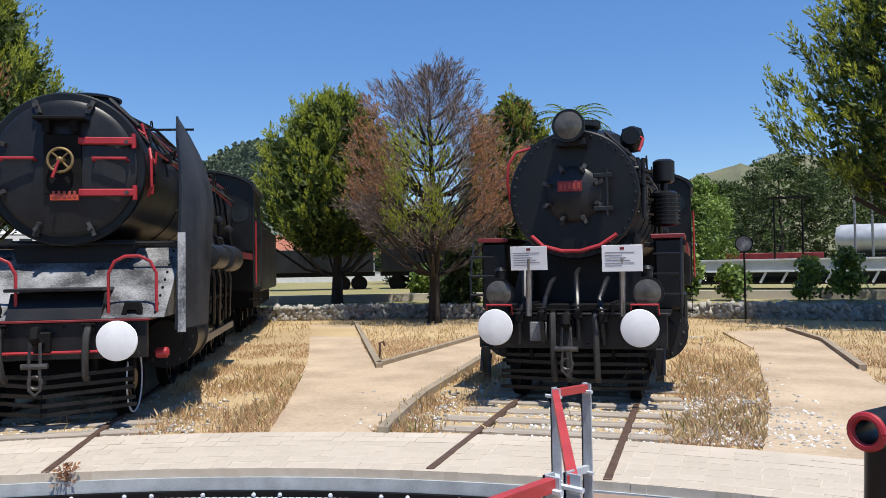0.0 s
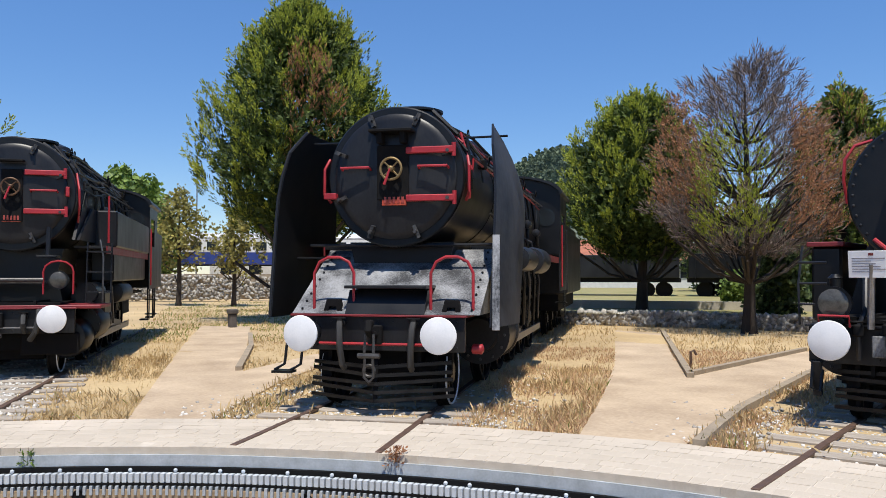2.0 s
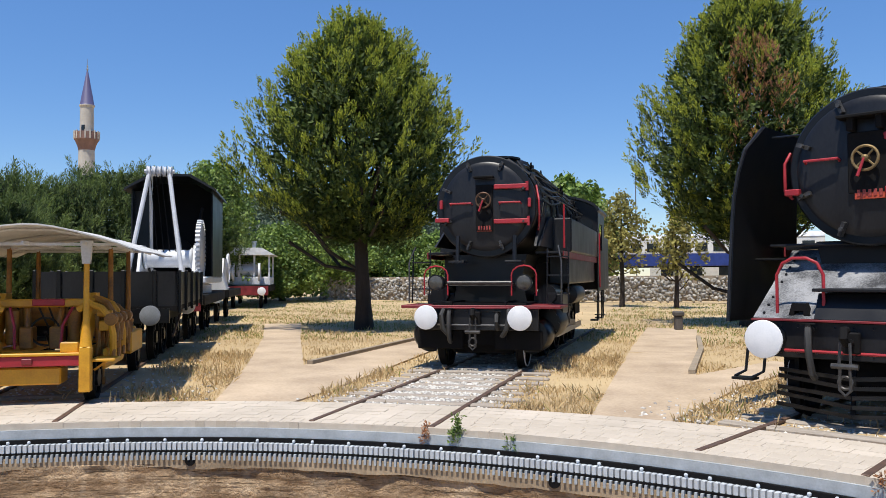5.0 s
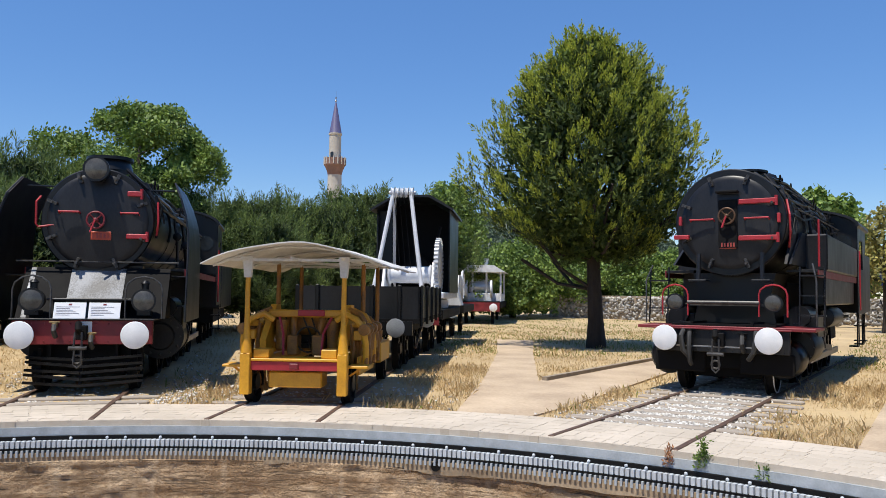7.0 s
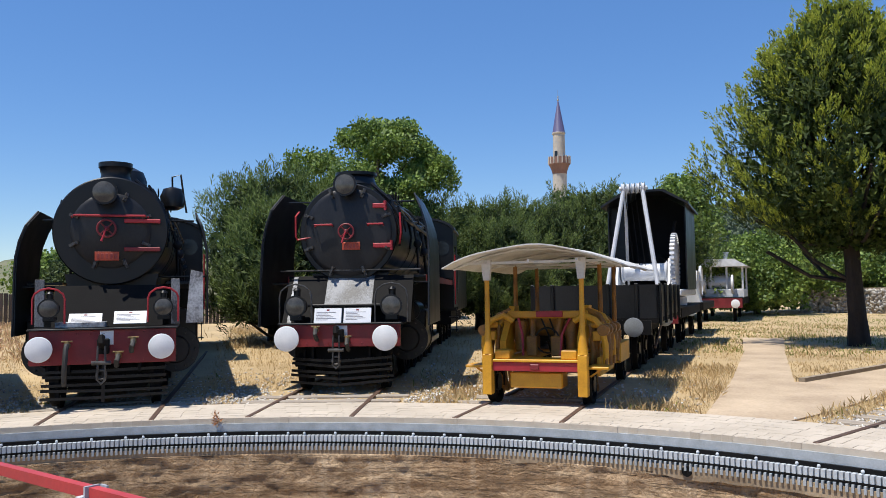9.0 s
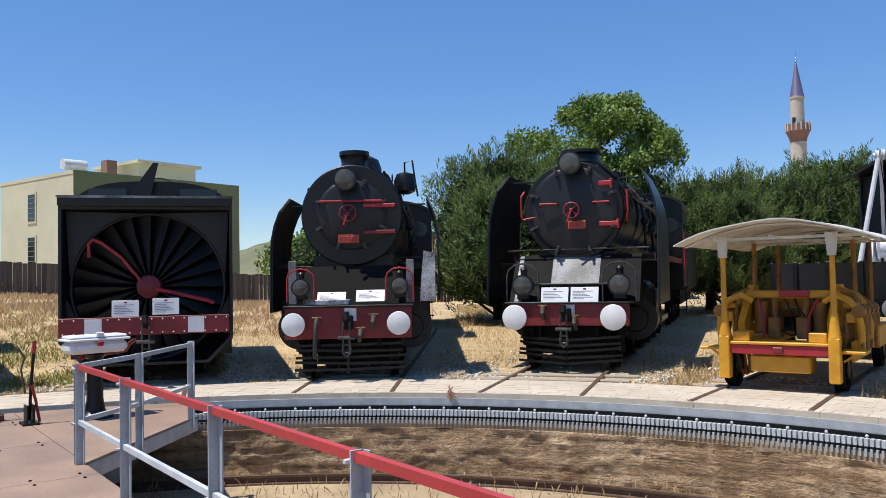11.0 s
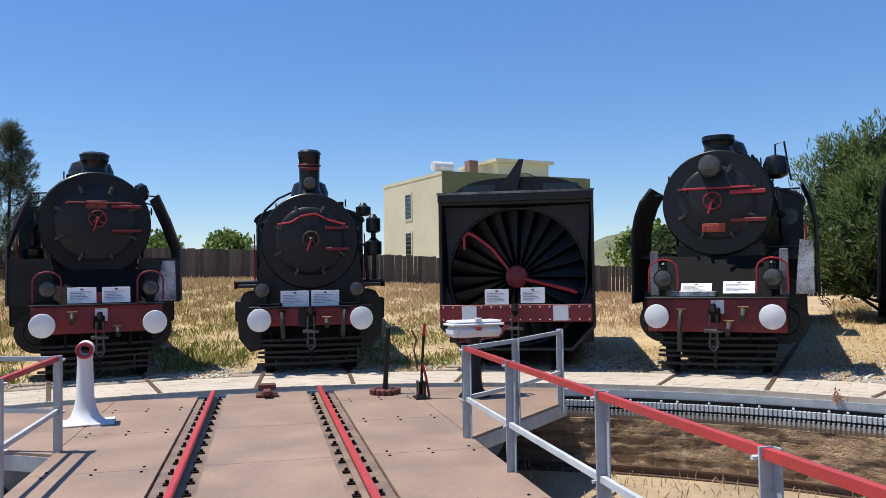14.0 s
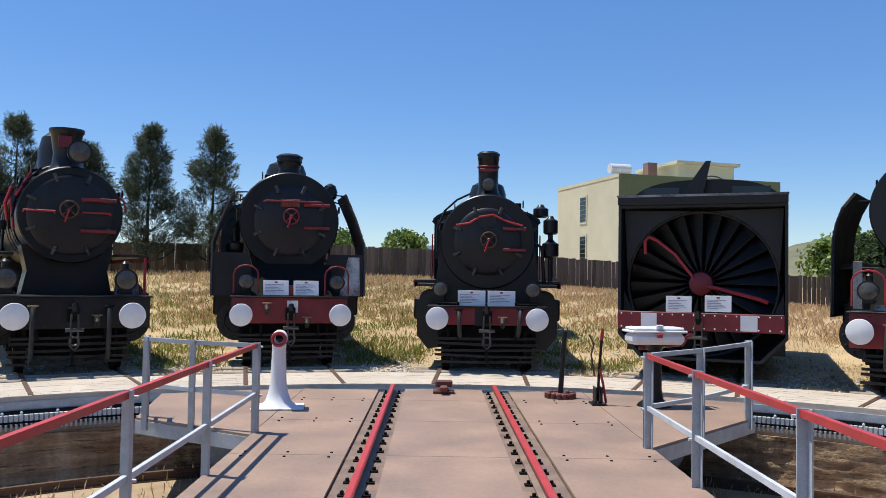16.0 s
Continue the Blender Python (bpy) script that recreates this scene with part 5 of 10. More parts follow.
    for s in (-1, 1):
        bm = B()
        prism(bm, [(s * 0.62, 1.12), (s * 0.95, 1.12), (s * 0.7, 2.05), (s * 0.62, 2.05)], 1.22, 1.26, "Y")
        part("front_brace", bm, M["black_dusty"], t)
        for z in (1.35, 1.6, 1.85):
            bm = B()
            rod(bm, (s * 1.02, 0.62, z), (s * 1.34, 0.62, z), 0.014, n=6)
            part("rung", bm, M["black_dusty"], t)
        bm = B()
        pipe(bm, [(s * 1.34, 0.66, 1.1), (s * 1.34, 0.62, 1.6), (s * 1.36, 0.9, 2.06)], 0.016, 6)
        part("grab_iron", bm, M["black_dusty"], t, smooth=True)
    bm = B()
    for z in (2.45, 2.88):
        box(bm, 0.28, 0.52, 0.78, 0.84, z - 0.03, z + 0.03, 0.008)
    rod(bm, (0.45, 0.8, 2.36), (0.45, 0.8, 2.96), 0.022, n=8)
    part("door_hinge", bm, M["black_dusty"], t)
    bm = B()
    box(bm, -0.5, -0.28, 0.33, 0.37, 0.78, 1.02, 0.01)
    part("worn_patch", bm, M["worn"], t, "worn grey patch with red lead showing")
    # air pump and its fins at the flank
    bm = B()
    for z, rr, h in ((2.25, 0.19, 0.5), (2.86, 0.15, 0.34)):
        lathe(bm, [(rr * 0.7, z), (rr, z + 0.03), (rr, z + h - 0.03), (rr * 0.7, z + h)], (1.12, 2.1, 0), "Z", 18)
    rod(bm, (1.12, 2.1, 2.7), (1.12, 2.1, 2.9), 0.05)
    pump = part("air_pump", bm, M["black"], t, smooth=True)
    for k in range(8):
        bm = B()
        lathe(bm, [(0.215, 2.29 + 0.055 * k), (0.215, 2.305 + 0.055 * k), (0.18, 2.305 + 0.055 * k), (0.18, 2.29 + 0.055 * k)], (1.12, 2.1, 0), "Z", 18)
        part("cooling_fin", bm, M["black_dusty"], pump)
    bm = B()
    lathe(bm, [(0.08, 3.28), (0.15, 3.36), (0.165, 3.48), (0.13, 3.6), (0.03, 3.64)], (0.72, 1.7, 0), "Z", 20)
    rod(bm, (0.72, 1.5, 3.48), (0.72, 1.72, 3.48), 0.12, 0.15, 16)
    part("turret_lamp", bm, M["black"], t, smooth=True)
    for z in (2.42, 2.62, 2.85, 3.0):
        bm = B()
        pipe(bm, [(0.55, 1.0, z), (0.85, 1.05, z - 0.02), (0.98, 1.6, z - 0.02)], 0.02, 6)
        rod(bm, (0.9, 1.02, z - 0.1), (0.9, 1.02, z + 0.1), 0.03, n=8)
        part("pipe_clamp", bm, M["black"], t)
    pipes_on_side(t, 2.66, 0.84, 1.4, 8.5, 1, 8, 3, M["black_dusty"])
    chassis(t, None, FIVE + [9.6], r=0.68, cyl_y=1.55, cyl_z=0.8, cyl_r=0.38, cab=(9.4, 11.2), cabtop=3.9, pilot=True)


def sloped_front(t, red_hoops=True, holes=True):
    """The sloping worn apron below a big smokebox, with its ladder-rivet edges, ledge and rail."""
    bm = B()
    prism(bm, [(0.45, 1.2), (1.8, 2.05), (1.85, 2.05), (1.85, 1.2)], -1.16, 1.3, "X")
    a = part("front_apron", bm, M["worn"], t, "worn grey sloping apron plate")
    bm = B()
    for s in (-1, 1):
        for k in range(9):
            u = 0.06 + k * 0.11
            c = Vector((s * 1.12 + 0.07, 0.45 + 1.35 * u - 0.012, 1.2 + 0.85 * u + 0.008))
            bmesh.ops.create_uvsphere(bm, u_segments=6, v_segments=4, radius=0.018, matrix=Matrix.Translation(c))
    tagged(part("rivets", bm, M["black"], a), kind="stuff")
    bm = B()
    box(bm, -0.46, 0.62, 0.45, 1.0, 1.52, 1.56, 0.008)
    part("ledge", bm, M["black_dusty"], a)
    bm = B()
    prism(bm, [(0.44, 1.2), (0.62, 1.5), (0.9, 1.5), (0.9, 1.2)], -0.44, 0.6, "X")
    part("ledge_front", bm, M["black"], a)
    bm = B()
    rod(bm, (-1.25, 1.28, 2.1), (1.4, 1.28, 2.1), 0.022, n=8)
    part("apron_rail", bm, M["black"], a)


def loco_b():
    """Large black locomotive with smoke deflectors and a worn grey apron."""
    t = loco("large black steam locomotive with smoke deflectors and worn grey apron", 144.1, 11.8, -2.8)
    beam(t, M["black_dusty"], 0.74, 1.17, 1.12, plate=False, trim=M["dark_red"])
    buffer_pair(t)
    coupling(t, brass=True)
    smokebox(t, 3.03, 0.94, 1.2, 3.4, door=0.9, hinge=(2.72, 3.36), wheel_mat=M["brass"], hand=(0.0, 0.08), plate=(0.02, 2.7, 0.34, 0.15, M["plate_red"]))
    bm = B()
    box(bm, -0.22, 0.22, 1.06, 1.09, 2.7, 3.44, 0.01)
    box(bm, -0.2, -0.12, 0.95, 1.1, 3.45, 3.62, 0.01)
    box(bm, 0.12, 0.2, 0.95, 1.1, 3.45, 3.62, 0.01)
    box(bm, -0.3, 0.3, 0.9, 1.12, 3.6, 3.64, 0.008)
    part("door_strongback", bm, M["soot"], t, "black strip with lamp bracket")
    for x0, x1 in ((-0.72, -0.32), (0.36, 0.76)):
        grab(t, [(x0, 1.1, 3.12), (x0, 1.02, 3.14), (x1, 1.02, 3.14), (x1, 1.1, 3.12)], r=0.018)
    for s in (-1, 1):
        grab(t, [(s * 0.96, 1.3, 2.7), (s * 1.02, 1.2, 2.8), (s * 1.02, 1.2, 3.15), (s * 0.98, 1.3, 3.3)])
    bm = B()
    box(bm, -0.96, -0.78, 1.0, 1.1, 2.72, 2.8, 0.01)
    part("red_bracket", bm, M["red"], t, "red bracket")
    sloped_front(t)
    for x in (-0.63, 0.93):
        bm = B()
        pts = [(x - 0.27, 0.55, 1.2), (x - 0.27, 0.55, 1.72), (x - 0.2, 0.55, 1.86), (x - 0.08, 0.55, 1.92), (x + 0.08, 0.55, 1.92), (x + 0.2, 0.55, 1.86), (x + 0.27, 0.55, 1.72), (x + 0.27, 0.55, 1.2)]
        pipe(bm, pts, 0.02, 8)
        part("lamp_guard", bm, M["red"], t, "red round-bar lamp guard", smooth=True)
        bm = B()
        prism(bm, [(x - 0.13, 1.2), (x - 0.08, 1.38), (x + 0.08, 1.38), (x + 0.13, 1.2), (x + 0.06, 1.2), (x + 0.05, 1.29), (x - 0.05, 1.29), (x - 0.06, 1.2)], 0.5, 0.62, "Y")
        part("lamp_foot", bm, M["soot"], t)
    boiler(t, 3.03, 0.92, 3.4, 10.5, domes=((5.2, 0.42, 0.35), (7.6, 0.42, 0.35)))
    flank_clutter(t, 3.03, 0.92, 3.4, 10.5)
    bm = B()
    lathe(bm, [(0.4, 3.9), (0.36, 4.08), (0.40, 4.1), (0.40, 4.13), (0.3, 4.16), (0.02, 4.17)], (0, 2.3, 0), "Z", 30)
    part("chimney", bm, M["black"], t, smooth=True)
    deflector(t, -1, 1.55, 0.62, 3.0, 1.13, 3.68, 0.35, 0.25)
    for y, r in ((3.2, 0.2), (5.0, 0.24)):
        bm = B()
        lathe(bm, [(0.02, y), (r * 0.9, y + 0.03), (r, y + 0.1), (r, y + 1.2), (r * 0.9, y + 1.27), (0.02, y + 1.3)], (1.4, 0, 1.95), "Y", 20)
        part("air_reservoir", bm, M["black_dusty"], t, smooth=True)
    for k in range(5):
        bm = B()
        pipe(bm, [(1.1, 2.4 + 0.7 * k, 2.6 - 0.06 * k), (1.35, 2.6 + 0.7 * k, 2.3), (1.48, 2.7 + 0.7 * k, 1.6), (1.42, 3.0 + 0.7 * k, 0.9)], 0.022 + 0.006 * (k % 2), 6)
        part("flank_pipe", bm, M["black"] if k % 2 else M["steel_dark"], t, smooth=True)
    deflector(t, 1, 1.62, 0.5, 2.9, 1.05, 3.72, 0.6, 0.12, M["flaked"], 0.2, 1.3, 0.75)
    # pale bar stands in for the sunlit front edge of the deflector
    bm = B()
    bar(bm, (1.5, 0.46, 1.02), (1.46, 0.74, 2.2), 0.09, 0.03)
    part("pale_edge_strip", bm, M["worn"], t, "worn pale strip for the deflector's sunlit edge")
    hose(t, -0.46, 1.08, 0.34, 0.5, 0.06)
    hose(t, 0.5, 1.08, 0.34, 0.5, -0.02)
    bm = B()
    rod(bm, (-0.75, 0.36, 0.83), (0.65, 0.36, 0.83), 0.018, n=8)
    part("release_rod", bm, M["red"], t, "red release rod")
    bm = B()
    lathe(bm, [(0.03, 0), (0.065, 0.02), (0.065, 0.14), (0.03, 0.16)], (1.14, 0.75, 0.76), "X", 16)
    part("drain_cock", bm, M["red"], t, "red capped cock")
    pipes_on_side(t, 3.03, 0.94, 1.6, 9.8, 1, 8, 5, M["red"])
    pipes_on_side(t, 3.03, 0.94, 1.6, 9.8, -1, 5, 6)
    bm = B()
    for x, y in ((-1.22, 0.45), (-1.0, 0.45)):
        pipe(bm, [(x, y, 0.9), (x - 0.02, y - 0.05, 0.55), (x - 0.16, y - 0.05, 0.47)], 0.02, 6)
    box(bm, -1.38, -1.12, 0.3, 0.5, 0.44, 0.47)
    part("shunter_step", bm, M["black"], t)
    chassis(t, None, FIVE + [9.6], r=0.72, cyl_y=2.0, cyl_z=0.85, cyl_r=0.42, cab=(10.5, 12.4), cabtop=4.15, board=2.1, white_lead=True, pilot="v")


def loco_c():
    """Black tank locomotive."""
    t = loco("black tank locomotive with red trimmed platform and side tanks", 170.1, 15.17, -1.6)
    beam(t, M["black_dusty"], 0.72, 1.12, 1.15, plate=False, trim=M["dark_red"])
    buffer_pair(t)
    coupling(t)
    bm = B()
    box(bm, -1.5, 1.55, 0.45, 1.5, 1.12, 1.18, 0.01)
    part("red_platform_edge", bm, M["dark_red"], t, "dull red platform")
    smokebox(t, 3.09, 0.98, 1.2, 3.2, door=0.88, hinge=(2.78, 3.45), wheel_mat=M["bronze"], hand=(0, 0.1), plate=(0.0, 2.66, 0.3, 0.14, M["plate_red"]))
    bm = B()
    box(bm, -0.17, 0.17, 1.06, 1.09, 2.6, 3.5, 0.01)
    box(bm, -0.2, 0.2, 0.95, 1.1, 3.62, 3.66, 0.008)
    part("door_strongback", bm, M["soot"], t, "black strip with lamp bracket")
    for x0, x1 in ((-0.68, -0.25), (0.3, 0.72)):
        grab(t, [(x0, 1.1, 3.12), (x0, 1.02, 3.14), (x1, 1.02, 3.14), (x1, 1.1, 3.12)], r=0.018)
    for s in (-1, 1):
        bm = B()
        box(bm, s * 0.88 - 0.03, s * 0.88 + 0.03, 1.08, 1.14, 3.05, 3.22, 0.01)
        part("red_lug", bm, M["red"], t, "red lug")
    bm = B()
    box(bm, -0.98, -0.7, 1.0, 1.1, 2.78, 2.86, 0.01)
    part("red_bracket", bm, M["red"], t, "red bracket")
    grab(t, [(0.98, 1.5, 2.6), (1.04, 1.3, 2.9), (1.03, 1.3, 3.2), (0.95, 1.5, 3.5)])
    boiler(t, 3.09, 0.95, 3.2, 8.6, domes=((4.2, 0.36, 0.5), (6.0, 0.4, 0.45), (7.4, 0.36, 0.4)))
    flank_clutter(t, 3.09, 0.95, 3.2, 8.6)
    bm = B()
    lathe(bm, [(0.4, 3.95), (0.34, 4.1), (0.40, 4.12), (0.40, 4.16), (0.02, 4.2)], (0.1, 2.2, 0), "Z", 30)
    part("chimney", bm, M["black"], t, smooth=True)
    for x in (-0.85, 0.85):
        headlamp(t, x, 1.6, 0.62, 0.15, M["red"], 0.25, cap=False)
    bm = B()
    rod(bm, (-0.62, 0.62, 1.6), (0.62, 0.62, 1.6), 0.035, n=10)
    box(bm, -0.65, 0.65, 0.7, 1.3, 1.54, 1.58)
    part("pipe_rail", bm, M["steel_dark"], t, smooth=True)
    for x in (-0.5, 0.62):
        bm = B()
        rod(bm, (x, 0.9, 2.0), (x, 0.95, 2.5), 0.04, n=8)
        box(bm, x - 0.16, x + 0.16, 0.8, 1.1, 1.98, 2.02, 0.005)
        part("foot_plate", bm, M["black_dusty"], t)
    for s in (-1, 1):
        bm = B()
        lathe(bm, [(0.02, 0.6), (0.3, 0.62), (0.34, 0.68), (0.34, 1.25)], (s * 0.98, 0, 0.62), "Y", 26)
        part("cylinder_end", bm, M["black"], t, smooth=True)
        # plate added to darken the space below the beam
        bm = B()
        box(bm, s * 0.3, s * 1.2, 0.55, 0.6, 0.35, 0.72, 0.02)
        part("guard_plate", bm, M["soot"], t)
        bm = B()
        pipe(bm, [(s * 0.62, 0.34, 1.1), (s * 0.64, 0.24, 1.0), (s * 0.6, 0.22, 0.75), (s * 0.5, 0.3, 0.62)], 0.045, 8)
        part("steam_heat_hose", bm, M["rubber"], t, smooth=True)
        grab(t, [(s * 1.5, 0.95, 1.2), (s * 1.5, 0.95, 2.0), (s * 1.42, 1.1, 2.3)], M["steel_dark"], 0.016, label="bare steel grab rail")
    bm = B()
    prism(bm, [(1.2, 2.3), (2.9, 2.3), (2.9, 2.95), (2.5, 2.95)], 1.02, 1.06, "X")
    prism(bm, [(1.2, 2.3), (2.9, 2.3), (2.9, 2.95), (2.5, 2.95)], -1.06, -1.02, "X")
    part("tank_gusset", bm, M["black_dusty"], t)
    steps(t, 1.42, 1.0, 1.2, 2.25, 3, 0.4)
    steps(t, -1.28, 1.0, 1.2, 2.25, 2, 0.35)
    bm = B()
    prism(bm, [(1.15, 2.3), (2.2, 2.3), (2.2, 3.3)], 0.95, 1.0, "X")
    part("gusset", bm, M["black_dusty"], t)
    grab(t, [(1.35, 2.5, 2.3), (1.35, 2.5, 3.2)])
    hose(t, -0.5, 1.05, 0.34, 0.5, 0.02)
    hose(t, 0.4, 1.0, 0.34, 0.2, 0.02)
    bm = B()
    rod(bm, (-0.75, 0.36, 0.82), (0.65, 0.36, 0.82), 0.015, n=6)
    part("release_rod", bm, M["steel"], t)
    pipes_on_side(t, 3.09, 0.97, 1.6, 8.2, 1, 8, 9, M["black_dusty"])
    for k in range(5):
        bm = B()
        hoop(bm, (0.55 + 0.05 * k, 3.0 + 0.9 * k, 3.95 - 0.05 * k), 0.16, 0.014, "X", 14, 6, 0, 260)
        part("pipe_loop", bm, M["black"], t)
    chassis(t, None, [3.4, 4.9, 6.4, 7.9], r=0.65, cyl_y=1.7, cyl_z=0.85, cyl_r=0.38, cab=(8.6, 10.6), cabtop=4.0, board=2.2, tank=(1.45, 2.9, 8.6, 2.95), tender=False, length=12, white_lead=True, pilot=False, lead=0.42)
    bm = B()
    box(bm, -1.45, 1.45, 10.6, 12.2, 1.3, 2.9, 0.03)
    part("bunker", bm, M["black_dusty"], t)
    # running gear and tanks under the side tanks
    for s in (-1, 1):
        bm = B()
        box(bm, s * 0.95, s * 1.38, 3.0, 8.4, 1.55, 2.2, 0.03)
        part("lower_tank", bm, M["black"], t)
        bm = B()
        lathe(bm, [(0.02, 4.0), (0.2, 4.03), (0.22, 4.1), (0.22, 5.5), (0.2, 5.57), (0.02, 5.6)], (s * 1.22, 0, 1.3), "Y", 20)
        part("air_reservoir", bm, M["black_dusty"], t, smooth=True)
        bm = B()
        lathe(bm, [(0.02, 1.28), (0.30, 1.30), (0.33, 1.36), (0.33, 2.2), (0.02, 2.25)], (s * 1.12, 0, 0.82), "Y", 26)
        for k in range(10):
            a = 2 * math.pi * k / 10
            rod(bm, (s * 1.12 + 0.27 * math.cos(a), 1.25, 0.82 + 0.27 * math.sin(a)), (s * 1.12 + 0.27 * math.cos(a), 1.31, 0.82 + 0.27 * math.sin(a)), 0.018, n=6)
        part("cylinder_cover", bm, M["black"], t, "round bolted cylinder cover", smooth=True)
        bm = B()
        bar(bm, (s * 1.2, 2.3, 0.85), (s * 1.2, 5.2, 0.62), 0.06, 0.12)
        bar(bm, (s * 1.25, 3.6, 1.45), (s * 1.25, 3.9, 0.7), 0.05, 0.09)
        part("connecting_rod", bm, M["steel_dark"], t)
        for y in (8.9, 10.2):
            bm = B()
            box(bm, s * 1.2, s * 1.42, y, y + 0.4, 0.45, 0.49, 0.005)
            bar(bm, (s * 1.4, y, 0.45), (s * 1.4, y, 1.4), 0.03, 0.04)
            bar(bm, (s * 1.4, y + 0.4, 0.45), (s * 1.4, y + 0.4, 1.4), 0.03, 0.04)
            part("cab_step", bm, M["black"], t)


def wing_front(t, x0, x1, z0, z1, m):
    for s in (-1, 1):
        bm = B()
        box(bm, s * x0, s * x1, 1.05, 1.09, z0, z1, 0.005)
        part("front_wing_plate", bm, m, t, "flaking pale front plate")


def loco_e():
    """Black locomotive with smoke deflectors and a red buffer beam."""
    t = loco("black steam locomotive with smoke deflectors and red buffer beam", 213.9, 12.42, -1.0)
    beam(t, M["dark_red"], 0.80, 1.2, 1.1)
    buffer_pair(t)
    coupling(t, 1.0)
    smokebox(t, 2.93, 0.93, 1.3, 3.4, door=0.9, hinge_from=0.6, hinge=(2.66, 3.42), clamps=True, wheel_mat=M["dark_red"], hand=(0, 0.0), plate=(0.08, 2.66, 0.34, 0.15, M["plate_red"]))
    for x0, x1 in ((-0.62, -0.28), (0.4, 0.7)):
        grab(t, [(x0, 1.2, 3.05), (x0, 1.12, 3.07), (x1, 1.12, 3.07), (x1, 1.2, 3.05)], r=0.018)
    grab(t, [(-0.98, 1.4, 3.35), (-1.02, 1.28, 3.25), (-1.02, 1.28, 2.86), (-0.98, 1.28, 2.8), (-0.72, 1.26, 2.84), (-0.66, 1.26, 2.7)])
    grab(t, [(0.98, 1.4, 2.7), (1.02, 1.3, 2.9), (1.0, 1.35, 3.3)])
    headlamp(t, 0.0, 3.82, 1.0, 0.21, cap=False, deep=0.28)
    boiler(t, 2.95, 0.92, 3.4, 10.4, domes=((5.2, 0.42, 0.35), (7.6, 0.42, 0.35)))
    flank_clutter(t, 2.95, 0.92, 3.4, 10.4)
    bm = B()
    lathe(bm, [(0.42, 3.95), (0.36, 4.12), (0.42, 4.14), (0.42, 4.2), (0.3, 4.2), (0.02, 4.1)], (0.0, 2.2, 0), "Z", 30)
    part("chimney", bm, M["black"], t, smooth=True)
    deflector(t, -1, 1.58, 0.75, 3.2, 1.16, 3.68, 0.35, 0.3)
    deflector(t, 1, 1.58, 0.65, 3.2, 1.16, 3.66, 0.4, 0.3, M["black_dusty"])
    bm = B()
    prism(bm, [(0.75, 1.22), (1.35, 2.1), (1.4, 2.1), (1.4, 1.22)], -1.15, 1.25, "X")
    part("front_apron", bm, M["soot"], t)
    # panel colour carries the apron's sun glint as well as its wear
    bm = B()
    prism(bm, [(0.742, 1.23), (1.33, 2.09), (1.342, 2.082), (0.756, 1.222)], -0.4, 0.5, "X")
    part("pale_panel", bm, M["worn"], t, "worn grey centre panel, pale with the apron's sun glint")
    bm = B()
    prism(bm, [(0.742, 1.23), (1.33, 2.09), (1.342, 2.082), (0.756, 1.222)], -1.06, -0.98, "X")
    part("pale_panel", bm, M["worn_white"], t, "flaking pale strip")
    bm = B()
    box(bm, -0.62, 0.75, 0.58, 1.0, 1.52, 1.56, 0.008)
    box(bm, -0.62, 0.75, 0.95, 1.0, 1.22, 1.52)
    part("ledge", bm, M["black"], t)
    bm = B()
    rod(bm, (-1.3, 1.25, 2.2), (1.4, 1.25, 2.2), 0.015, n=6)
    part("apron_rail", bm, M["steel_dark"], t)
    for x in (-0.83, 0.93):
        headlamp(t, x, 1.53, 0.5, 0.19, M["steel_dark"], 0.26)
    notice(t, -0.22, 1.36, 0.44, 0.5, 0.28, -18)
    notice(t, 0.32, 1.36, 0.44, 0.5, 0.28, -18)
    hose(t, 0.15, 0.92, 0.36, 0.12, 0.02, M["brass"])
    hose(t, -0.42, 1.1, 0.36, 0.12, 0.02, M["brass"])
    pipes_on_side(t, 2.95, 0.94, 1.6, 9.8, 1, 9, 15, M["black_dusty"])
    chassis(t, None, FIVE + [9.6], r=0.72, cyl_y=2.0, cyl_z=0.85, cyl_r=0.42, cab=(10.4, 12.3), cabtop=4.1, board=2.1, white_lead=False, pilot="v")


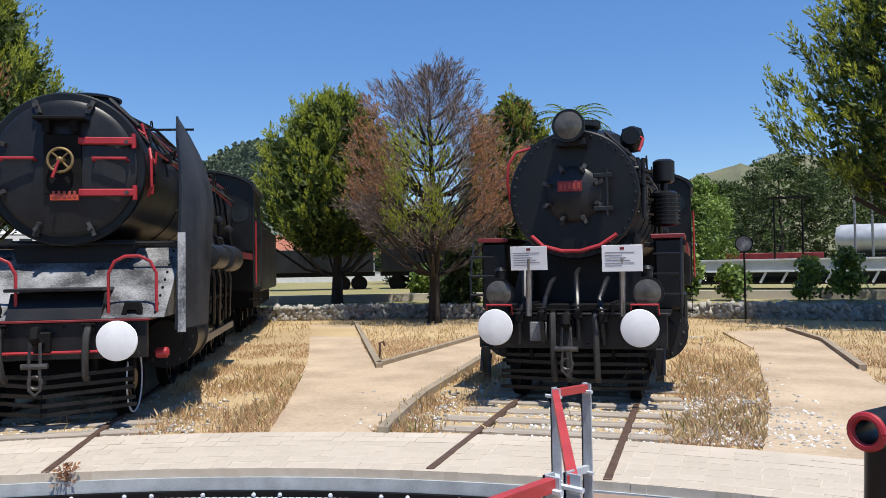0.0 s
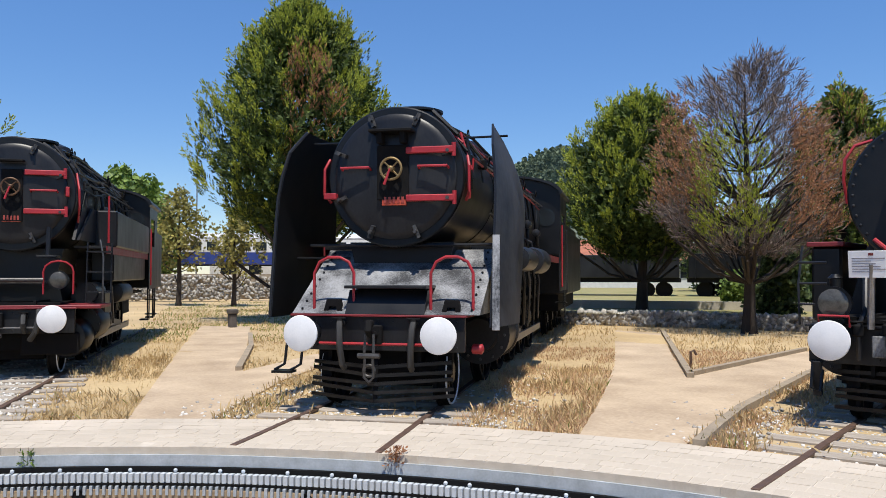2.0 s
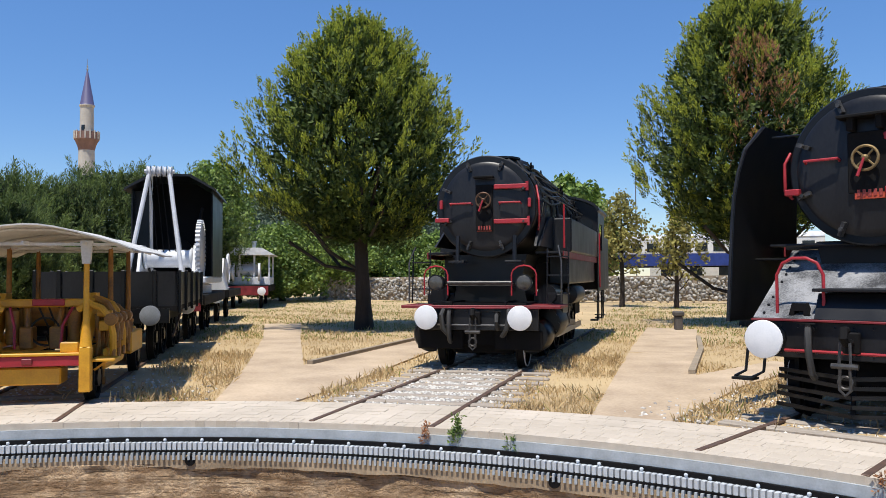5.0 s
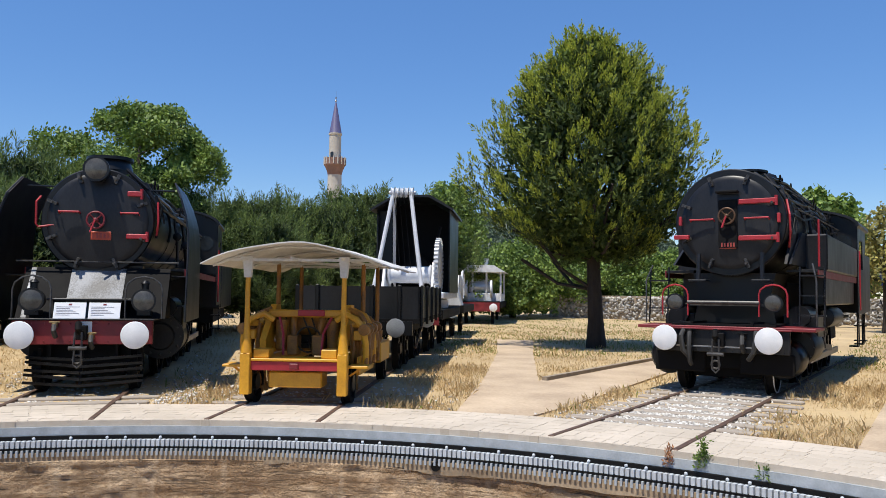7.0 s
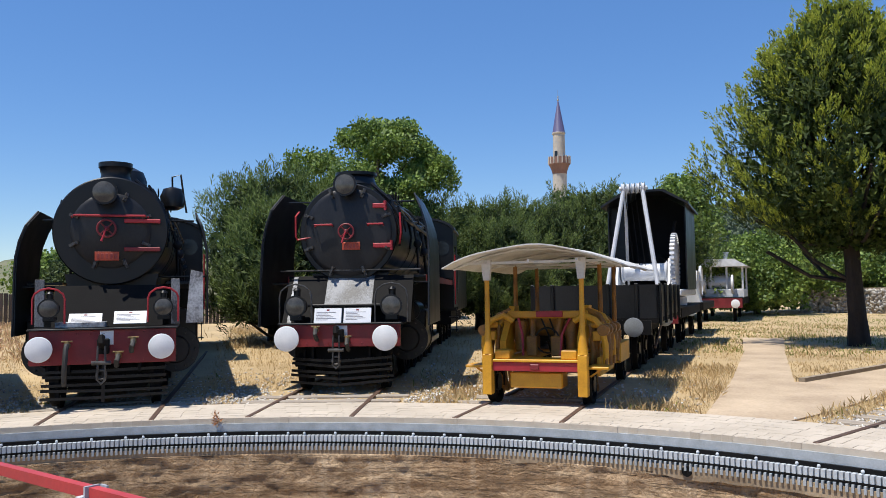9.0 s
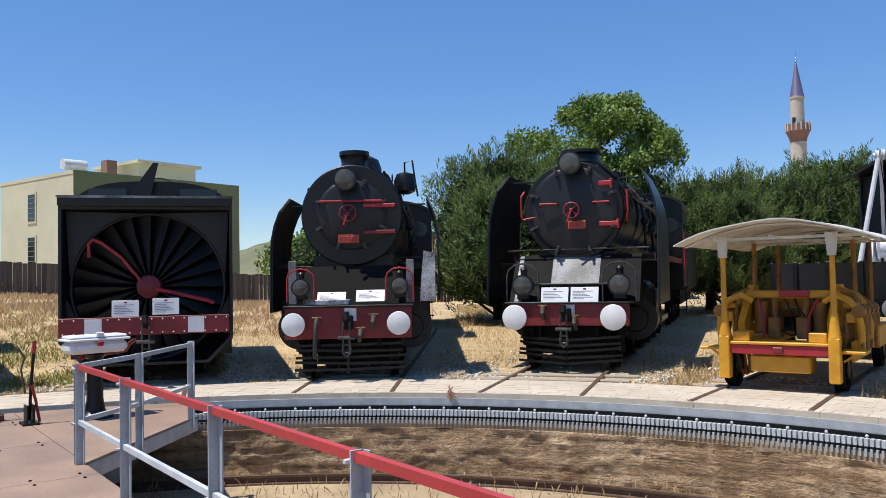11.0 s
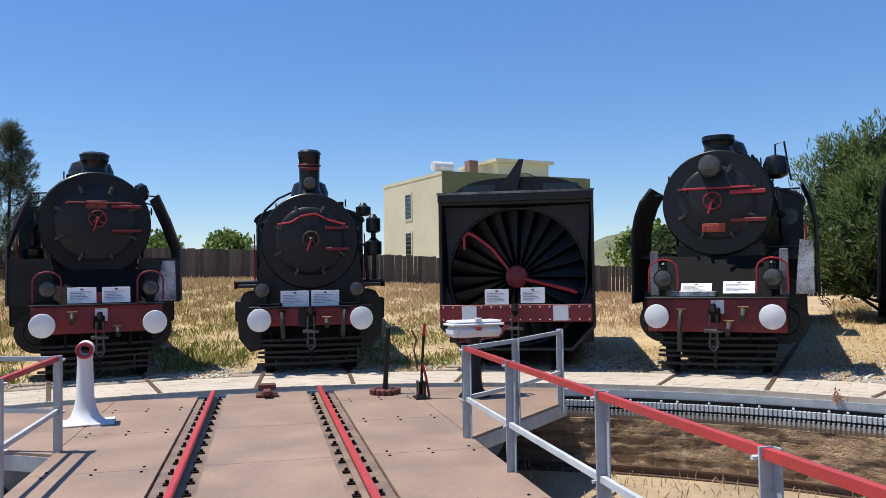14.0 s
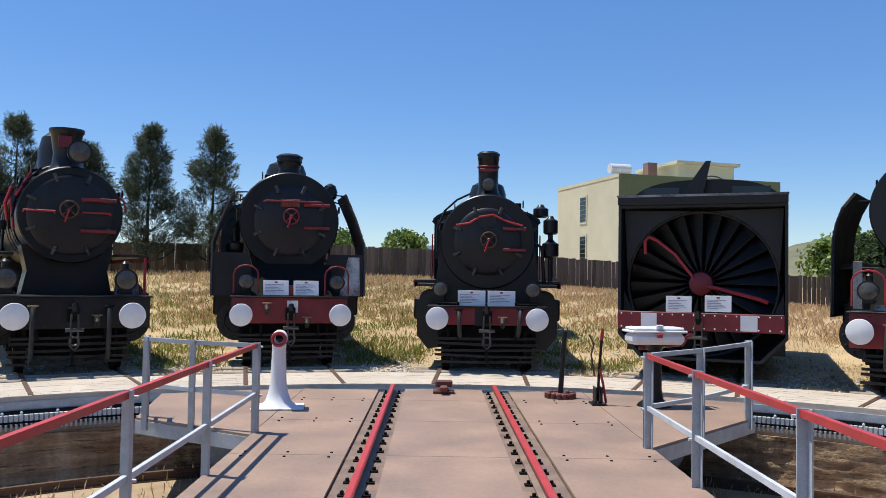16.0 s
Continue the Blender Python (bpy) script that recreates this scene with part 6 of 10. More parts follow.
def loco_f():
    """Black locomotive with a plain flat smokebox ring and low deflectors."""
    t = loco("black steam locomotive with low deflectors, tall chimney and red beam", 231.1, 10.98, 2.6)
    beam(t, M["dark_red"], 0.70, 1.24, 1.08)
    buffer_pair(t, r=0.195)
    coupling(t, 0.98)
    smokebox(t, 2.88, 0.90, 1.3, 3.2, door=0.70, clamps=True, wheel_mat=M["dark_red"], hand=(-0.05, 0.02), plate=(-0.05, 2.44, 0.38, 0.15, M["plate_red"]))
    bm = B()
    box(bm, 0.22, 0.8, 1.12, 1.17, 3.0, 3.07, 0.01)
    part("hinge_strap", bm, M["red"], t, "red painted hinge strap")
    bm = B()
    box(bm, 0.22, 0.8, 1.12, 1.17, 2.52, 2.59, 0.01)
    part("hinge_strap", bm, M["dark_red"], t, "red painted hinge strap")
    grab(t, [(-0.6, 1.2, 3.1), (-0.56, 1.12, 3.12), (0.55, 1.12, 3.12), (0.6, 1.2, 3.1)], r=0.02)
    headlamp(t, -0.08, 3.5, 0.98, 0.2, cap=False, deep=0.3)
    chimney(t, 1.95, 3.7, 4.13, 0.24, cap=False)
    boiler(t, 2.88, 0.86, 3.2, 9.6, domes=((3.6, 0.42, 0.7), (5.6, 0.4, 0.6)))
    flank_clutter(t, 2.88, 0.86, 3.2, 9.6)
    bm = B()
    lathe(bm, [(0.1, 3.35), (0.2, 3.4), (0.22, 3.6), (0.16, 3.74), (0.03, 3.78)], (0.95, 2.3, 0), "Z", 18)
    pipe(bm, [(0.95, 2.3, 3.7), (0.95, 2.2, 3.95), (1.1, 2.2, 4.0), (1.15, 2.3, 3.6), (1.2, 2.3, 3.3)], 0.018, 6)
    part("steam_turret", bm, M["black"], t, smooth=True)
    deflector(t, -1, 1.42, 1.0, 3.0, 1.14, 3.2, 0.15, 0.28)
    deflector(t, 1, 1.56, 1.1, 3.0, 1.3, 3.22, 0.15, 0.2)
    wing_front(t, 0.98, 1.12, 1.28, 2.05, M["worn"])
    bm = B()
    prism(bm, [(1.22, 1.3), (1.5, 1.3), (1.5, 2.15), (1.3, 2.2), (1.26, 1.8)], 1.0, 1.04, "Y")
    part("pale_wing_plate", bm, M["worn_white"], t, "flaking pale wing plate")
    bm = B()
    prism(bm, [(0.9, 1.27), (1.25, 1.95), (1.3, 1.27)], -0.85, 0.85, "X")
    part("front_apron", bm, M["soot"], t)
    bm = B()
    box(bm, -0.75, 0.0, 0.62, 0.9, 1.27, 1.36, 0.01)
    part("pale_ledge", bm, M["worn_white"], t, "pale flaking ledge")
    for x in (-0.82, 0.88):
        headlamp(t, x, 1.58, 0.5, 0.15, M["red"], 0.24, cap=True)
    notice(t, -0.32, 1.40, 0.75, 0.5, 0.24, -40)
    notice(t, 0.36, 1.42, 0.75, 0.5, 0.26, -40)
    hose(t, -0.52, 1.0, 0.34, 0.55, -0.03, M["brass"])
    hose(t, 0.44, 1.04, 0.34, 0.1, -0.02, M["brass"])
    hose(t, 0.22, 0.82, 0.34, 0.1, -0.02, M["brass"])
    pipes_on_side(t, 2.88, 0.88, 1.6, 8.8, 1, 10, 21)
    chassis(t, None, FIVE, r=0.7, cyl_y=1.7, cyl_z=0.82, cyl_r=0.4, cab=(9.6, 11.3), cabtop=3.95, pilot=True)


def loco_h():
    """Smaller black locomotive with a slim tall chimney."""
    t = loco("small black steam locomotive with a slim tall lidded chimney", 266.1, 11.14, 0.6)
    beam(t, M["dark_red"], 0.84, 1.16, 1.05, plate=False)
    for x in (-0.08, -0.95, 0.95):
        bm = B()
        box(bm, x - 0.14, x + 0.14, 0.405, 0.418, 0.82, 1.17)
        part("black_patch", bm, M["black"], t, "black painted beam section")
    buffer_pair(t, r=0.2)
    coupling(t, 1.0)
    smokebox(t, 2.38, 0.88, 1.2, 3.0, door=0.72, clamps=True, wheel_mat=M["bronze"], hand=(0.02, 0.02), plate=None)
    bm = B()
    prism(bm, [(-0.88, 2.4), (0.88, 2.4), (0.98, 1.6), (1.1, 1.2), (-1.1, 1.2), (-0.98, 1.6)], 1.25, 2.6, "Y")
    part("smokebox_skirt", bm, M["black"], t)
    for z in (2.22, 2.62):
        bm = B()
        box(bm, 0.28, 0.72, 1.04, 1.1, z - 0.03, z + 0.03, 0.01)
        part("hinge_strap", bm, M["dark_red"], t, "dull red hinge strap")
    grab(t, [(-0.6, 1.06, 2.68), (-0.35, 1.04, 2.72), (-0.15, 1.04, 2.84), (0.1, 1.04, 2.88), (0.35, 1.04, 2.76), (0.65, 1.06, 2.68)], r=0.02)
    bm = B()
    prism(bm, [(-0.26, 2.9), (-0.12, 2.62), (0.12, 2.66), (0.2, 2.95)], 1.075, 1.09, "Y")
    part("worn_patch", bm, M["black_dusty"], t)
    grab(t, [(-0.97, 1.5, 2.2), (-0.98, 1.5, 2.65), (-0.84, 1.5, 2.98), (-0.6, 1.5, 3.2), (-0.35, 1.5, 3.32)], M["black_dusty"])
    chimney(t, 1.65, 3.24, 4.08, 0.19, cap=True, flare=1.05, red=True)
    headlamp(t, 0.0, 3.5, 1.42, 0.13, cap=False, deep=0.12)
    boiler(t, 2.38, 0.86, 3.0, 8.6, domes=((3.6, 0.4, 0.7), (5.4, 0.35, 0.6)))
    flank_clutter(t, 2.38, 0.86, 3.0, 8.6)
    for x in (-0.85, 0.82):
        headlamp(t, x, 1.48, 0.5, 0.135, None, 0.22, cap=False)
    notice(t, -0.28, 1.32, 0.55, 0.5, 0.28, -6)
    notice(t, 0.26, 1.32, 0.55, 0.5, 0.28, -6)
    hose(t, -0.5, 1.05, 0.34, 0.35, 0.02)
    hose(t, 0.6, 1.08, 0.34, 0.36, -0.04)
    hose(t, 0.28, 0.92, 0.34, 0.05, 0, M["brass"])
    # pumps at the flank
    bm = B()
    for y, z, rr, h in ((1.6, 2.1, 0.16, 0.3), (1.6, 2.55, 0.14, 0.3), (1.9, 2.9, 0.15, 0.2)):
        x = 1.22 if z < 2.8 else 1.05
        lathe(bm, [(rr * 0.7, z), (rr, z + 0.03), (rr, z + h - 0.03), (rr * 0.6, z + h), (rr * 0.3, z + h + 0.06)], (x, y, 0), "Z", 16)
    rod(bm, (1.22, 1.6, 1.6), (1.22, 1.6, 2.9), 0.05)
    pipe(bm, [(0.8, 1.5, 2.4), (1.05, 1.5, 2.3), (1.1, 1.5, 1.6)], 0.035)
    part("air_pump", bm, M["black"], t, smooth=True)
    for s in (-1, 1):
        bm = B()
        box(bm, s * 0.95, s * 1.3, 0.9, 2.6, 1.52, 1.58, 0.01)
        part("splasher_plate", bm, M["black_dusty"], t)
        bm = B()
        prism(bm, [(s * 0.8, 1.5), (s * 1.22, 1.35), (s * 1.32, 1.1), (s * 1.3, 0.6), (s * 1.1, 0.35), (s * 0.8, 0.4)], 1.0, 2.6, "Y")
        part("cylinder_cover", bm, M["black"], t)
    chassis(t, None, FIVE[:3], r=0.7, cyl_y=1.3, cyl_z=0.78, cyl_r=0.36, cyl_x=0.9, cab=(8.6, 10.2), cabtop=3.7, board=1.62, length=9.5)


def loco_i():
    """Black locomotive with small angled deflectors."""
    t = loco("black steam locomotive with angled deflectors and a red beam", 283.3, 11.79, 0.3)
    beam(t, M["dark_red"], 0.80, 1.27, 1.05)
    buffer_pair(t, r=0.2)
    coupling(t, 0.98)
    smokebox(t, 2.73, 0.93, 1.2, 3.0, door=0.72, clamps=True, wheel_mat=M["dark_red"], hand=(0.02, 0.08), plate=(0.0, 3.07, 0.36, 0.15, M["dull_plate"]))
    for z in (2.6, 3.04):
        bm = B()
        box(bm, 0.26, 0.76, 1.04, 1.1, z - 0.03, z + 0.03, 0.01)
        part("hinge_strap", bm, M["dark_red"], t, "dull red hinge strap")
    grab(t, [(-0.5, 1.06, 3.08), (-0.46, 1.02, 3.1), (0.58, 1.02, 3.1), (0.62, 1.06, 3.08)], M["dark_red"], r=0.018)
    chimney(t, 1.7, 3.58, 4.02, 0.21, cap=True, flare=1.12)
    boiler(t, 2.73, 0.9, 3.0, 9.2, domes=((2.9, 0.42, 0.62), (5.2, 0.4, 0.6)))
    flank_clutter(t, 2.73, 0.9, 3.0, 9.2)
    for s in (-1, 1):
        rows = []
        for i in range(5):
            u = i / 4
            z = 1.3 + 2.0 * u
            xx = 1.45 - 0.38 * max(0, (u - 0.55) / 0.45)
            rows.append([(s * xx, 1.05 + 0.2 * u + k * 0.45, z) for k in range(4)])
        bm = B()
        sheet(bm, rows, 5, 0.03)
        part("smoke_deflector", bm, M["fence_wood"], t, "weathered dark deflector plate")
        bm = B()
        for dz in (0.0, -0.2):
            rod(bm, (s * 0.8, 1.5, 3.3 + dz * 0.6), (s * 1.15, 1.5, 3.28 + dz), 0.014, n=6)
        part("stay", bm, M["black"], t)
        bm = B()
        prism(bm, [(s * 0.75, 2.1), (s * 1.45, 2.1), (s * 1.45, 1.28), (s * 0.6, 1.28)], 1.15, 1.2, "Y")
        part("front_wing_plate", bm, M["black_dusty"], t)
    bm = B()
    prism(bm, [(0.7, 1.3), (1.15, 1.9), (1.2, 1.3)], -0.7, 0.8, "X")
    part("front_apron", bm, M["soot"], t)
    bm = B()
    prism(bm, [(0.98, 1.3), (1.14, 2.05), (1.36, 2.05), (1.38, 1.3)], 1.13, 1.148, "Y")
    part("pale_wing_plate", bm, M["worn_white"], t, "flaking pale wing plate")
    for x in (-0.8, 0.86):
        headlamp(t, x, 1.56, 0.55, 0.14, M["dark_red"], 0.24, cap=False)
    notice(t, -0.26, 1.45, 0.52, 0.46, 0.28, -14)
    notice(t, 0.29, 1.45, 0.52, 0.46, 0.28, -14)
    bm = B()
    box(bm, -0.04, 0.06, 0.6, 0.7, 1.32, 1.5)
    part("orange_box", bm, M["rail_red"], t, "faded red box")
    bm = B()
    lathe(bm, [(0.06, 3.2), (0.13, 3.26), (0.15, 3.38), (0.11, 3.5), (0.03, 3.55)], (0.82, 1.7, 0), "Z", 18)
    rod(bm, (0.82, 1.45, 3.37), (0.82, 1.7, 3.37), 0.1, 0.13, 14)
    pipe(bm, [(0.7, 1.6, 2.9), (0.8, 1.65, 3.25)], 0.04)
    part("steam_turret", bm, M["black"], t, smooth=True)
    bm = B()
    pipe(bm, [(-1.02, 1.5, 2.25), (-1.02, 1.5, 2.6), (-0.92, 1.6, 2.75), (-0.8, 1.7, 2.8)], 0.05)
    lathe(bm, [(0.15, 2.1), (0.17, 2.13), (0.17, 2.28), (0.08, 2.33)], (-1.02, 1.5, 0), "Z", 14)
    part("feed_pipe", bm, M["black"], t, smooth=True)
    hose(t, 0.3, 0.85, 0.34, 0.05, 0, M["brass"])
    hose(t, -0.42, 1.1, 0.36, 0.06, 0, M["brass"])
    chassis(t, None, FIVE, r=0.68, cyl_y=1.4, cyl_z=0.8, cyl_r=0.38, cyl_x=0.95, cab=(9.2, 10.9), cabtop=3.8, pilot=True)


def loco_j():
    """Black locomotive with a flared chimney and a lamp before it."""
    t = loco("black steam locomotive with flared chimney, large lamp and black beam", 300.45, 11.72, -0.7)
    beam(t, M["black_dusty"], 0.74, 1.26, 1.22, plate=False)
    buffer_pair(t, r=0.215)
    coupling(t, 0.98)
    smokebox(t, 2.68, 0.83, 1.2, 3.0, door=0.84, clamps=True, wheel_mat=M["bronze"], hand=(-0.05, 0.08), plate=None)
    for z in (2.4, 2.95):
        bm = B()
        box(bm, 0.14, 0.72, 1.04, 1.1, z - 0.035, z + 0.035, 0.01)
        part("hinge_strap", bm, M["dark_red"], t, "dull red hinge strap")
    for x0, x1 in ((-0.75, -0.27), (0.16, 0.62)):
        grab(t, [(x0, 1.1, 2.7), (x0, 1.02, 2.72), (x1, 1.02, 2.72), (x1, 1.1, 2.7)], M["red"], r=0.018)
    grab(t, [(0.78, 1.2, 3.05), (0.86, 1.2, 2.95), (0.9, 1.2, 2.75)], M["dark_red"])
    bm = B()
    lathe(bm, [(0.42, 3.42), (0.3, 3.5), (0.24, 3.62), (0.22, 3.8), (0.27, 4.16), (0.30, 4.2), (0.30, 4.25), (0.24, 4.25), (0.18, 3.8)], (-0.06, 1.75, 0), "Z", 30)
    part("chimney", bm, M["black_dusty"], t, smooth=True)
    bm = B()
    box(bm, -0.22, 0.0, 1.46, 1.5, 3.9, 4.1)
    part("red_panel", bm, M["dark_red"], t, "dull red panel")
    headlamp(t, 0.08, 3.76, 0.95, 0.19, cap=False, deep=0.35)
    boiler(t, 2.68, 0.86, 3.0, 9.2, domes=((3.6, 0.42, 1.1), (5.6, 0.38, 0.8)))
    flank_clutter(t, 2.68, 0.86, 3.0, 9.2)
    for x in (-1.0, 0.83):
        headlamp(t, x, 1.56, 0.5, 0.18, None, 0.26)
    grab(t, [(1.16, 0.7, 1.28), (1.16, 0.7, 1.95)])
    grab(t, [(1.22, 1.0, 1.28), (1.22, 1.0, 1.95)])
    bm = B()
    box(bm, 0.7, 1.1, 0.85, 0.88, 1.28, 1.5)
    part("pale_plate", bm, M["worn"], t, "worn grey plate")
    grab(t, [(-0.95, 2.2, 2.6), (-1.0, 2.0, 2.9), (-0.9, 2.0, 3.2)], M["red"], 0.03)
    hose(t, -0.6, 1.05, 0.34, 0.8, -0.02, M["brass"])
    hose(t, 0.55, 1.05, 0.34, 0.8, -0.02)
    hose(t, 0.36, 0.9, 0.34, 0.05, 0, M["brass"])
    pipes_on_side(t, 2.68, 0.86, 1.6, 8.5, -1, 5, 33, M["red"])
    chassis(t, None, FIVE, r=0.68, cyl_y=1.5, cyl_z=0.8, cyl_r=0.38, cab=(9.2, 10.9), cabtop=3.8, pilot=True)


M["dull_plate"] = mat("dull_orange_plate", (0.20, 0.06, 0.035), (0.14, 0.04, 0.025), rough=0.5, scale=9, bump=0.05)
M["fence_wood"] = mat("weathered_dark_plate", (0.12, 0.105, 0.095), (0.045, 0.04, 0.037), rough=0.8, scale=3, fine=30, bump=0.25, stretch=(2, 2, 0.5))
for make in (loco_a, loco_b, loco_c, loco_e, loco_f, loco_h, loco_i, loco_j):
    make()


# ---- rotary snow plough ----
def plough():
    t = thing("rotary_snow_plough", Matrix.Translation(polar(247.9, 11.55)) @ pose(0, 0, 0, 0, 0, 247.9 - 90), "black rotary snow plough with a bladed wheel and red hub", "snow plough")
    W, lo, hi, zc = 1.38, 0.34, 3.0, 1.65
    # hood: four thick walls with chamfered lower corners
    outer = [(-W, hi), (-W, 0.75), (-W + 0.4, lo), (W - 0.4, lo), (W, 0.75), (W, hi)]
    inner = [(x * 0.965, zc + (z - zc) * 0.965) for x, z in outer]
    bm = B()
    a0 = [bm.verts.new((x, 0.0, z)) for x, z in outer]
    a1 = [bm.verts.new((x, 0.95, z)) for x, z in outer]
    b0 = [bm.verts.new((x, 0.0, z)) for x, z in inner]
    b1 = [bm.verts.new((x, 0.95, z)) for x, z in inner]
    n = len(outer)
    for i in range(n):
        j = (i + 1) % n
        bm.faces.new((a0[i], a0[j], a1[j], a1[i]))
        bm.faces.new((b0[i], b1[i], b1[j], b0[j]))
        bm.faces.new((a0[i], b0[i], b0[j], a0[j]))
        bm.faces.new((a1[i], a1[j], b1[j], b1[i]))
    part("hood", bm, M["black_dusty"], t)
    bm = B()
    prism(bm, inner, 0.9, 0.94, "Y")
    part("hood_back", bm, M["soot"], t)
    # corner gussets round the wheel
    for sx in (-1, 1):
        for sz in (1, -1):
            bm = B()
            zt = hi - 0.06 if sz > 0 else 0.75
            cx = sx * (W - 0.06)
            poly = [(cx, zt)]
            for k in range(7):
                a = radians(8 + 74 * k / 6) if sz > 0 else radians(-8 - 40 * k / 6)
                poly.append((sx * 1.27 * math.cos(a), zc + 1.27 * math.sin(a)))
            if sz < 0:
                poly = [(cx, 1.5), (cx, 0.78)] + poly[3:6][::-1]
            prism(bm, poly, 0.3, 0.34, "Y")
            part("gusset", bm, M["black_dusty"], t)
    bm = B()
    hoop(bm, (0, 0.34, zc), 1.25, 0.03, "Y", 56, 8)
    part("wheel_rim", bm, M["black_dusty"], t, smooth=True)
    for k in range(24):
        a = 2 * math.pi * k / 24
        u, w = Vector((math.cos(a), 0, math.sin(a))), Vector((-math.sin(a), 0, math.cos(a)))
        c = Vector((0, 0, zc))
        bm = B()
        q = [c + u * 0.22 + Vector((0, 0.35, 0)), c + u * 1.22 + Vector((0, 0.42, 0)) - w * 0.02, c + u * 1.22 + Vector((0, 0.6, 0)) + w * 0.24, c + u * 0.22 + Vector((0, 0.62, 0)) + w * 0.04]
        f = [bm.verts.new(v) for v in q]
        g = [bm.verts.new(v + w * 0.012 + Vector((0, -0.008, 0))) for v in q]
        bm.faces.new(f)
        bm.faces.new(g[::-1])
        for i in range(4):
            bm.faces.new((f[i], f[(i + 1) % 4], g[(i + 1) % 4], g[i]))
        part("blade", bm, M["blade"], t, "glossy black wheel blade")
    bm = B()
    lathe(bm, [(0.2, 0.5), (0.21, 0.25), (0.19, 0.16), (0.1, 0.11), (0.02, 0.1)], (0, 0, zc), "Y", 28)
    hub = part("hub", bm, M["dark_red"], t, "dull red hub", smooth=True)
    bm = B()
    pipe(bm, [(-0.12, 0.14, zc + 0.1), (-0.42, 0.08, zc + 0.5), (-0.72, 0.06, zc + 0.74), (-0.86, 0.06, zc + 0.8), (-0.93, 0.06, zc + 0.72), (-0.92, 0.06, zc + 0.5)], 0.028, 8)
    part("red_arm", bm, M["red"], hub, "bent red arm", smooth=True)
    bm = B()
    pipe(bm, [(0.12, 0.14, zc - 0.04), (0.6, 0.08, zc - 0.16), (0.95, 0.06, zc - 0.25), (1.07, 0.06, zc - 0.3)], 0.034, 8)
    part("red_arm", bm, M["red"], hub, "bent red arm", smooth=True)
    # visor and house
    bm = B()
    box(bm, -W, W, -0.1, 0.35, hi, hi + 0.16, 0.01)
    part("visor", bm, M["black"], t)
    bm = B()
    box(bm, -W - 0.01, W + 0.01, -0.13, -0.105, hi + 0.13, hi + 0.17)
    part("visor_edge", bm, M["worn"], t, "pale worn edge")
    bm = B()
    arc = [(-1.36, 0.4), (1.36, 0.4), (1.36, 3.02)] + [(1.36 * math.cos(radians(a)) ** 0.7 if a < 90 else -1.36 * abs(math.cos(radians(a))) ** 0.7, 3.02 + 0.52 * math.sin(radians(a))) for a in range(15, 166, 10)] + [(-1.36, 3.02)]
    prism(bm, arc, 0.96, 7.5, "Y")
    house = part("house", bm, M["black"], t, smooth=True)
    for x in (-0.75, 0.8):
        bm = B()
        box(bm, x - 0.32, x + 0.32, 0.945, 0.958, 3.19, 3.4, 0.004)
        part("front_window", bm, M["pane"], house, "dark cab window")
    bm = B()
    hoop(bm, (0.1, 1.2, 3.3), 0.33, 0.012, "Y", 20, 6, 0, 180)
    part("rail_hoop", bm, M["steel_dark"], t)
    bm = B()
    prism(bm, [(-0.42, 3.17), (-0.02, 3.17), (0.13, 3.84), (0.04, 3.84)], 0.68, 0.71, "Y")
    part("chute_blade", bm, M["black_dusty"], t, "slanted black chute blade")
    bm = B()
    lathe(bm, [(0.3, 3.5), (0.3, 3.6), (0.22, 3.62)], (0.3, 2.6, 0), "Z", 20)
    part("roof_vent", bm, M["black"], t, smooth=True)
    bm = B()
    box(bm, -1.34, 1.32, -0.22, -0.14, 0.86, 1.16, 0.008)
    b = part("buffer_beam", bm, M["dark_red"], t, "red buffer beam")
    for x in (-0.82, 0.78):
        bm = B()
        box(bm, x - 0.13, x + 0.13, -0.228, -0.221, 0.88, 1.14)
        part("white_panel", bm, M["sign"], b, "white painted panel")
    bm = B()
    for k in range(16):
        for z in (0.9, 1.12):
            bmesh.ops.create_uvsphere(bm, u_segments=6, v_segments=4, radius=0.014, matrix=Matrix.Translation((-1.28 + 0.17 * k, -0.222, z)))
    tagged(part("rivets", bm, M["white"], b), kind="stuff")
    notice(t, -0.33, 1.3, -0.2, 0.42, 0.27, -4)
    notice(t, 0.3, 1.32, -0.2, 0.42, 0.27, -4)
    coupling(t, 1.0, -0.18)
    for s in (-1, 1):
        for k in range(4):
            wheel(t, s * 0.76, 1.6 + 1.6 * k, 0.46, None, 8)
    bm = B()
    box(bm, -1.1, 1.1, 0.95, 7.4, 0.4, 0.8)
    part("frame", bm, M["soot"], t)


M["blade"] = mat("glossy_black_blade", (0.008, 0.0085, 0.0095), (0.004, 0.004, 0.005), rough=0.5, scale=4, fine=30, bump=0.15)
plough()


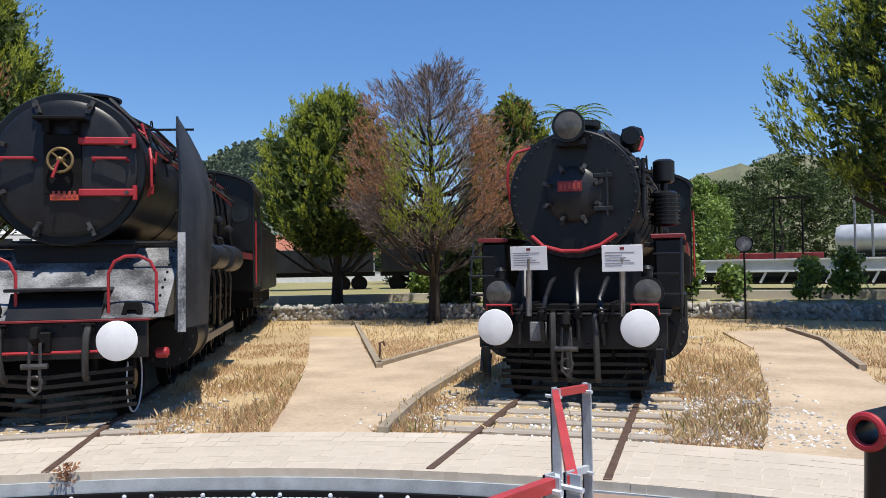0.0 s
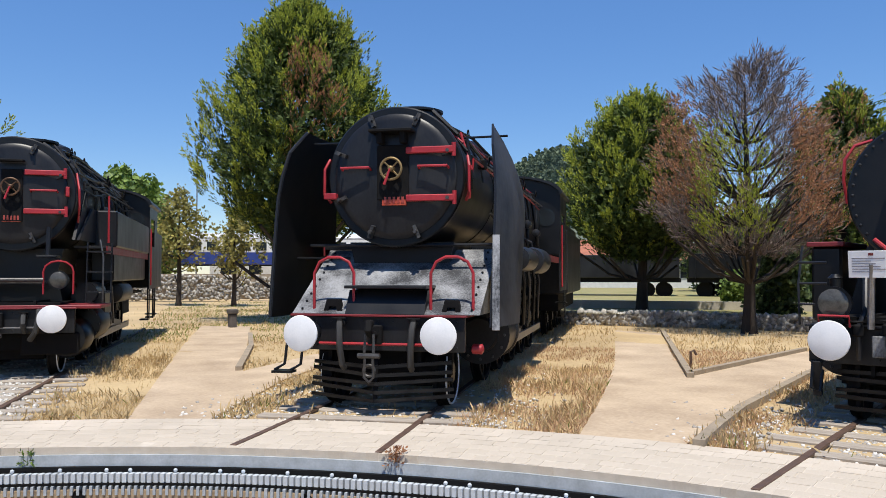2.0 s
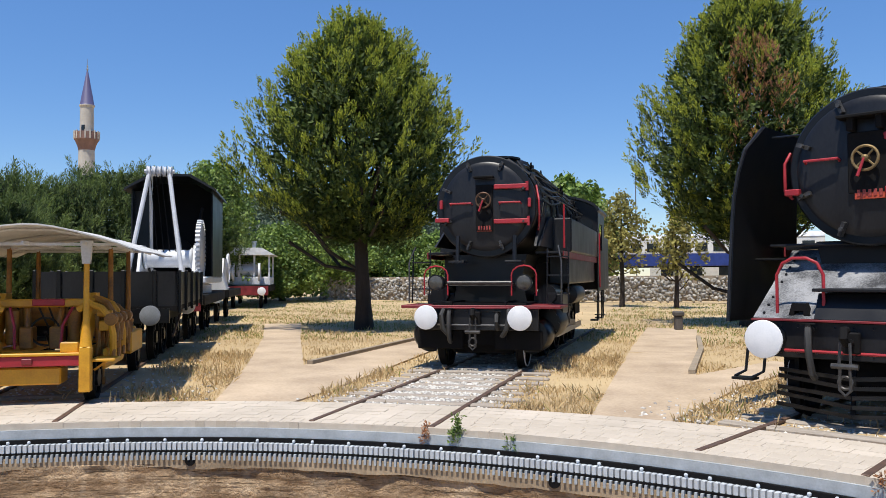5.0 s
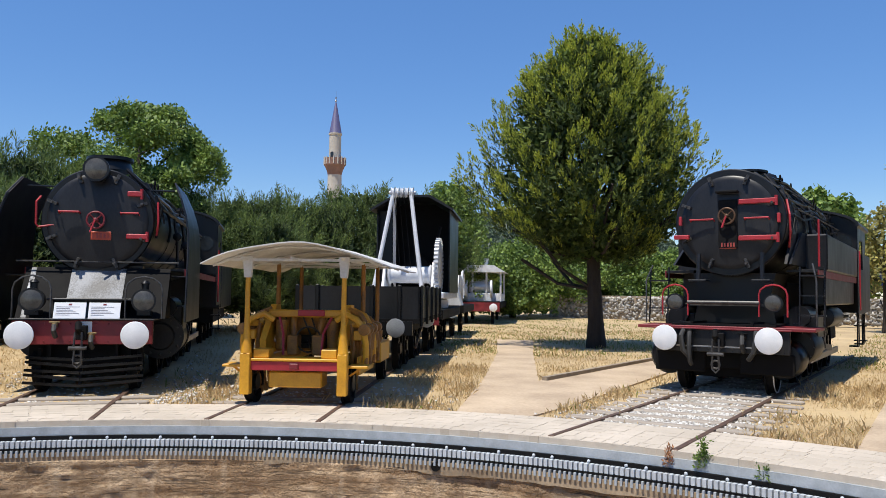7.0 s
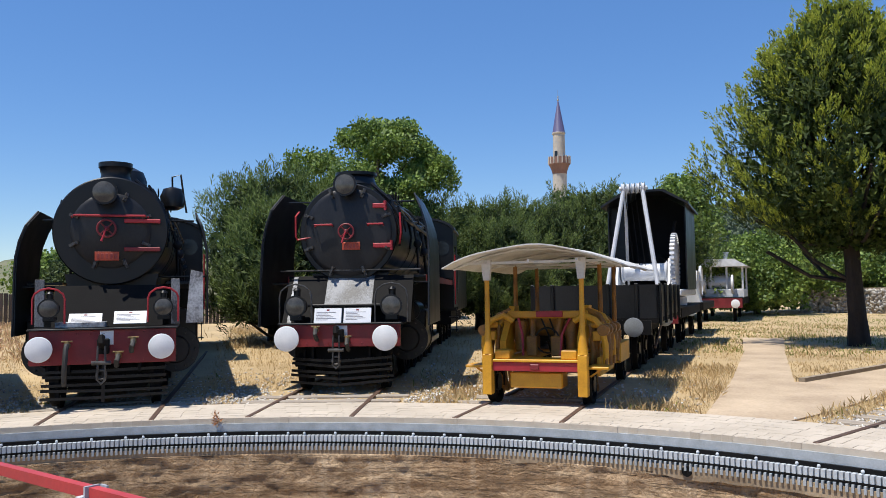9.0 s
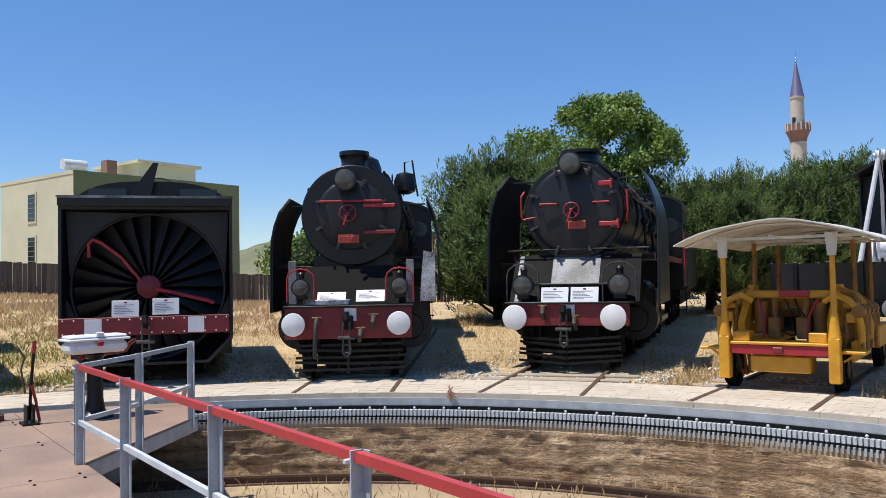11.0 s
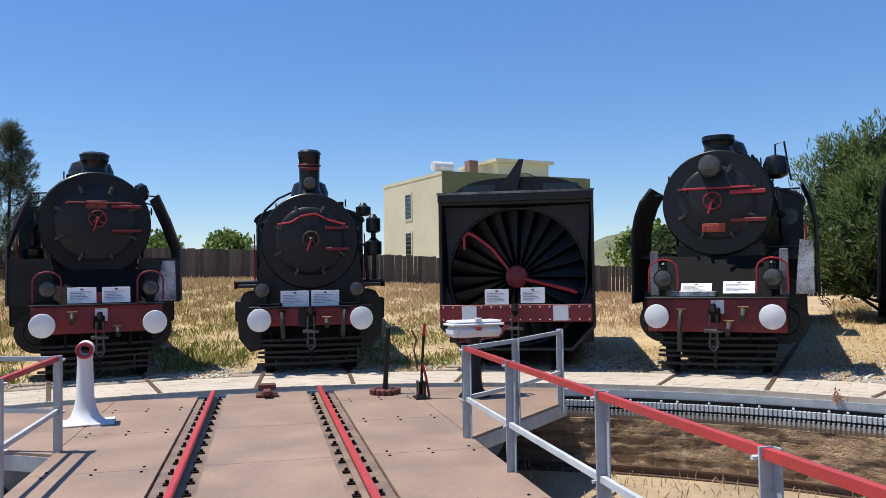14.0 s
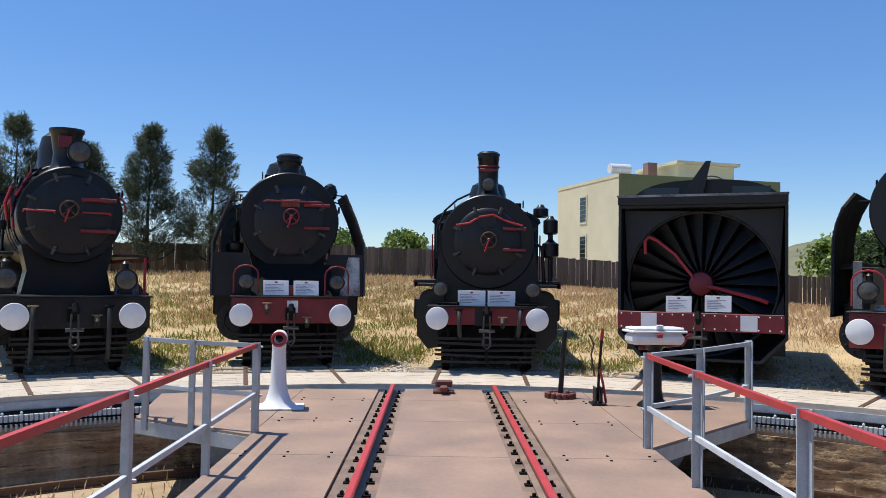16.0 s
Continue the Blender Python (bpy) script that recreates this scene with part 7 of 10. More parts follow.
# ---- yellow tamping machine ----
def tamper():
    t = thing("track_tamping_machine", Matrix.Translation(polar(196.6, 11.3)) @ pose(0, 0, 0, 0, 0, 196.9 - 90), "yellow track tamping machine under an arched pale canopy", "track machine")
    Y, D = M["yellow"], M["yellow_dark"]
    xs = (-0.73, 0.75)
    bm = B()
    box(bm, -0.66, 0.68, 0.02, 0.12, 0.52, 0.66, 0.01)
    part("front_beam", bm, M["red"], t, "red front beam")
    bm = B()
    box(bm, -0.06, 0.08, -0.01, 0.02, 0.55, 0.63, 0.01)
    part("beam_latch", bm, M["dark_red"], t)
    bm = B()
    box(bm, -0.72, 0.74, 0.0, 0.5, 0.66, 0.70, 0.008)
    box(bm, -0.4, 0.42, 0.1, 0.5, 0.26, 0.50, 0.02)
    part("front_deck", bm, Y, t)
    for x in xs:
        bm = B()
        box(bm, x - 0.075, x + 0.075, -0.04, 0.12, 0.16, 0.78, 0.012)
        leg = part("corner_leg", bm, Y, t)
        bm = B()
        lathe(bm, [(0.085, 0.78), (0.065, 0.95), (0.042, 1.15), (0.036, 1.98)], (x, 0.04, 0), "Z", 14)
        part("canopy_post", bm, Y, leg, smooth=True)
        bm = B()
        prism(bm, [(x - 0.05, 1.92), (x + 0.05, 1.92), (x + 0.08, 2.24), (x - 0.08, 2.24)], 0.0, 0.08, "Y")
        part("post_head", bm, M["canvas"], leg, "white post head")
        bm = B()
        box(bm, x + (0.1 if x < 0 else -0.34), x + (0.34 if x < 0 else -0.1), 0.06, 0.36, 0.70, 0.84, 0.012)
        part("tool_box", bm, Y, t)
        for y in (1.75, 3.35):
            bm = B()
            lathe(bm, [(0.045, 0.9), (0.036, 2.2)], (x, y, 0), "Z", 12)
            part("canopy_post", bm, D, t, smooth=True)
    # outrigger steps
    for s in (-1, 1):
        bm = B()
        box(bm, s * 0.8, s * 1.12, 0.08, 0.5, 0.56, 0.6, 0.008)
        bar(bm, (s * 1.0, 0.25, 0.56), (s * 0.8, 0.25, 0.42), 0.03, 0.03)
        part("side_step", bm, Y, t)
    # canopy: arched sheet with ribs
    bm = B()
    rows = []
    n = 14
    top, bot = [], []
    for j in range(6):
        y = -0.4 + 4.6 * j / 5
        top.append([])
        bot.append([])
        for i in range(n + 1):
            u = -1 + 2 * i / n
            z = 2.12 + 0.32 * (1 - u * u) + 0.012 * math.sin(j * 2.6 + i)
            top[-1].append(bm.verts.new((0.04 + 1.36 * u, y, z)))
            bot[-1].append(bm.verts.new((0.04 + 1.36 * u, y, z - 0.02)))
    for j in range(5):
        for i in range(n):
            bm.faces.new((top[j][i], top[j][i + 1], top[j + 1][i + 1], top[j + 1][i]))
            bm.faces.new((bot[j][i], bot[j + 1][i], bot[j + 1][i + 1], bot[j][i + 1]))
    for i in range(n):
        bm.faces.new((top[0][i], bot[0][i], bot[0][i + 1], top[0][i + 1]))
        bm.faces.new((top[5][i], top[5][i + 1], bot[5][i + 1], bot[5][i]))
    for j in range(5):
        bm.faces.new((top[j][0], top[j + 1][0], bot[j + 1][0], bot[j][0]))
        bm.faces.new((top[j][n], bot[j][n], bot[j + 1][n], top[j + 1][n]))
    can = part("canopy", bm, M["canvas"], t, "pale grey arched canopy", smooth=True)
    for y in (0.04, 1.75, 3.35):
        bm = B()
        bar(bm, (-1.1, y, 2.19), (1.2, y, 2.19), 0.04, 0.04)
        pipe(bm, [(0.04 + 1.32 * u, y, 2.10 + 0.30 * (1 - u * u)) for u in (-1, -0.6, -0.2, 0.2, 0.6, 1)], 0.02, 6)
        part("canopy_rib", bm, M["canvas"], can)
    for x in (-0.73, 0.02, 0.75):
        bm = B()
        bar(bm, (x, -0.3, 2.2 if x else 2.38), (x, 3.7, 2.2 if x else 2.38), 0.03, 0.04)
        part("purlin", bm, M["canvas"], can)
    # machine frame and tamping gear
    bm = B()
    for s in (-1, 1):
        box(bm, s * 0.62 - 0.05, s * 0.62 + 0.05, 0.4, 4.6, 0.5, 0.7, 0.01)
    box(bm, -0.7, 0.7, 4.4, 4.6, 0.5, 0.8, 0.02)
    part("main_frame", bm, Y, t)
    bm = B()
    box(bm, -0.62, 0.62, 0.8, 0.95, 1.3, 1.42, 0.02)
    part("cross_beam", bm, Y, t)
    bm = B()
    box(bm, -0.14, 0.3, 0.78, 0.8, 1.32, 1.42, 0.01)
    part("red_panel", bm, M["red"], t, "red panel")
    for s in (-1, 1):
        bm = B()
        prism(bm, [(0.55, 0.7), (0.75, 0.7), (1.35, 1.3), (1.35, 1.5), (1.1, 1.5), (0.5, 0.95)], s * 0.62 - 0.05, s * 0.62 + 0.05, "X")
        part("lifting_arm", bm, Y, t)
        bm = B()
        box(bm, s * 0.42 - 0.12, s * 0.42 + 0.12, 0.95, 1.3, 0.75, 1.3, 0.02)
        lathe(bm, [(0.1, 0.8), (0.1, 1.25), (0.05, 1.28)], (s * 0.42, 0.88, 0), "Z", 12)
        part("tamping_head", bm, D, t, "oily yellow tamping head", smooth=True)
        for k in range(3):
            bm = B()
            y = 0.75 + 0.28 * k
            pipe(bm, [(s * 0.75, y, 1.2), (s * 0.78, y, 0.8), (s * 0.74, y - 0.04, 0.5), (s * 0.72, y - 0.02, 0.2)], 0.035, 8)
            box(bm, s * 0.72 - 0.05, s * 0.72 + 0.05, y - 0.06, y + 0.02, 0.1, 0.22, 0.01)
            part("tamping_tine", bm, D, t, smooth=True)
            bm = B()
            box(bm, s * 0.86 - 0.07, s * 0.86 + 0.07, y - 0.09, y + 0.09, 0.95, 1.1, 0.015)
            lathe(bm, [(0.05, -0.1), (0.05, 0.1)], (s * 0.86, y, 1.2), "X", 10)
            part("bearing_block", bm, Y, t)
        bm = B()
        box(bm, s * 0.86, s * 1.05, 1.9, 3.0, 0.5, 0.85, 0.02)
        part("side_chest", bm, Y, t)
        for y in (0.5, 4.0):
            wheel(t, s * 0.76, y, 0.3, None, 6)
    for s in (-1, 1):
        for k, (y, top, m) in enumerate(((0.62, 1.36, Y), (1.0, 1.42, D), (1.4, 1.4, Y), (1.85, 1.34, D))):
            bm = B()
            pipe(bm, [(s * 0.98, y + 0.1, 0.55), (s * 0.99, y + 0.04, 0.9), (s * 0.95, y, 1.15), (s * 0.84, y + 0.02, top - 0.08), (s * 0.66, y + 0.06, top), (s * 0.5, y + 0.1, top - 0.1)], 0.05, 8)
            part("squeeze_arm", bm, m, t, "bent yellow squeeze arm", smooth=True)
            bm = B()
            lathe(bm, [(0.03, -0.08), (0.09, -0.07), (0.09, 0.07), (0.03, 0.08)], (s * 0.97, y + 0.02, 1.12), "Y", 14)
            part("pivot_boss", bm, D, t, smooth=True)
            bm = B()
            rod(bm, (s * 1.0, y, 0.55), (s * 1.0, y + 0.25, 1.05), 0.028, n=8)
            rod(bm, (s * 1.0, y + 0.12, 0.79), (s * 1.0, y + 0.25, 1.05), 0.045, n=10)
            part("squeeze_cylinder", bm, D, t, smooth=True)
        bm = B()
        prism(bm, [(0.5, 0.42), (1.9, 0.42), (2.2, 0.62), (2.2, 0.7), (0.5, 0.7)], s * 0.9 - 0.02, s * 0.9 + 0.02, "X")
        part("side_plate", bm, Y, t)
        bm = B()
        box(bm, s * 0.2 - 0.09, s * 0.2 + 0.09, 0.7, 0.95, 0.7, 1.02, 0.02)
        rod(bm, (s * 0.2, 0.82, 1.0), (s * 0.24, 0.95, 1.34), 0.05, n=10)
        part("vibration_motor", bm, D, t, "oily yellow vibration motor", smooth=True)
        bm = B()
        pipe(bm, [(s * 0.3, 0.55, 0.72), (s * 0.32, 0.6, 1.05), (s * 0.42, 0.75, 1.3)], 0.022, 6)
        part("control_lever", bm, M["red"], t, "thin red control lever", smooth=True)
    bm = B()
    lathe(bm, [(0.08, -0.55), (0.15, -0.5), (0.15, 0.5), (0.08, 0.55)], (0, 1.25, 1.15), "X", 18)
    part("drive_cylinder", bm, D, t, smooth=True)
    bm = B()
    box(bm, -0.5, 0.5, 1.9, 3.4, 0.7, 1.35, 0.05)
    box(bm, -0.3, 0.3, 3.4, 4.2, 0.7, 1.1, 0.05)
    part("engine_casing", bm, D, t, "oily yellow engine casing")
    bm = B()
    hoop(bm, (0.05, 0.75, 0.95), 0.2, 0.016, "Y", 20, 6)
    rod(bm, (0.05, 0.75, 0.95), (0.05, 1.0, 0.75), 0.02)
    part("control_wheel", bm, M["black"], t)
    bm = B()
    box(bm, -0.3, 0.3, 1.2, 1.6, 0.78, 0.84, 0.02)
    box(bm, -0.3, 0.3, 1.55, 1.62, 0.84, 1.2, 0.02)
    part("seat", bm, M["rubber"], t, "dark seat")
    rng = random.Random(4)
    for k in range(8):
        bm = B()
        x = -0.5 + k * 0.14
        pipe(bm, [(x, 0.9, 1.3), (x + rng.uniform(-0.1, 0.1), 1.1, 1.0), (x + rng.uniform(-0.1, 0.1), 1.5, 0.8)], 0.015, 6)
        part("hydraulic_hose", bm, M["rubber"], t)


tamper()


# ---- crane train behind the tamping machine ----
def along(y, x=0.0, turn=0.0):
    az = 196.6
    return Matrix.Translation(polar(az, 11.3 + y)) @ pose(0, 0, 0, 0, 0, az - 90) @ pose(x, 0, 0, 0, 0, turn)


def gondola():
    t = thing("open_wagon", along(4.9), "black open goods wagon with panelled steel sides", "wagon", "crane train")
    W, L = 1.35, 5.6
    for (x0, x1, y0, y1) in ((-W, W, 0.45, 0.5), (-W, W, L - 0.05, L), (-W, -W + 0.05, 0.45, L), (W - 0.05, W, 0.45, L)):
        bm = B()
        box(bm, x0, x1, y0, y1, 1.15, 1.85)
        part("side_panel", bm, M["black_dusty"], t)
    for k in range(5):
        y = 0.5 + k * 1.25
        for s in (-1, 1):
            bm = B()
            box(bm, s * W, s * (W + 0.06), y, y + 0.09, 1.0, 1.88, 0.01)
            part("side_post", bm, M["black"], t)
    for x in (-0.9, -0.3, 0.3, 0.9):
        bm = B()
        box(bm, x - 0.04, x + 0.04, 0.4, 0.45, 1.0, 1.88, 0.01)
        part("end_post", bm, M["black"], t)
    bm = B()
    box(bm, -W, W, 0.4, L, 1.05, 1.15)
    for x in (-0.8, 0.8):
        box(bm, x - 0.05, x + 0.05, 0.4, L, 0.75, 1.05)
    part("underframe", bm, M["soot"], t)
    bm = B()
    box(bm, -1.2, 1.2, 0.36, 0.44, 0.8, 1.1)
    part("buffer_beam", bm, M["black"], t)
    buffer_pair(t, r=0.2, m=M["grey_dim"])
    for s in (-1, 1):
        for y in (1.3, 2.5, 4.3, 5.2):
            wheel(t, s * 0.76, y, 0.46, None, 8)
        bm = B()
        bar(bm, (s * 1.2, 1.0, 0.5), (s * 1.2, 2.6, 1.0), 0.04, 0.05)
        part("brake_lever", bm, M["rail"], t)


def crane(y0, x0, turn, scale, label):
    t = thing("rail_crane", along(y0, x0, turn) @ Matrix.Scale(scale, 4), label, "crane", "crane train")
    Wt = M["crane_white"]
    bm = B()
    box(bm, -1.3, 1.3, 0.4, 7.4, 0.95, 1.25, 0.02)
    part("underframe", bm, M["soot"], t)
    for s in (-1, 1):
        for y in (1.1, 2.4, 5.2, 6.5):
            wheel(t, s * 0.76, y, 0.46, None, 8)
    buffer_pair(t)
    bm = B()
    box(bm, -1.2, 1.2, 0.36, 0.42, 0.8, 1.2)
    part("buffer_beam", bm, M["dark_red"], t, "dull red buffer beam")
    bm = B()
    lathe(bm, [(1.15, 1.25), (1.15, 1.5), (1.0, 1.55)], (0, 4.0, 0), "Z", 36)
    part("turntable", bm, Wt, t, smooth=True)
    bm = B()
    box(bm, -1.2, 1.2, 1.8, 7.2, 1.55, 1.75, 0.03)
    part("crane_deck", bm, Wt, t)
    # A-frame
    for s in (-1, 1):
        bm = B()
        pipe(bm, [(s * 0.75 - 0.2, 1.6, 1.75), (s * 0.28 - 0.2, 2.3, 4.85)], 0.065, 10)
        part("a_frame_leg", bm, Wt, t, "white tapering strut", smooth=True)
        bm = B()
        pipe(bm, [(s * 0.5 - 0.2, 4.2, 1.75), (s * 0.25 - 0.2, 2.4, 4.85)], 0.05, 10)
        part("back_stay", bm, Wt, t, smooth=True)
    bm = B()
    rod(bm, (-0.62, 2.35, 4.87), (0.22, 2.35, 4.87), 0.06, n=12)
    head = part("head_shaft", bm, Wt, t, smooth=True)
    for k in range(5):
        bm = B()
        lathe(bm, [(0.12, -0.04), (0.17, -0.05), (0.13, 0.0), (0.17, 0.05), (0.12, 0.04)], (-0.5 + 0.15 * k, 2.35, 4.87), "X", 18)
        part("pulley", bm, Wt, head, smooth=True)
    for k in range(4):
        bm = B()
        rod(bm, (-0.45 + 0.15 * k, 2.3, 4.8), (-0.3 + 0.18 * k, 2.9, 2.2), 0.012, n=6)
        part("cable", bm, M["soot"], t)
    bm = B()
    lathe(bm, [(0.3, -0.7), (0.34, -0.66), (0.27, -0.6), (0.27, 0.6), (0.34, 0.66), (0.3, 0.7)], (0, 3.0, 2.3), "X", 24)
    part("cable_drum", bm, Wt, t, "white cable drum", smooth=True)
    bm = B()
    lathe(bm, [(0.1, -0.05), (0.82, -0.05), (0.86, -0.03), (0.86, 0.03), (0.82, 0.05), (0.1, 0.05)], (0.92, 2.9, 2.55), "X", 40)
    gear = part("gear_wheel", bm, Wt, t, "white spur gear", smooth=True)
    for k in range(40):
        a = 2 * math.pi * k / 40
        if k == 0:
            bm = B()
            box(bm, -0.07, 0.07, -0.035, 0.035, 0.85, 0.93)
            tooth = part("tooth", bm, Wt, gear)
            tooth.location = (0.92, 2.9, 2.55)
            first = tooth
        else:
            tooth = new("tooth", first.data)
            tooth.parent = gear
            tooth.location = (0.92, 2.9, 2.55)
            tooth.rotation_euler = (a, 0, 0)
    for s in (-1, 1):
        bm = B()
        prism(bm, [(2.2, 1.75), (3.9, 1.75), (3.4, 2.7), (2.7, 2.7)], s * 0.78 - 0.04, s * 0.78 + 0.04, "X")
        part("side_cheek", bm, Wt, t)
    # house
    for s in (-1, 1):
        bm = B()
        box(bm, s * 1.2 - 0.02, s * 1.2 + 0.02, 3.6, 7.2, 1.75, 4.45)
        part("house_side", bm, M["black_dusty"], t)
    bm = B()
    box(bm, -1.2, 1.2, 7.15, 7.2, 1.75, 4.45)
    part("house_wall", bm, M["black"], t)
    bm = B()
    box(bm, -1.2, -0.7, 4.0, 4.04, 1.75, 4.45)
    part("house_wall", bm, M["black"], t)
    bm = B()
    prism(bm, [(-1.35, 4.38), (-1.35, 4.45), (-0.6, 4.9), (0.6, 4.9), (1.35, 4.45), (1.35, 4.38), (0.55, 4.83), (-0.55, 4.83)], 3.1, 7.4, "Y")
    part("house_roof", bm, M["black_dusty"], t)
    # dark sheet added so the open house looks black inside
    bm = B()
    prism(bm, [(-1.2, 1.75), (1.2, 1.75), (1.2, 4.4), (0.55, 4.8), (-0.55, 4.8), (-1.2, 4.4)], 5.0, 5.04, "Y")
    part("inner_bulkhead", bm, M["soot"], t, "dark sheet closing off the unlit house interior")
    bm = B()
    pipe(bm, [(0.75, 3.4, 2.6), (0.8, 3.5, 3.4), (0.9, 3.6, 3.9)], 0.05)
    lathe(bm, [(0.5, 4.6), (0.5, 6.2)], (0, 0, 2.5), "Y", 20)
    part("boiler", bm, M["soot"], t, smooth=True)


def crane_runner():
    t = thing("crane_tender_wagon", along(32.5, 1.7, -3), "white painted crane tender with an open glazed cabin", "wagon", "crane train")
    Wt = M["crane_white"]
    bm = B()
    box(bm, -1.3, 1.3, 0.4, 6.5, 0.95, 1.3, 0.02)
    part("underframe", bm, M["soot"], t)
    buffer_pair(t)
    bm = B()
    box(bm, -1.2, 1.2, 0.36, 0.42, 0.75, 1.25)
    part("buffer_beam", bm, M["dark_red"], t, "dull red buffer beam")
    bm = B()
    box(bm, -1.25, 1.25, 1.2, 5.0, 1.3, 1.75, 0.03)
    part("cabin_base", bm, Wt, t)
    for x in (-1.2, -0.4, 0.4, 1.2):
        for y in (1.25, 4.9):
            bm = B()
            box(bm, x - 0.05, x + 0.05, y - 0.05, y + 0.05, 1.75, 2.95)
            part("cabin_post", bm, Wt, t)
    bm = B()
    prism(bm, [(-1.5, 2.95), (1.5, 2.95), (0.8, 3.35), (-0.8, 3.35)], 0.9, 5.2, "Y")
    part("cabin_roof", bm, Wt, t)
    bm = B()
    box(bm, -0.5, 0.5, 2.0, 4.0, 1.75, 2.6, 0.05)
    lathe(bm, [(0.3, -0.6), (0.35, -0.5), (0.35, 0.5), (0.3, 0.6)], (0, 1.6, 2.1), "X", 18)
    part("winch", bm, M["silver"], t)
    for s in (-1, 1):
        bm = B()
        pipe(bm, [(s * 1.25, 0.5, 1.3), (s * 1.25, 0.5, 2.2), (s * 1.25, 1.2, 2.2)], 0.03, 6)
        pipe(bm, [(s * 1.25, 0.5, 1.8), (s * 1.25, 1.2, 1.8)], 0.025, 6)
        part("end_rail", bm, Wt, t)
        bm = B()
        lathe(bm, [(0.08, -0.05), (0.5, -0.05), (0.5, 0.05), (0.08, 0.05)], (s * 0.7, 0.95, 2.0), "X", 24)
        part("gear_wheel", bm, Wt, t, smooth=True)
    bm = B()
    lathe(bm, [(0.12, 3.3), (0.12, 3.7), (0.16, 3.72), (0.16, 3.78)], (0.3, 2.4, 0), "Z", 14)
    box(bm, -0.7, -0.3, 1.6, 2.4, 3.3, 3.5, 0.03)
    part("roof_vent", bm, Wt, t)
    for s in (-1, 1):
        for y in (1.4, 5.4):
            wheel(t, s * 0.76, y, 0.46, None, 8)


def drum_wagon():
    t = thing("winch_wagon", along(19.6, 0.25, -2), "white winch wagon with spur gears and drums", "wagon", "crane train")
    Wt = M["crane_white"]
    bm = B()
    box(bm, -1.3, 1.3, 0.4, 6.2, 0.95, 1.25, 0.02)
    part("underframe", bm, M["soot"], t)
    buffer_pair(t)
    bm = B()
    prism(bm, [(-0.2, 1.25), (1.2, 1.25), (1.0, 1.9), (0.0, 1.9)], 0.5, 1.4, "Y")
    part("counterweight", bm, Wt, t)
    for x, y, z, r in ((0.6, 2.0, 2.4, 0.7), (0.2, 3.2, 2.2, 0.55)):
        bm = B()
        lathe(bm, [(0.1, -0.05), (r, -0.05), (r, 0.05), (0.1, 0.05)], (x, y, z), "X", 30)
        g = part("gear_wheel", bm, Wt, t, smooth=True)
        bm = B()
        lathe(bm, [(0.2, -0.9), (0.25, -0.8), (0.25, -0.1), (0.2, -0.05)], (x, y, z), "X", 18)
        part("drum", bm, M["canvas"], g, smooth=True)
    for x, y, z, r in ((-0.5, 1.5, 2.0, 0.42), (0.95, 3.9, 2.1, 0.6), (-0.2, 4.6, 2.2, 0.5)):
        bm = B()
        hoop(bm, (x, y, z), r, 0.05, "X", 26, 6)
        for k in range(6):
            a = math.pi * k / 3
            rod(bm, (x, y, z), (x, y + r * math.cos(a), z + r * math.sin(a)), 0.03, n=6)
        part("spoked_gear", bm, Wt, t, smooth=True)
    for p, q in (((-0.9, 0.9, 1.25), (-0.5, 2.4, 3.3)), ((0.9, 0.9, 1.25), (0.3, 2.4, 3.3)), ((-0.7, 4.6, 1.25), (-0.5, 2.5, 3.3)), ((0.7, 4.6, 1.25), (0.3, 2.5, 3.3)), ((-0.6, 2.45, 3.3), (0.4, 2.45, 3.3))):
        bm = B()
        rod(bm, p, q, 0.05, n=8)
        part("strut", bm, Wt, t, smooth=True)
    for s in (-1, 1):
        bm = B()
        prism(bm, [(1.4, 1.25), (4.2, 1.25), (3.4, 2.5), (2.2, 2.5)], s * 0.9 - 0.04, s * 0.9 + 0.04, "X")
        part("side_cheek", bm, Wt, t)
        for y in (1.3, 5.0):
            wheel(t, s * 0.76, y, 0.46, None, 8)


gondola()
crane(10.7, 0.1, -1, 1.0, "white-painted steam rail crane with A-frame, gears and black house")
drum_wagon()
crane_runner()


# ---- trees ----
def diamond_sprig(n=9, tilt=32, seed=0, w=0.10, curl=0.0):
    """Leaf blades set round a short shoot, pointing along z."""
    rng = random.Random(seed)
    v, f = [], []
    for k in range(n):
        a = 2 * math.pi * (k * 0.381966)
        h = 0.75 * k / n
        t = radians(tilt * (1 - 0.5 * k / n) + rng.uniform(-8, 8))
        d = Vector((math.cos(a) * math.sin(t), math.sin(a) * math.sin(t), math.cos(t)))
        s = Vector((-math.sin(a), math.cos(a), 0))
        L = 0.5 - 0.18 * k / n
        b = Vector((0, 0, h))
        i = len(v)
        v += [tuple(b), tuple(b + d * L * 0.5 + s * w), tuple(b + d * L), tuple(b + d * L * 0.5 - s * w)]
        f.append((i, i + 1, i + 2, i + 3))
    return v, f


def leaf_spray(n=11, seed=0, w=0.16):
    rng = random.Random(seed)
    v, f = [], []
    for k in range(n):
        c = Vector((rng.uniform(-1, 1), rng.uniform(-1, 1), rng.uniform(-0.6, 0.6))) * 0.55
        d = Vector((rng.uniform(-1, 1), rng.uniform(-1, 1), rng.uniform(-0.9, 0.3))).normalized()
        s = d.orthogonal().normalized()
        i = len(v)
        L = rng.uniform(0.3, 0.5)
        v += [tuple(c), tuple(c + d * L * 0.5 + s * w), tuple(c + d * L), tuple(c + d * L * 0.5 - s * w)]
        f.append((i, i + 1, i + 2, i + 3))
    return v, f


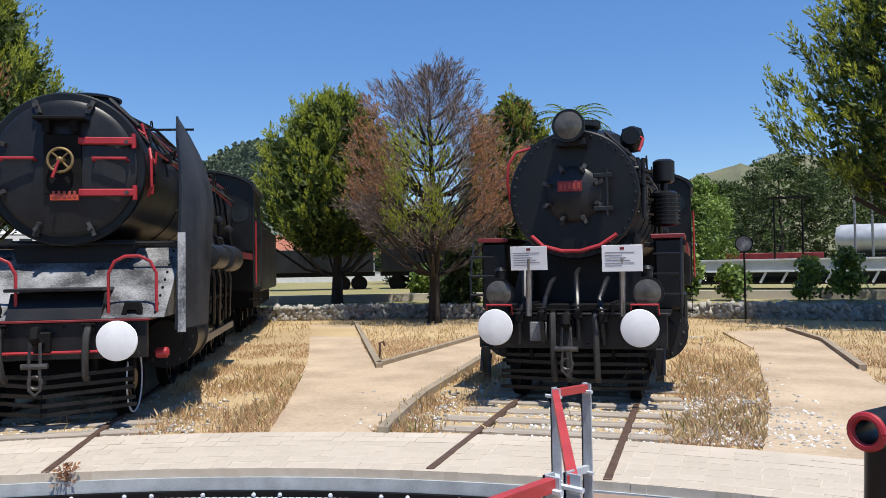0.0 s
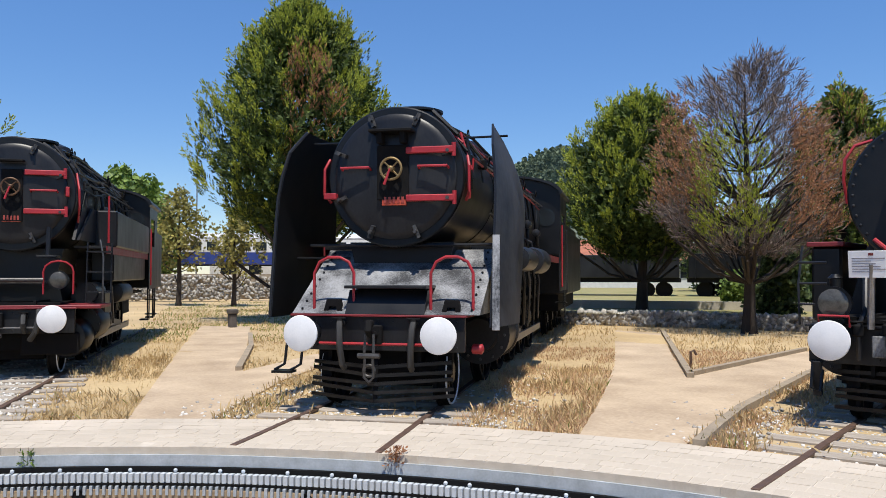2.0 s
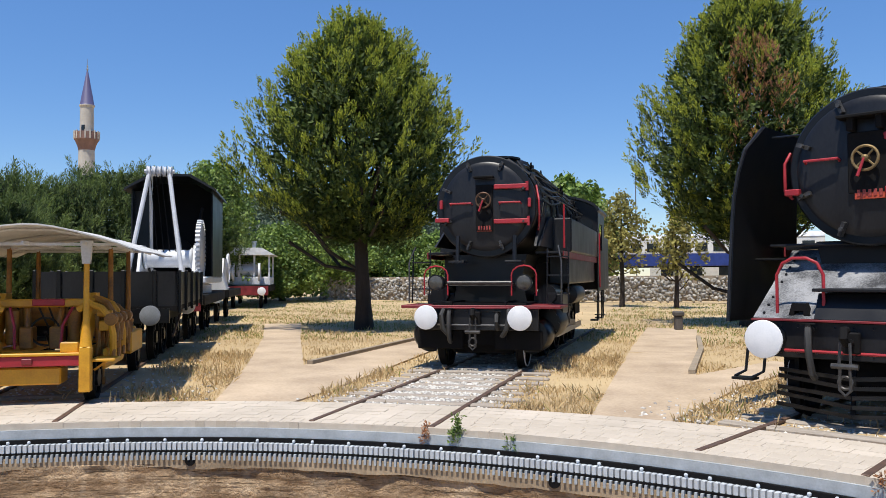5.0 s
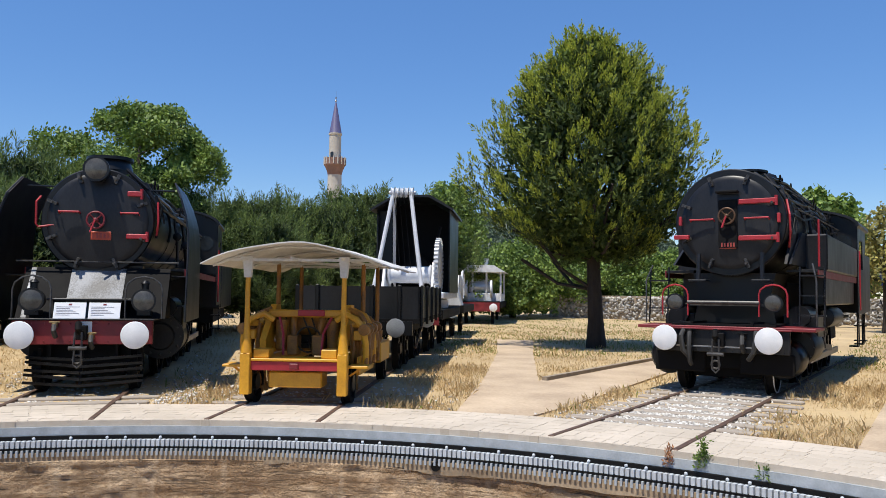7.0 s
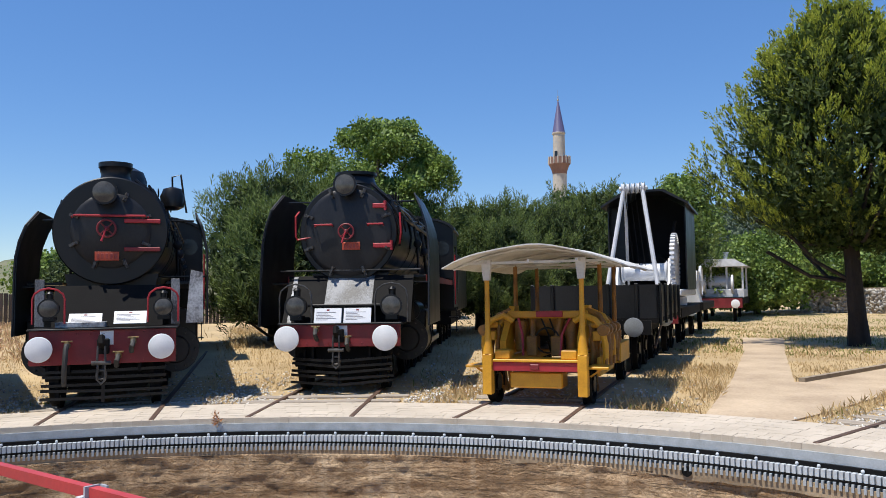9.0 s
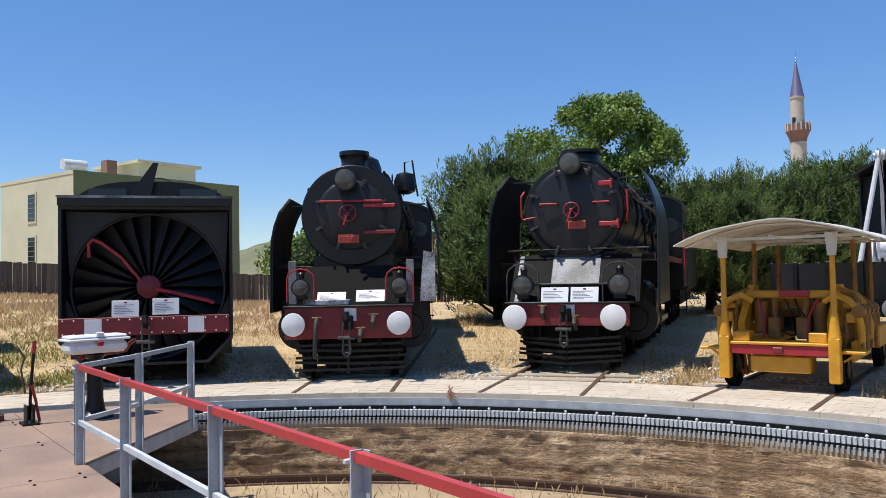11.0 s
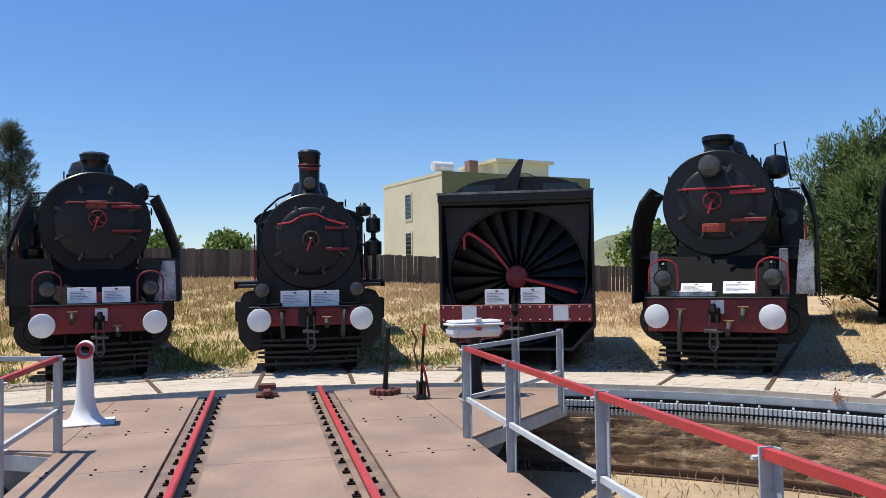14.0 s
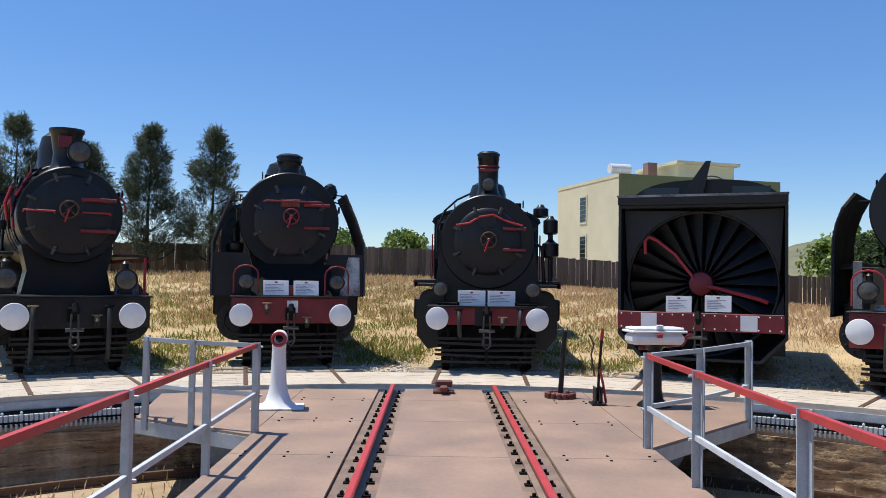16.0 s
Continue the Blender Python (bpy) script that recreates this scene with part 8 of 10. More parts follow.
def limb_mesh(rng, h0, h1, lean, spread_r, n, r0, top):
    """A tapered trunk with forking limbs."""
    bm = B()
    pts = [Vector((lean[0] * u + 0.06 * math.sin(5 * u), lean[1] * u, -0.2 + (top + 0.2) * u)) for u in [k / 9 for k in range(10)]]
    rings = []
    for i, p in enumerate(pts):
        rr = r0 * (1.25 if i == 0 else 1.0) * (1 - 0.88 * i / 9)
        rings.append([bm.verts.new(p + Vector((math.cos(2 * math.pi * k / 9), math.sin(2 * math.pi * k / 9), 0)) * rr * (1 + 0.12 * math.sin(k * 2.3 + i))) for k in range(9)])
    for a, b in zip(rings, rings[1:]):
        for k in range(9):
            bm.faces.new((a[k], a[(k + 1) % 9], b[(k + 1) % 9], b[k]))
    for j in range(n):
        u = rng.uniform(h0, h1)
        base = pts[min(9, int(u * 9))]
        a = rng.uniform(0, 2 * math.pi)
        L = spread_r * rng.uniform(0.55, 0.95) * (1.1 - 0.75 * u)
        e = base + Vector((math.cos(a) * L, math.sin(a) * L, L * rng.uniform(0.35, 0.8)))
        m = base.lerp(e, 0.5) + Vector((0, 0, -0.12 * L))
        r = r0 * 0.34 * (1 - 0.6 * u)
        pipe(bm, [base, m, e], r * 0.7, 5)
    return bm


def tree(name, x, y, label, material, top, bottom, rad, n=2600, size=0.5, template=None, prof=None, trunk=0.22, up=1.0, seed=1, lean=(0, 0), lumps=46, lump_r=0.9, extra=None, group="", limbs=16, fill=0.35, base=None, spin=1.0, offset=(0, 0), tall=1.15):
    """A tree: tapered trunk with limbs and a crown of many small sprays set in uneven clumps."""
    rng = np.random.default_rng(seed)
    r2 = random.Random(seed)
    z0 = gh(x, y) if base is None else base
    t = thing(name, pose(x, y, z0), label, "tree", group)
    bm = limb_mesh(r2, bottom / top * 0.8, 0.9, lean, rad, limbs, trunk, top * 0.93)
    part("trunk", bm, M["bark"], t, smooth=True)
    prof = prof or (lambda u: math.sin(math.pi * min(1, u * 0.92 + 0.12)) ** 0.7)
    # clump centres over the outline
    cs, rs = [], []
    for k in range(lumps):
        u = rng.uniform(0, 1) ** 0.9
        a = 2 * math.pi * (k * 0.381966 + rng.uniform(-0.1, 0.1))
        R = rad * prof(u)
        q = rng.uniform(0.5, 0.95) ** (0.6 if tall > 1.3 else 1.0)
        cs.append((offset[0] + lean[0] * u + R * q * math.cos(a), offset[1] + lean[1] * u + R * q * math.sin(a), bottom + (top - bottom) * u))
        rs.append(lump_r * rng.uniform(0.65, 1.25) * (0.45 + 0.55 * prof(u)))
    cs, rs = np.array(cs), np.array(rs)
    which = rng.integers(0, lumps, n)
    d = rng.normal(size=(n, 3))
    d /= np.linalg.norm(d, axis=1)[:, None]
    rr = rng.uniform(0.35, 1.0, n) ** 0.5
    if tall > 1.3:
        L = cs - np.array([offset[0], offset[1], 0])
        L[:, 2] = 0
        L /= np.linalg.norm(L, axis=1)[:, None] + 0.4
        L = L * 0.8 + np.array([0, 0, 1.0]) + rng.normal(size=L.shape) * 0.12
        along = rng.uniform(-1, 1, n)
        thin = 0.62 * (1.08 - 0.9 * np.maximum(along, 0))
        p = cs[which] + d * (rs[which] * rr * thin)[:, None] + L[which] * (rs[which] * along * tall)[:, None]
    else:
        p = cs[which] + d * (rs[which] * rr)[:, None] * np.array([1, 1, tall])
    # inner filling
    k = int(n * fill)
    u = rng.uniform(0, 1, k)
    a = rng.uniform(0, 2 * math.pi, k)
    R = rad * np.array([prof(v) for v in u]) * np.sqrt(rng.uniform(0, 0.75, k))
    p2 = np.stack([offset[0] + lean[0] * u + R * np.cos(a), offset[1] + lean[1] * u + R * np.sin(a), bottom + (top - bottom) * u], 1)
    p = np.concatenate([p, p2])
    if tall > 1.3:
        low = p[:, 2] < bottom
        p[low, 2] = bottom + 0.8 * (bottom - p[low, 2])
        away = np.hypot(p[:, 0] - offset[0], p[:, 1] - offset[1]) / rad
        p[:, 2] += 0.9 * np.maximum(0.0, away - 0.45) * np.maximum(0.0, 1 - (p[:, 2] - bottom) / 1.6)
    else:
        p[:, 2] = np.maximum(p[:, 2], bottom * 0.75)
    out = p - np.array([offset[0], offset[1], 0])
    out[:, 2] = 0
    out /= np.linalg.norm(out, axis=1)[:, None] + 0.3
    dirs = out * 0.75 + np.array([0, 0, up]) + rng.normal(size=p.shape) * 0.28 * spin
    T = turns_to(dirs, rng)
    v, f = template or diamond_sprig()
    s = size * rng.uniform(0.6, 1.35, len(p))
    stay = np.ones(len(p), bool)
    for (m2, share, cond, size2, tmpl2) in (extra or ()):
        if m2 is not M["white"]:
            stay &= ~(np.array([bool(cond(q)) for q in p]) & (rng.uniform(0, 1, len(p)) < 0.7))
    crown = spread_mesh("crown", v, f, p[stay], T[stay], s[stay], material, t)
    for (m2, share, cond, size2, tmpl2) in (extra or ()):
        # a second kind of foliage in a part of the crown
        k = int(n * share)
        pick = np.array([i for i in range(len(p)) if cond(p[i])])
        if len(pick):
            pick = rng.choice(pick, k)
            pp = p[pick] + rng.normal(size=(k, 3)) * 0.15
            v2, f2 = tmpl2 or (v, f)
            spread_mesh("second_foliage", v2, f2, pp, T[pick], size2 * rng.uniform(0.7, 1.3, k), m2, t)
    return t


def plume_tree(name, x, y, label, leaf, tips, top, bottom, rad, prof, plumes=420, per=30, length=1.05, girth=0.16, size=0.24, template=None, trunk=0.3, lean=(0, 0), seed=1, limbs=40, fill=3000, rise=1.0, patches=(), group=""):
    """A conifer whose crown is many upswept plumes of foliage, each ending in paler tips coloured for sunlight as well
    as new growth.
    """
    rng = np.random.default_rng(seed)
    t = thing(name, pose(x, y, gh(x, y)), label, "tree", group)
    part("trunk", limb_mesh(random.Random(seed), bottom / top * 0.8, 0.9, lean, rad, limbs, trunk, top * 0.93), M["bark"], t, smooth=True)
    u = rng.uniform(0, 1, plumes) ** 0.85
    a = 2 * math.pi * (np.arange(plumes) * 0.381966 + rng.uniform(-0.08, 0.08, plumes))
    R = rad * np.array([prof(v) for v in u])
    bulge = 1 + 0.08 * np.sin(3 * a + 5 * u + seed) + 0.08 * np.sin(7 * a - 9 * u)
    q = 1 - 0.42 * rng.uniform(0, 1, plumes) ** 1.5
    out = np.stack([np.cos(a), np.sin(a), np.zeros(plumes)], 1)
    base = np.stack([lean[0] * u, lean[1] * u, bottom + (top - bottom) * u], 1) + out * (R * q * bulge)[:, None]
    way = out * (0.75 - 0.5 * u)[:, None] + np.array([0, 0, rise]) + rng.normal(size=(plumes, 3)) * 0.16
    way /= np.linalg.norm(way, axis=1)[:, None]
    span = length * rng.uniform(0.5, 1.5, plumes)
    k = np.repeat(np.arange(plumes), per)
    n = len(k)
    s = rng.uniform(0, 1, n) ** 0.8
    d = rng.normal(size=(n, 3))
    d -= way[k] * (d * way[k]).sum(1)[:, None]
    d /= np.linalg.norm(d, axis=1)[:, None]
    w = girth * (span[k] / length) * np.minimum(1.0, 1.5 * (1.04 - s)) * rng.uniform(0.2, 1.0, n) ** 0.5
    p = base[k] + way[k] * (span[k] * (s - 0.45))[:, None] + d * w[:, None]
    face = way[k] + d * 0.4 + rng.normal(size=(n, 3)) * 0.1
    lit_tip = s + rng.normal(size=n) * 0.14 > 0.56
    scale = size * rng.uniform(0.65, 1.3, n)
    # inner boughs, in the dark leaf colour that holds the crown's shade
    v = rng.uniform(0, 1, fill)
    b = rng.uniform(0, 2 * math.pi, fill)
    r = rad * np.array([prof(z) for z in v]) * np.sqrt(rng.uniform(0.05, 0.62, fill))
    p = np.concatenate([p, np.stack([lean[0] * v + r * np.cos(b), lean[1] * v + r * np.sin(b), bottom + (top - bottom) * v], 1)])
    face = np.concatenate([face, np.stack([np.cos(b), np.sin(b), np.full(fill, 0.7)], 1) + rng.normal(size=(fill, 3)) * 0.3])
    lit_tip = np.concatenate([lit_tip, np.zeros(fill, bool)])
    scale = np.concatenate([scale, 0.55 * rng.uniform(0.7, 1.3, fill)])
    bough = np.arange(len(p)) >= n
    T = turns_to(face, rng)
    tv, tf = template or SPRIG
    kind = np.where(lit_tip, 1, 0)
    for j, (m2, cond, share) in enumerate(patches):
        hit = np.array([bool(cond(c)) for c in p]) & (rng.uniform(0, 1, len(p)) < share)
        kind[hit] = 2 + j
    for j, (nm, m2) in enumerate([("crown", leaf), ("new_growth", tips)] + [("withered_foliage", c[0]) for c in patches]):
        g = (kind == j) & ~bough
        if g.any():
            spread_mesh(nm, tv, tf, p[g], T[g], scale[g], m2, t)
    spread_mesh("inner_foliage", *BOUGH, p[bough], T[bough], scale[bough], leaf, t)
    return t


OVAL = lambda u: max(0.08, math.sin(math.pi * (0.14 + 0.83 * u)) ** 0.75)
SPRIG = diamond_sprig(5, 26, 1, 0.075)
BOUGH = diamond_sprig(6, 55, 9, 0.11)
TWIG = diamond_sprig(7, 40, 4, 0.02)
NEEDLE = diamond_sprig(8, 44, 2, 0.036)
LEAF = leaf_spray(7, 3, 0.2)
PINNATE = leaf_spray(9, 8, 0.13)

CYP = lambda u: float(np.interp(u, (0, 0.08, 0.2, 0.34, 0.64, 0.89, 1), (0.30, 0.62, 0.92, 1.0, 0.79, 0.42, 0.06)))


def aside(q, az=129.0):
    """How far a place lies across the line of sight from the pit's middle."""
    return q[0] * math.sin(radians(az)) - q[1] * math.cos(radians(az))


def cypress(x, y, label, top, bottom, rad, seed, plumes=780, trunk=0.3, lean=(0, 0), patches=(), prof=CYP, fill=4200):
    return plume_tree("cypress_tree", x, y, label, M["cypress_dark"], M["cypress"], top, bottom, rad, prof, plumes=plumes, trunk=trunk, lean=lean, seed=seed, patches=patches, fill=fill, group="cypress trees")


cypress(-27.4, -1.65, "large dense green cypress with a leaning dark trunk", 10.1, 2.9, 3.85, 3, lean=(0.4, -0.2))
cypress(-29.1, 11.6, "large dense green cypress with a brown patch", 11.5, 3.0, 3.8, 5, patches=((M["brown_leaf"], lambda q: 5 < q[2] < 9.5 and abs(q[1] + 0.4) < 0.8 and q[0] > 0.8, 0.55),))
cypress(-4.4, 28.4, "large spreading green cypress over the wall", 11.8, 2.8, 4.5, 8, plumes=960, trunk=0.34)
cypress(-23.7, 22.8, "green cypress with two trunks and rusty dead foliage on one side", 8.0, 2.3, 3.1, 11, plumes=500, trunk=0.24, fill=3600, patches=((M["brown_leaf"], lambda q: aside(q) > 1.0 and 3.3 < q[2] < 8.5, 0.8),))
tree("dying_cypress_tree", -18.2, 22.3, "half-dead cypress with bare twigs and brown foliage", M["grey_twig"], 8.0, 2.2, 2.7, n=2600, size=0.55, template=TWIG, prof=lambda u: float(np.interp(u, (0, 0.15, 0.5, 0.8, 1), (0.55, 0.95, 1.0, 0.55, 0.1))), trunk=0.2, seed=14, lumps=80, lump_r=0.6, tall=1.35, up=0.7, limbs=150, fill=0.5, extra=((M["brown_leaf"], 0.75, lambda q: aside(q) > 1.2 and 3.0 < q[2] < 6.9, 0.2, SPRIG), (M["brown_leaf"], 0.4, lambda q: aside(q) < -1.2 and 4.0 < q[2] < 7.0, 0.2, SPRIG), (M["cypress"], 0.5, lambda q: -1.2 < aside(q) < 0.6 and 2.9 < q[2] < 6.2 and 0.63 * q[0] - 0.777 * q[1] > 0.2, 0.2, SPRIG)))
cypress(-20.0, 28.8, "green cypress tips rising behind the dead tree", 8.1, 2.0, 2.3, 17, plumes=230, trunk=0.25, fill=1500, patches=((M["brown_leaf"], lambda q: q[1] < 0, 0.25),))
# small sparse trees by the far wall
tree("small_tree", -44.5, 12.2, "small sparse yellowish tree near the stone wall", M["olive"], 5.0, 1.9, 1.2, n=230, size=0.42, template=LEAF, trunk=0.15, seed=21, lumps=24, lump_r=0.8, up=0.3, group="small far trees")
tree("small_tree", -46.5, 9.6, "small sparse yellowish tree near the stone wall", M["olive"], 6.4, 2.2, 1.4, n=300, size=0.42, template=LEAF, trunk=0.16, seed=22, lumps=24, lump_r=0.8, up=0.3, group="small far trees")
tree("broadleaf_tree", -70, 8.2, "bright green broadleaf tree in the distance", M["broad"], 9.5, 2.0, 5.0, n=2200, size=0.9, template=LEAF, trunk=0.3, seed=23, lumps=30, lump_r=1.6, up=0.2, group="broadleaf trees")
tree("broadleaf_tree", -27.0, -20.8, "tall pinnate-leaved broadleaf tree behind the locomotives", M["broad"], 9.1, 3.4, 3.7, n=9000, size=0.34, template=PINNATE, prof=lambda u: float(np.interp(u, (0, 0.3, 0.7, 1), (0.6, 0.95, 1.0, 0.5))), trunk=0.3, seed=26, lumps=46, lump_r=0.9, up=0.1, fill=0.06, tall=0.5, limbs=26, group="broadleaf trees")
for k, (az, r, top, rad) in enumerate(((224.8, 30, 6.0, 3.0), (209, 35, 4.4, 2.4), (223.6, 27, 4.2, 2.2), (220.5, 31, 5.6, 3.0), (206.5, 42, 6.0, 3.6), (203.0, 44, 6.9, 3.8), (199.5, 45, 6.6, 3.6), (210.5, 38, 5.8, 3.4), (215.5, 34, 5.4, 3.2))):
    p = polar(az, r)
    plume_tree("pine_tree", p.x, p.y, "dense bushy green pine in the boundary planting", M["pine"], M["pine_tip"], top, 0.8, rad, lambda u: max(0.25, math.sin(math.pi * (0.28 + 0.66 * u)) ** 0.6), plumes=230, per=18, length=1.4, girth=0.2, size=0.5, template=NEEDLE, trunk=0.25, seed=31 + k, limbs=8, fill=1800, rise=1.1, group="boundary pines")
for k, (az, r, top, rad) in enumerate(((197.0, 47, 7.8, 3.4), (192.5, 52, 4.6, 3.4), (189.0, 56, 4.4, 3.6), (185.5, 58, 4.5, 3.6), (182.0, 58, 4.4, 3.6), (178.5, 60, 4.6, 3.6))):
    p = polar(az, r)
    tree("broadleaf_tree", p.x, p.y, "leafy green tree in the boundary planting", M["broad"], top, 0.6, rad, n=2600, size=0.4, template=LEAF, prof=OVAL, trunk=0.22, seed=51 + k, lumps=50, lump_r=1.0, up=0.2, limbs=8, group="broadleaf trees")
for k, (x, y, top, rad) in enumerate(((21.4, -37.5, 7.6, 1.9), (15.4, -39.6, 7.5, 1.7), (12.2, -40.3, 7.5, 1.6), (24.5, -36.0, 7.2, 2.2), (18.4, -38.6, 6.4, 1.5))):
    tree("casuarina_tree", x, y, "slender grey-green feathery tree", M["casuarina"], top, 0.9, rad, n=3000, size=0.46, template=NEEDLE, prof=lambda u: float(np.interp(u, (0, 0.25, 0.6, 0.85, 1), (0.8, 1.0, 0.7, 0.4, 0.1))), trunk=0.14, seed=71 + k, lumps=42, lump_r=0.6, limbs=26, fill=0.25, up=0.6, spin=1.6, group="slender trees")
for k, (az, r, top, rad, m) in enumerate(((113.9, 53, 6.6, 1.9, "broad"), (109.5, 80, 10.2, 5.2, "pine"), (106.0, 84, 10.5, 5.4, "pine"), (102.5, 86, 10.5, 5.4, "pine"), (99, 82, 10.0, 5.2, "pine"), (112.5, 86, 9.0, 5.0, "pine"), (128, 62, 6.5, 4.2, "broad"), (132, 66, 6.0, 4.4, "pine"), (124, 60, 6.5, 4.2, "broad"), (119, 64, 7, 4.5, "pine"), (140, 90, 3.6, 3, "broad"), (166, 92, 5.5, 3.5, "broad"), (173, 92, 5, 3.5, "pine"), (160, 95, 5.5, 3.5, "broad"), (241.5, 66, 4.6, 2.6, "broad"), (240.2, 64, 4.0, 2.2, "pine"), (272.5, 70, 3.5, 1.4, "broad"), (277, 72, 3.2, 1.4, "broad"))):
    p = polar(az, r)
    tree("broadleaf_tree" if m == "broad" else "pine_tree", p.x, p.y, "rounded green tree beyond the rail yard", M[m], top, 0.8, rad, n=3000 if r < 55 else 1500, size=0.3 if r < 55 else 0.75, template=LEAF if m == "broad" else BOUGH, prof=OVAL, trunk=0.25, seed=91 + k, lumps=34, lump_r=0.8 if r < 55 else 1.4, up=0.3, limbs=6, group="yard trees")
for k, (x, y, h, r) in enumerate(((-23.0, 31.0, 2.6, 1.15), (-19.9, 25.6, 3.0, 0.9), (-26, 30, 1.6, 0.7))):
    tree("shrub", x, y, "rounded green garden shrub", M["broad"] if k != 1 else M["pine"], h, 0.35, r, n=700, size=0.36, template=LEAF, prof=OVAL, trunk=0.07, seed=120 + k, lumps=18, lump_r=0.45, up=0.4, limbs=6, group="garden shrubs")
for k, (x, y) in enumerate(((-11.8, 30.4), (-9.6, 31.2), (-8.4, 31.4), (-6.6, 31.9), (-4.9, 32.3), (-13.2, 30.0))):
    tree("rose_bush", x, y, "small flowering rose bush on the terrace", M["broad"], 1.1 + 0.25 * (k % 3), 0.2, 0.42, n=170, size=0.3, template=LEAF, prof=OVAL, trunk=0.025, seed=130 + k, lumps=10, lump_r=0.25, up=0.4, limbs=5, base=0.42, group="rose bushes", extra=((M["white"], 0.06, lambda q: q[2] > 0.5, 0.14, None),))


def palm(x, y, h):
    t = thing("palm_tree", pose(x, y, gh(x, y)), "palm with a crown of arched fronds", "tree")
    bm = B()
    lathe(bm, [(0.35, -0.2), (0.26, 0.8), (0.22, h * 0.6), (0.25, h)], n=12)
    part("trunk", bm, M["bark"], t, smooth=True)
    rng = random.Random(2)
    for k in range(26):
        a, e = 2.4 * k, rng.uniform(0.1, 1.2)
        bm = B()
        d = Vector((math.cos(a), math.sin(a), 0))
        s = Vector((-d.y, d.x, 0))
        pts = [Vector((0, 0, h)) + d * (2.3 * u) * math.cos(e * 0.6) + Vector((0, 0, 2.0 * u * math.sin(e) - 1.3 * u * u)) for u in [i / 9 for i in range(10)]]
        for i in range(1, 10):
            for sg in (-1, 1):
                b = pts[i]
                tip = b + s * sg * 0.55 * (1 - 0.6 * i / 9) + (pts[i] - pts[i - 1]) * 1.3 + Vector((0, 0, -0.1))
                w = (pts[i] - pts[i - 1]) * 0.22
                vs = [bm.verts.new(q) for q in (b - w, b + w, tip)]
                bm.faces.new(vs)
        pipe(bm, pts, 0.025, 4)
        part("frond", bm, M["broad"], t)


palm(-22.9, 37.3, 9.0)


M["terrace"] = mat("terrace_lawn", (0.19, 0.195, 0.065), (0.32, 0.26, 0.12), rough=0.95, scale=0.3, fine=8, bump=0.5, depth=0.03)
M["path_pale"] = mat("pale_concrete", (0.55, 0.50, 0.42), (0.40, 0.36, 0.30), rough=0.9, scale=1.5, fine=20, bump=0.2)


# ---- hills ----
def hill(name, az0, az1, dist, prof, label, m, seed):
    """A long ridge with an uneven crest, sloping to the plain in front and behind."""
    bm = B()
    n = 60
    rows = []
    for i in range(n + 1):
        u = i / n
        az = az0 + (az1 - az0) * u
        h = prof(u) * (1 + 0.05 * noise.noise((u * 14, seed, 0)) + 0.03 * noise.noise((u * 45, seed, 3)))
        row = []
        for k, (dr, hh) in enumerate(((-0.45, 0.0), (-0.3, 0.3), (-0.15, 0.7), (0, 1.0), (0.2, 0.6), (0.4, 0.0))):
            p = polar(az, dist * (1 + dr))
            row.append(bm.verts.new((p.x, p.y, -0.5 + h * hh * (1 + 0.08 * noise.noise((u * 20, k * 2.1, seed))))))
        rows.append(row)
    for a, b in zip(rows, rows[1:]):
        for k in range(5):
            bm.faces.new((a[k], b[k], b[k + 1], a[k + 1]))
    tagged(part(name, bm, m, smooth=True), label, "hill", kind="structure")


hill("hill_1", 138, 156, 620, lambda u: 96 * math.sin(math.pi * min(1, u * 1.15 + 0.02)) ** 0.6, "wooded green hill above the rail yard", M["hill"], 1.0)
hill("hill_2", 96, 122, 640, lambda u: 40 + 38 * math.sin(math.pi * u) , "dry rocky hill with scattered trees", M["hill_dry"], 2.0)
hill("hill_3", 182, 206, 720, lambda u: 76 * math.sin(math.pi * u) ** 0.5, "wooded ridge behind the trees", M["hill"], 3.0)
hill("hill_4", 226, 250, 420, lambda u: 28 * math.sin(math.pi * u) ** 0.5, "low dry hillside", M["hill_dry"], 4.0)
# the blue of distance haze is mixed into this hill's own colour
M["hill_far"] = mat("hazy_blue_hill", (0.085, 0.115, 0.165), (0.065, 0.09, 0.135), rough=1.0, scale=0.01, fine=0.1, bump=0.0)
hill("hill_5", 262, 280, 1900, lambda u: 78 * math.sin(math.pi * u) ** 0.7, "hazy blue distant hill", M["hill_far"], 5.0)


# tree colour paled with haze to suit the far hillsides
M["hill_tree"] = mat("hazy_hill_tree", (0.15, 0.19, 0.11), (0.06, 0.09, 0.06), rough=0.9, scale=0.02, fine=0.2, bump=0.0, island=0.6)


# forest on the hills
def forest(name, az0, az1, dist, height, n, seed, tall=8.5):
    rng = np.random.default_rng(seed)
    az = np.radians(rng.uniform(az0, az1, n))
    q = rng.uniform(-0.32, 0.05, n)
    r = dist * (1 + q)
    u = (np.degrees(az) - az0) / (az1 - az0)
    h = np.array([height(v) for v in u]) * np.interp(q, [-0.45, -0.3, -0.15, 0, 0.2], [0, 0.3, 0.7, 1.0, 0.6])
    p = np.stack([r * np.cos(az), r * np.sin(az), h - 1.0], 1)
    T = turns_to(np.tile([[0, 0, 1.0]], (n, 1)) + rng.normal(size=(n, 3)) * 0.08, rng)
    v, f = diamond_sprig(6, 34, 6, 0.2)
    ob = spread_mesh(name, v, f, p, T, rng.uniform(0.6, 1.4, n) * tall, M["hill_tree"])
    tagged(ob, "pine woods scattered over the hillside", "forest", kind="stuff")


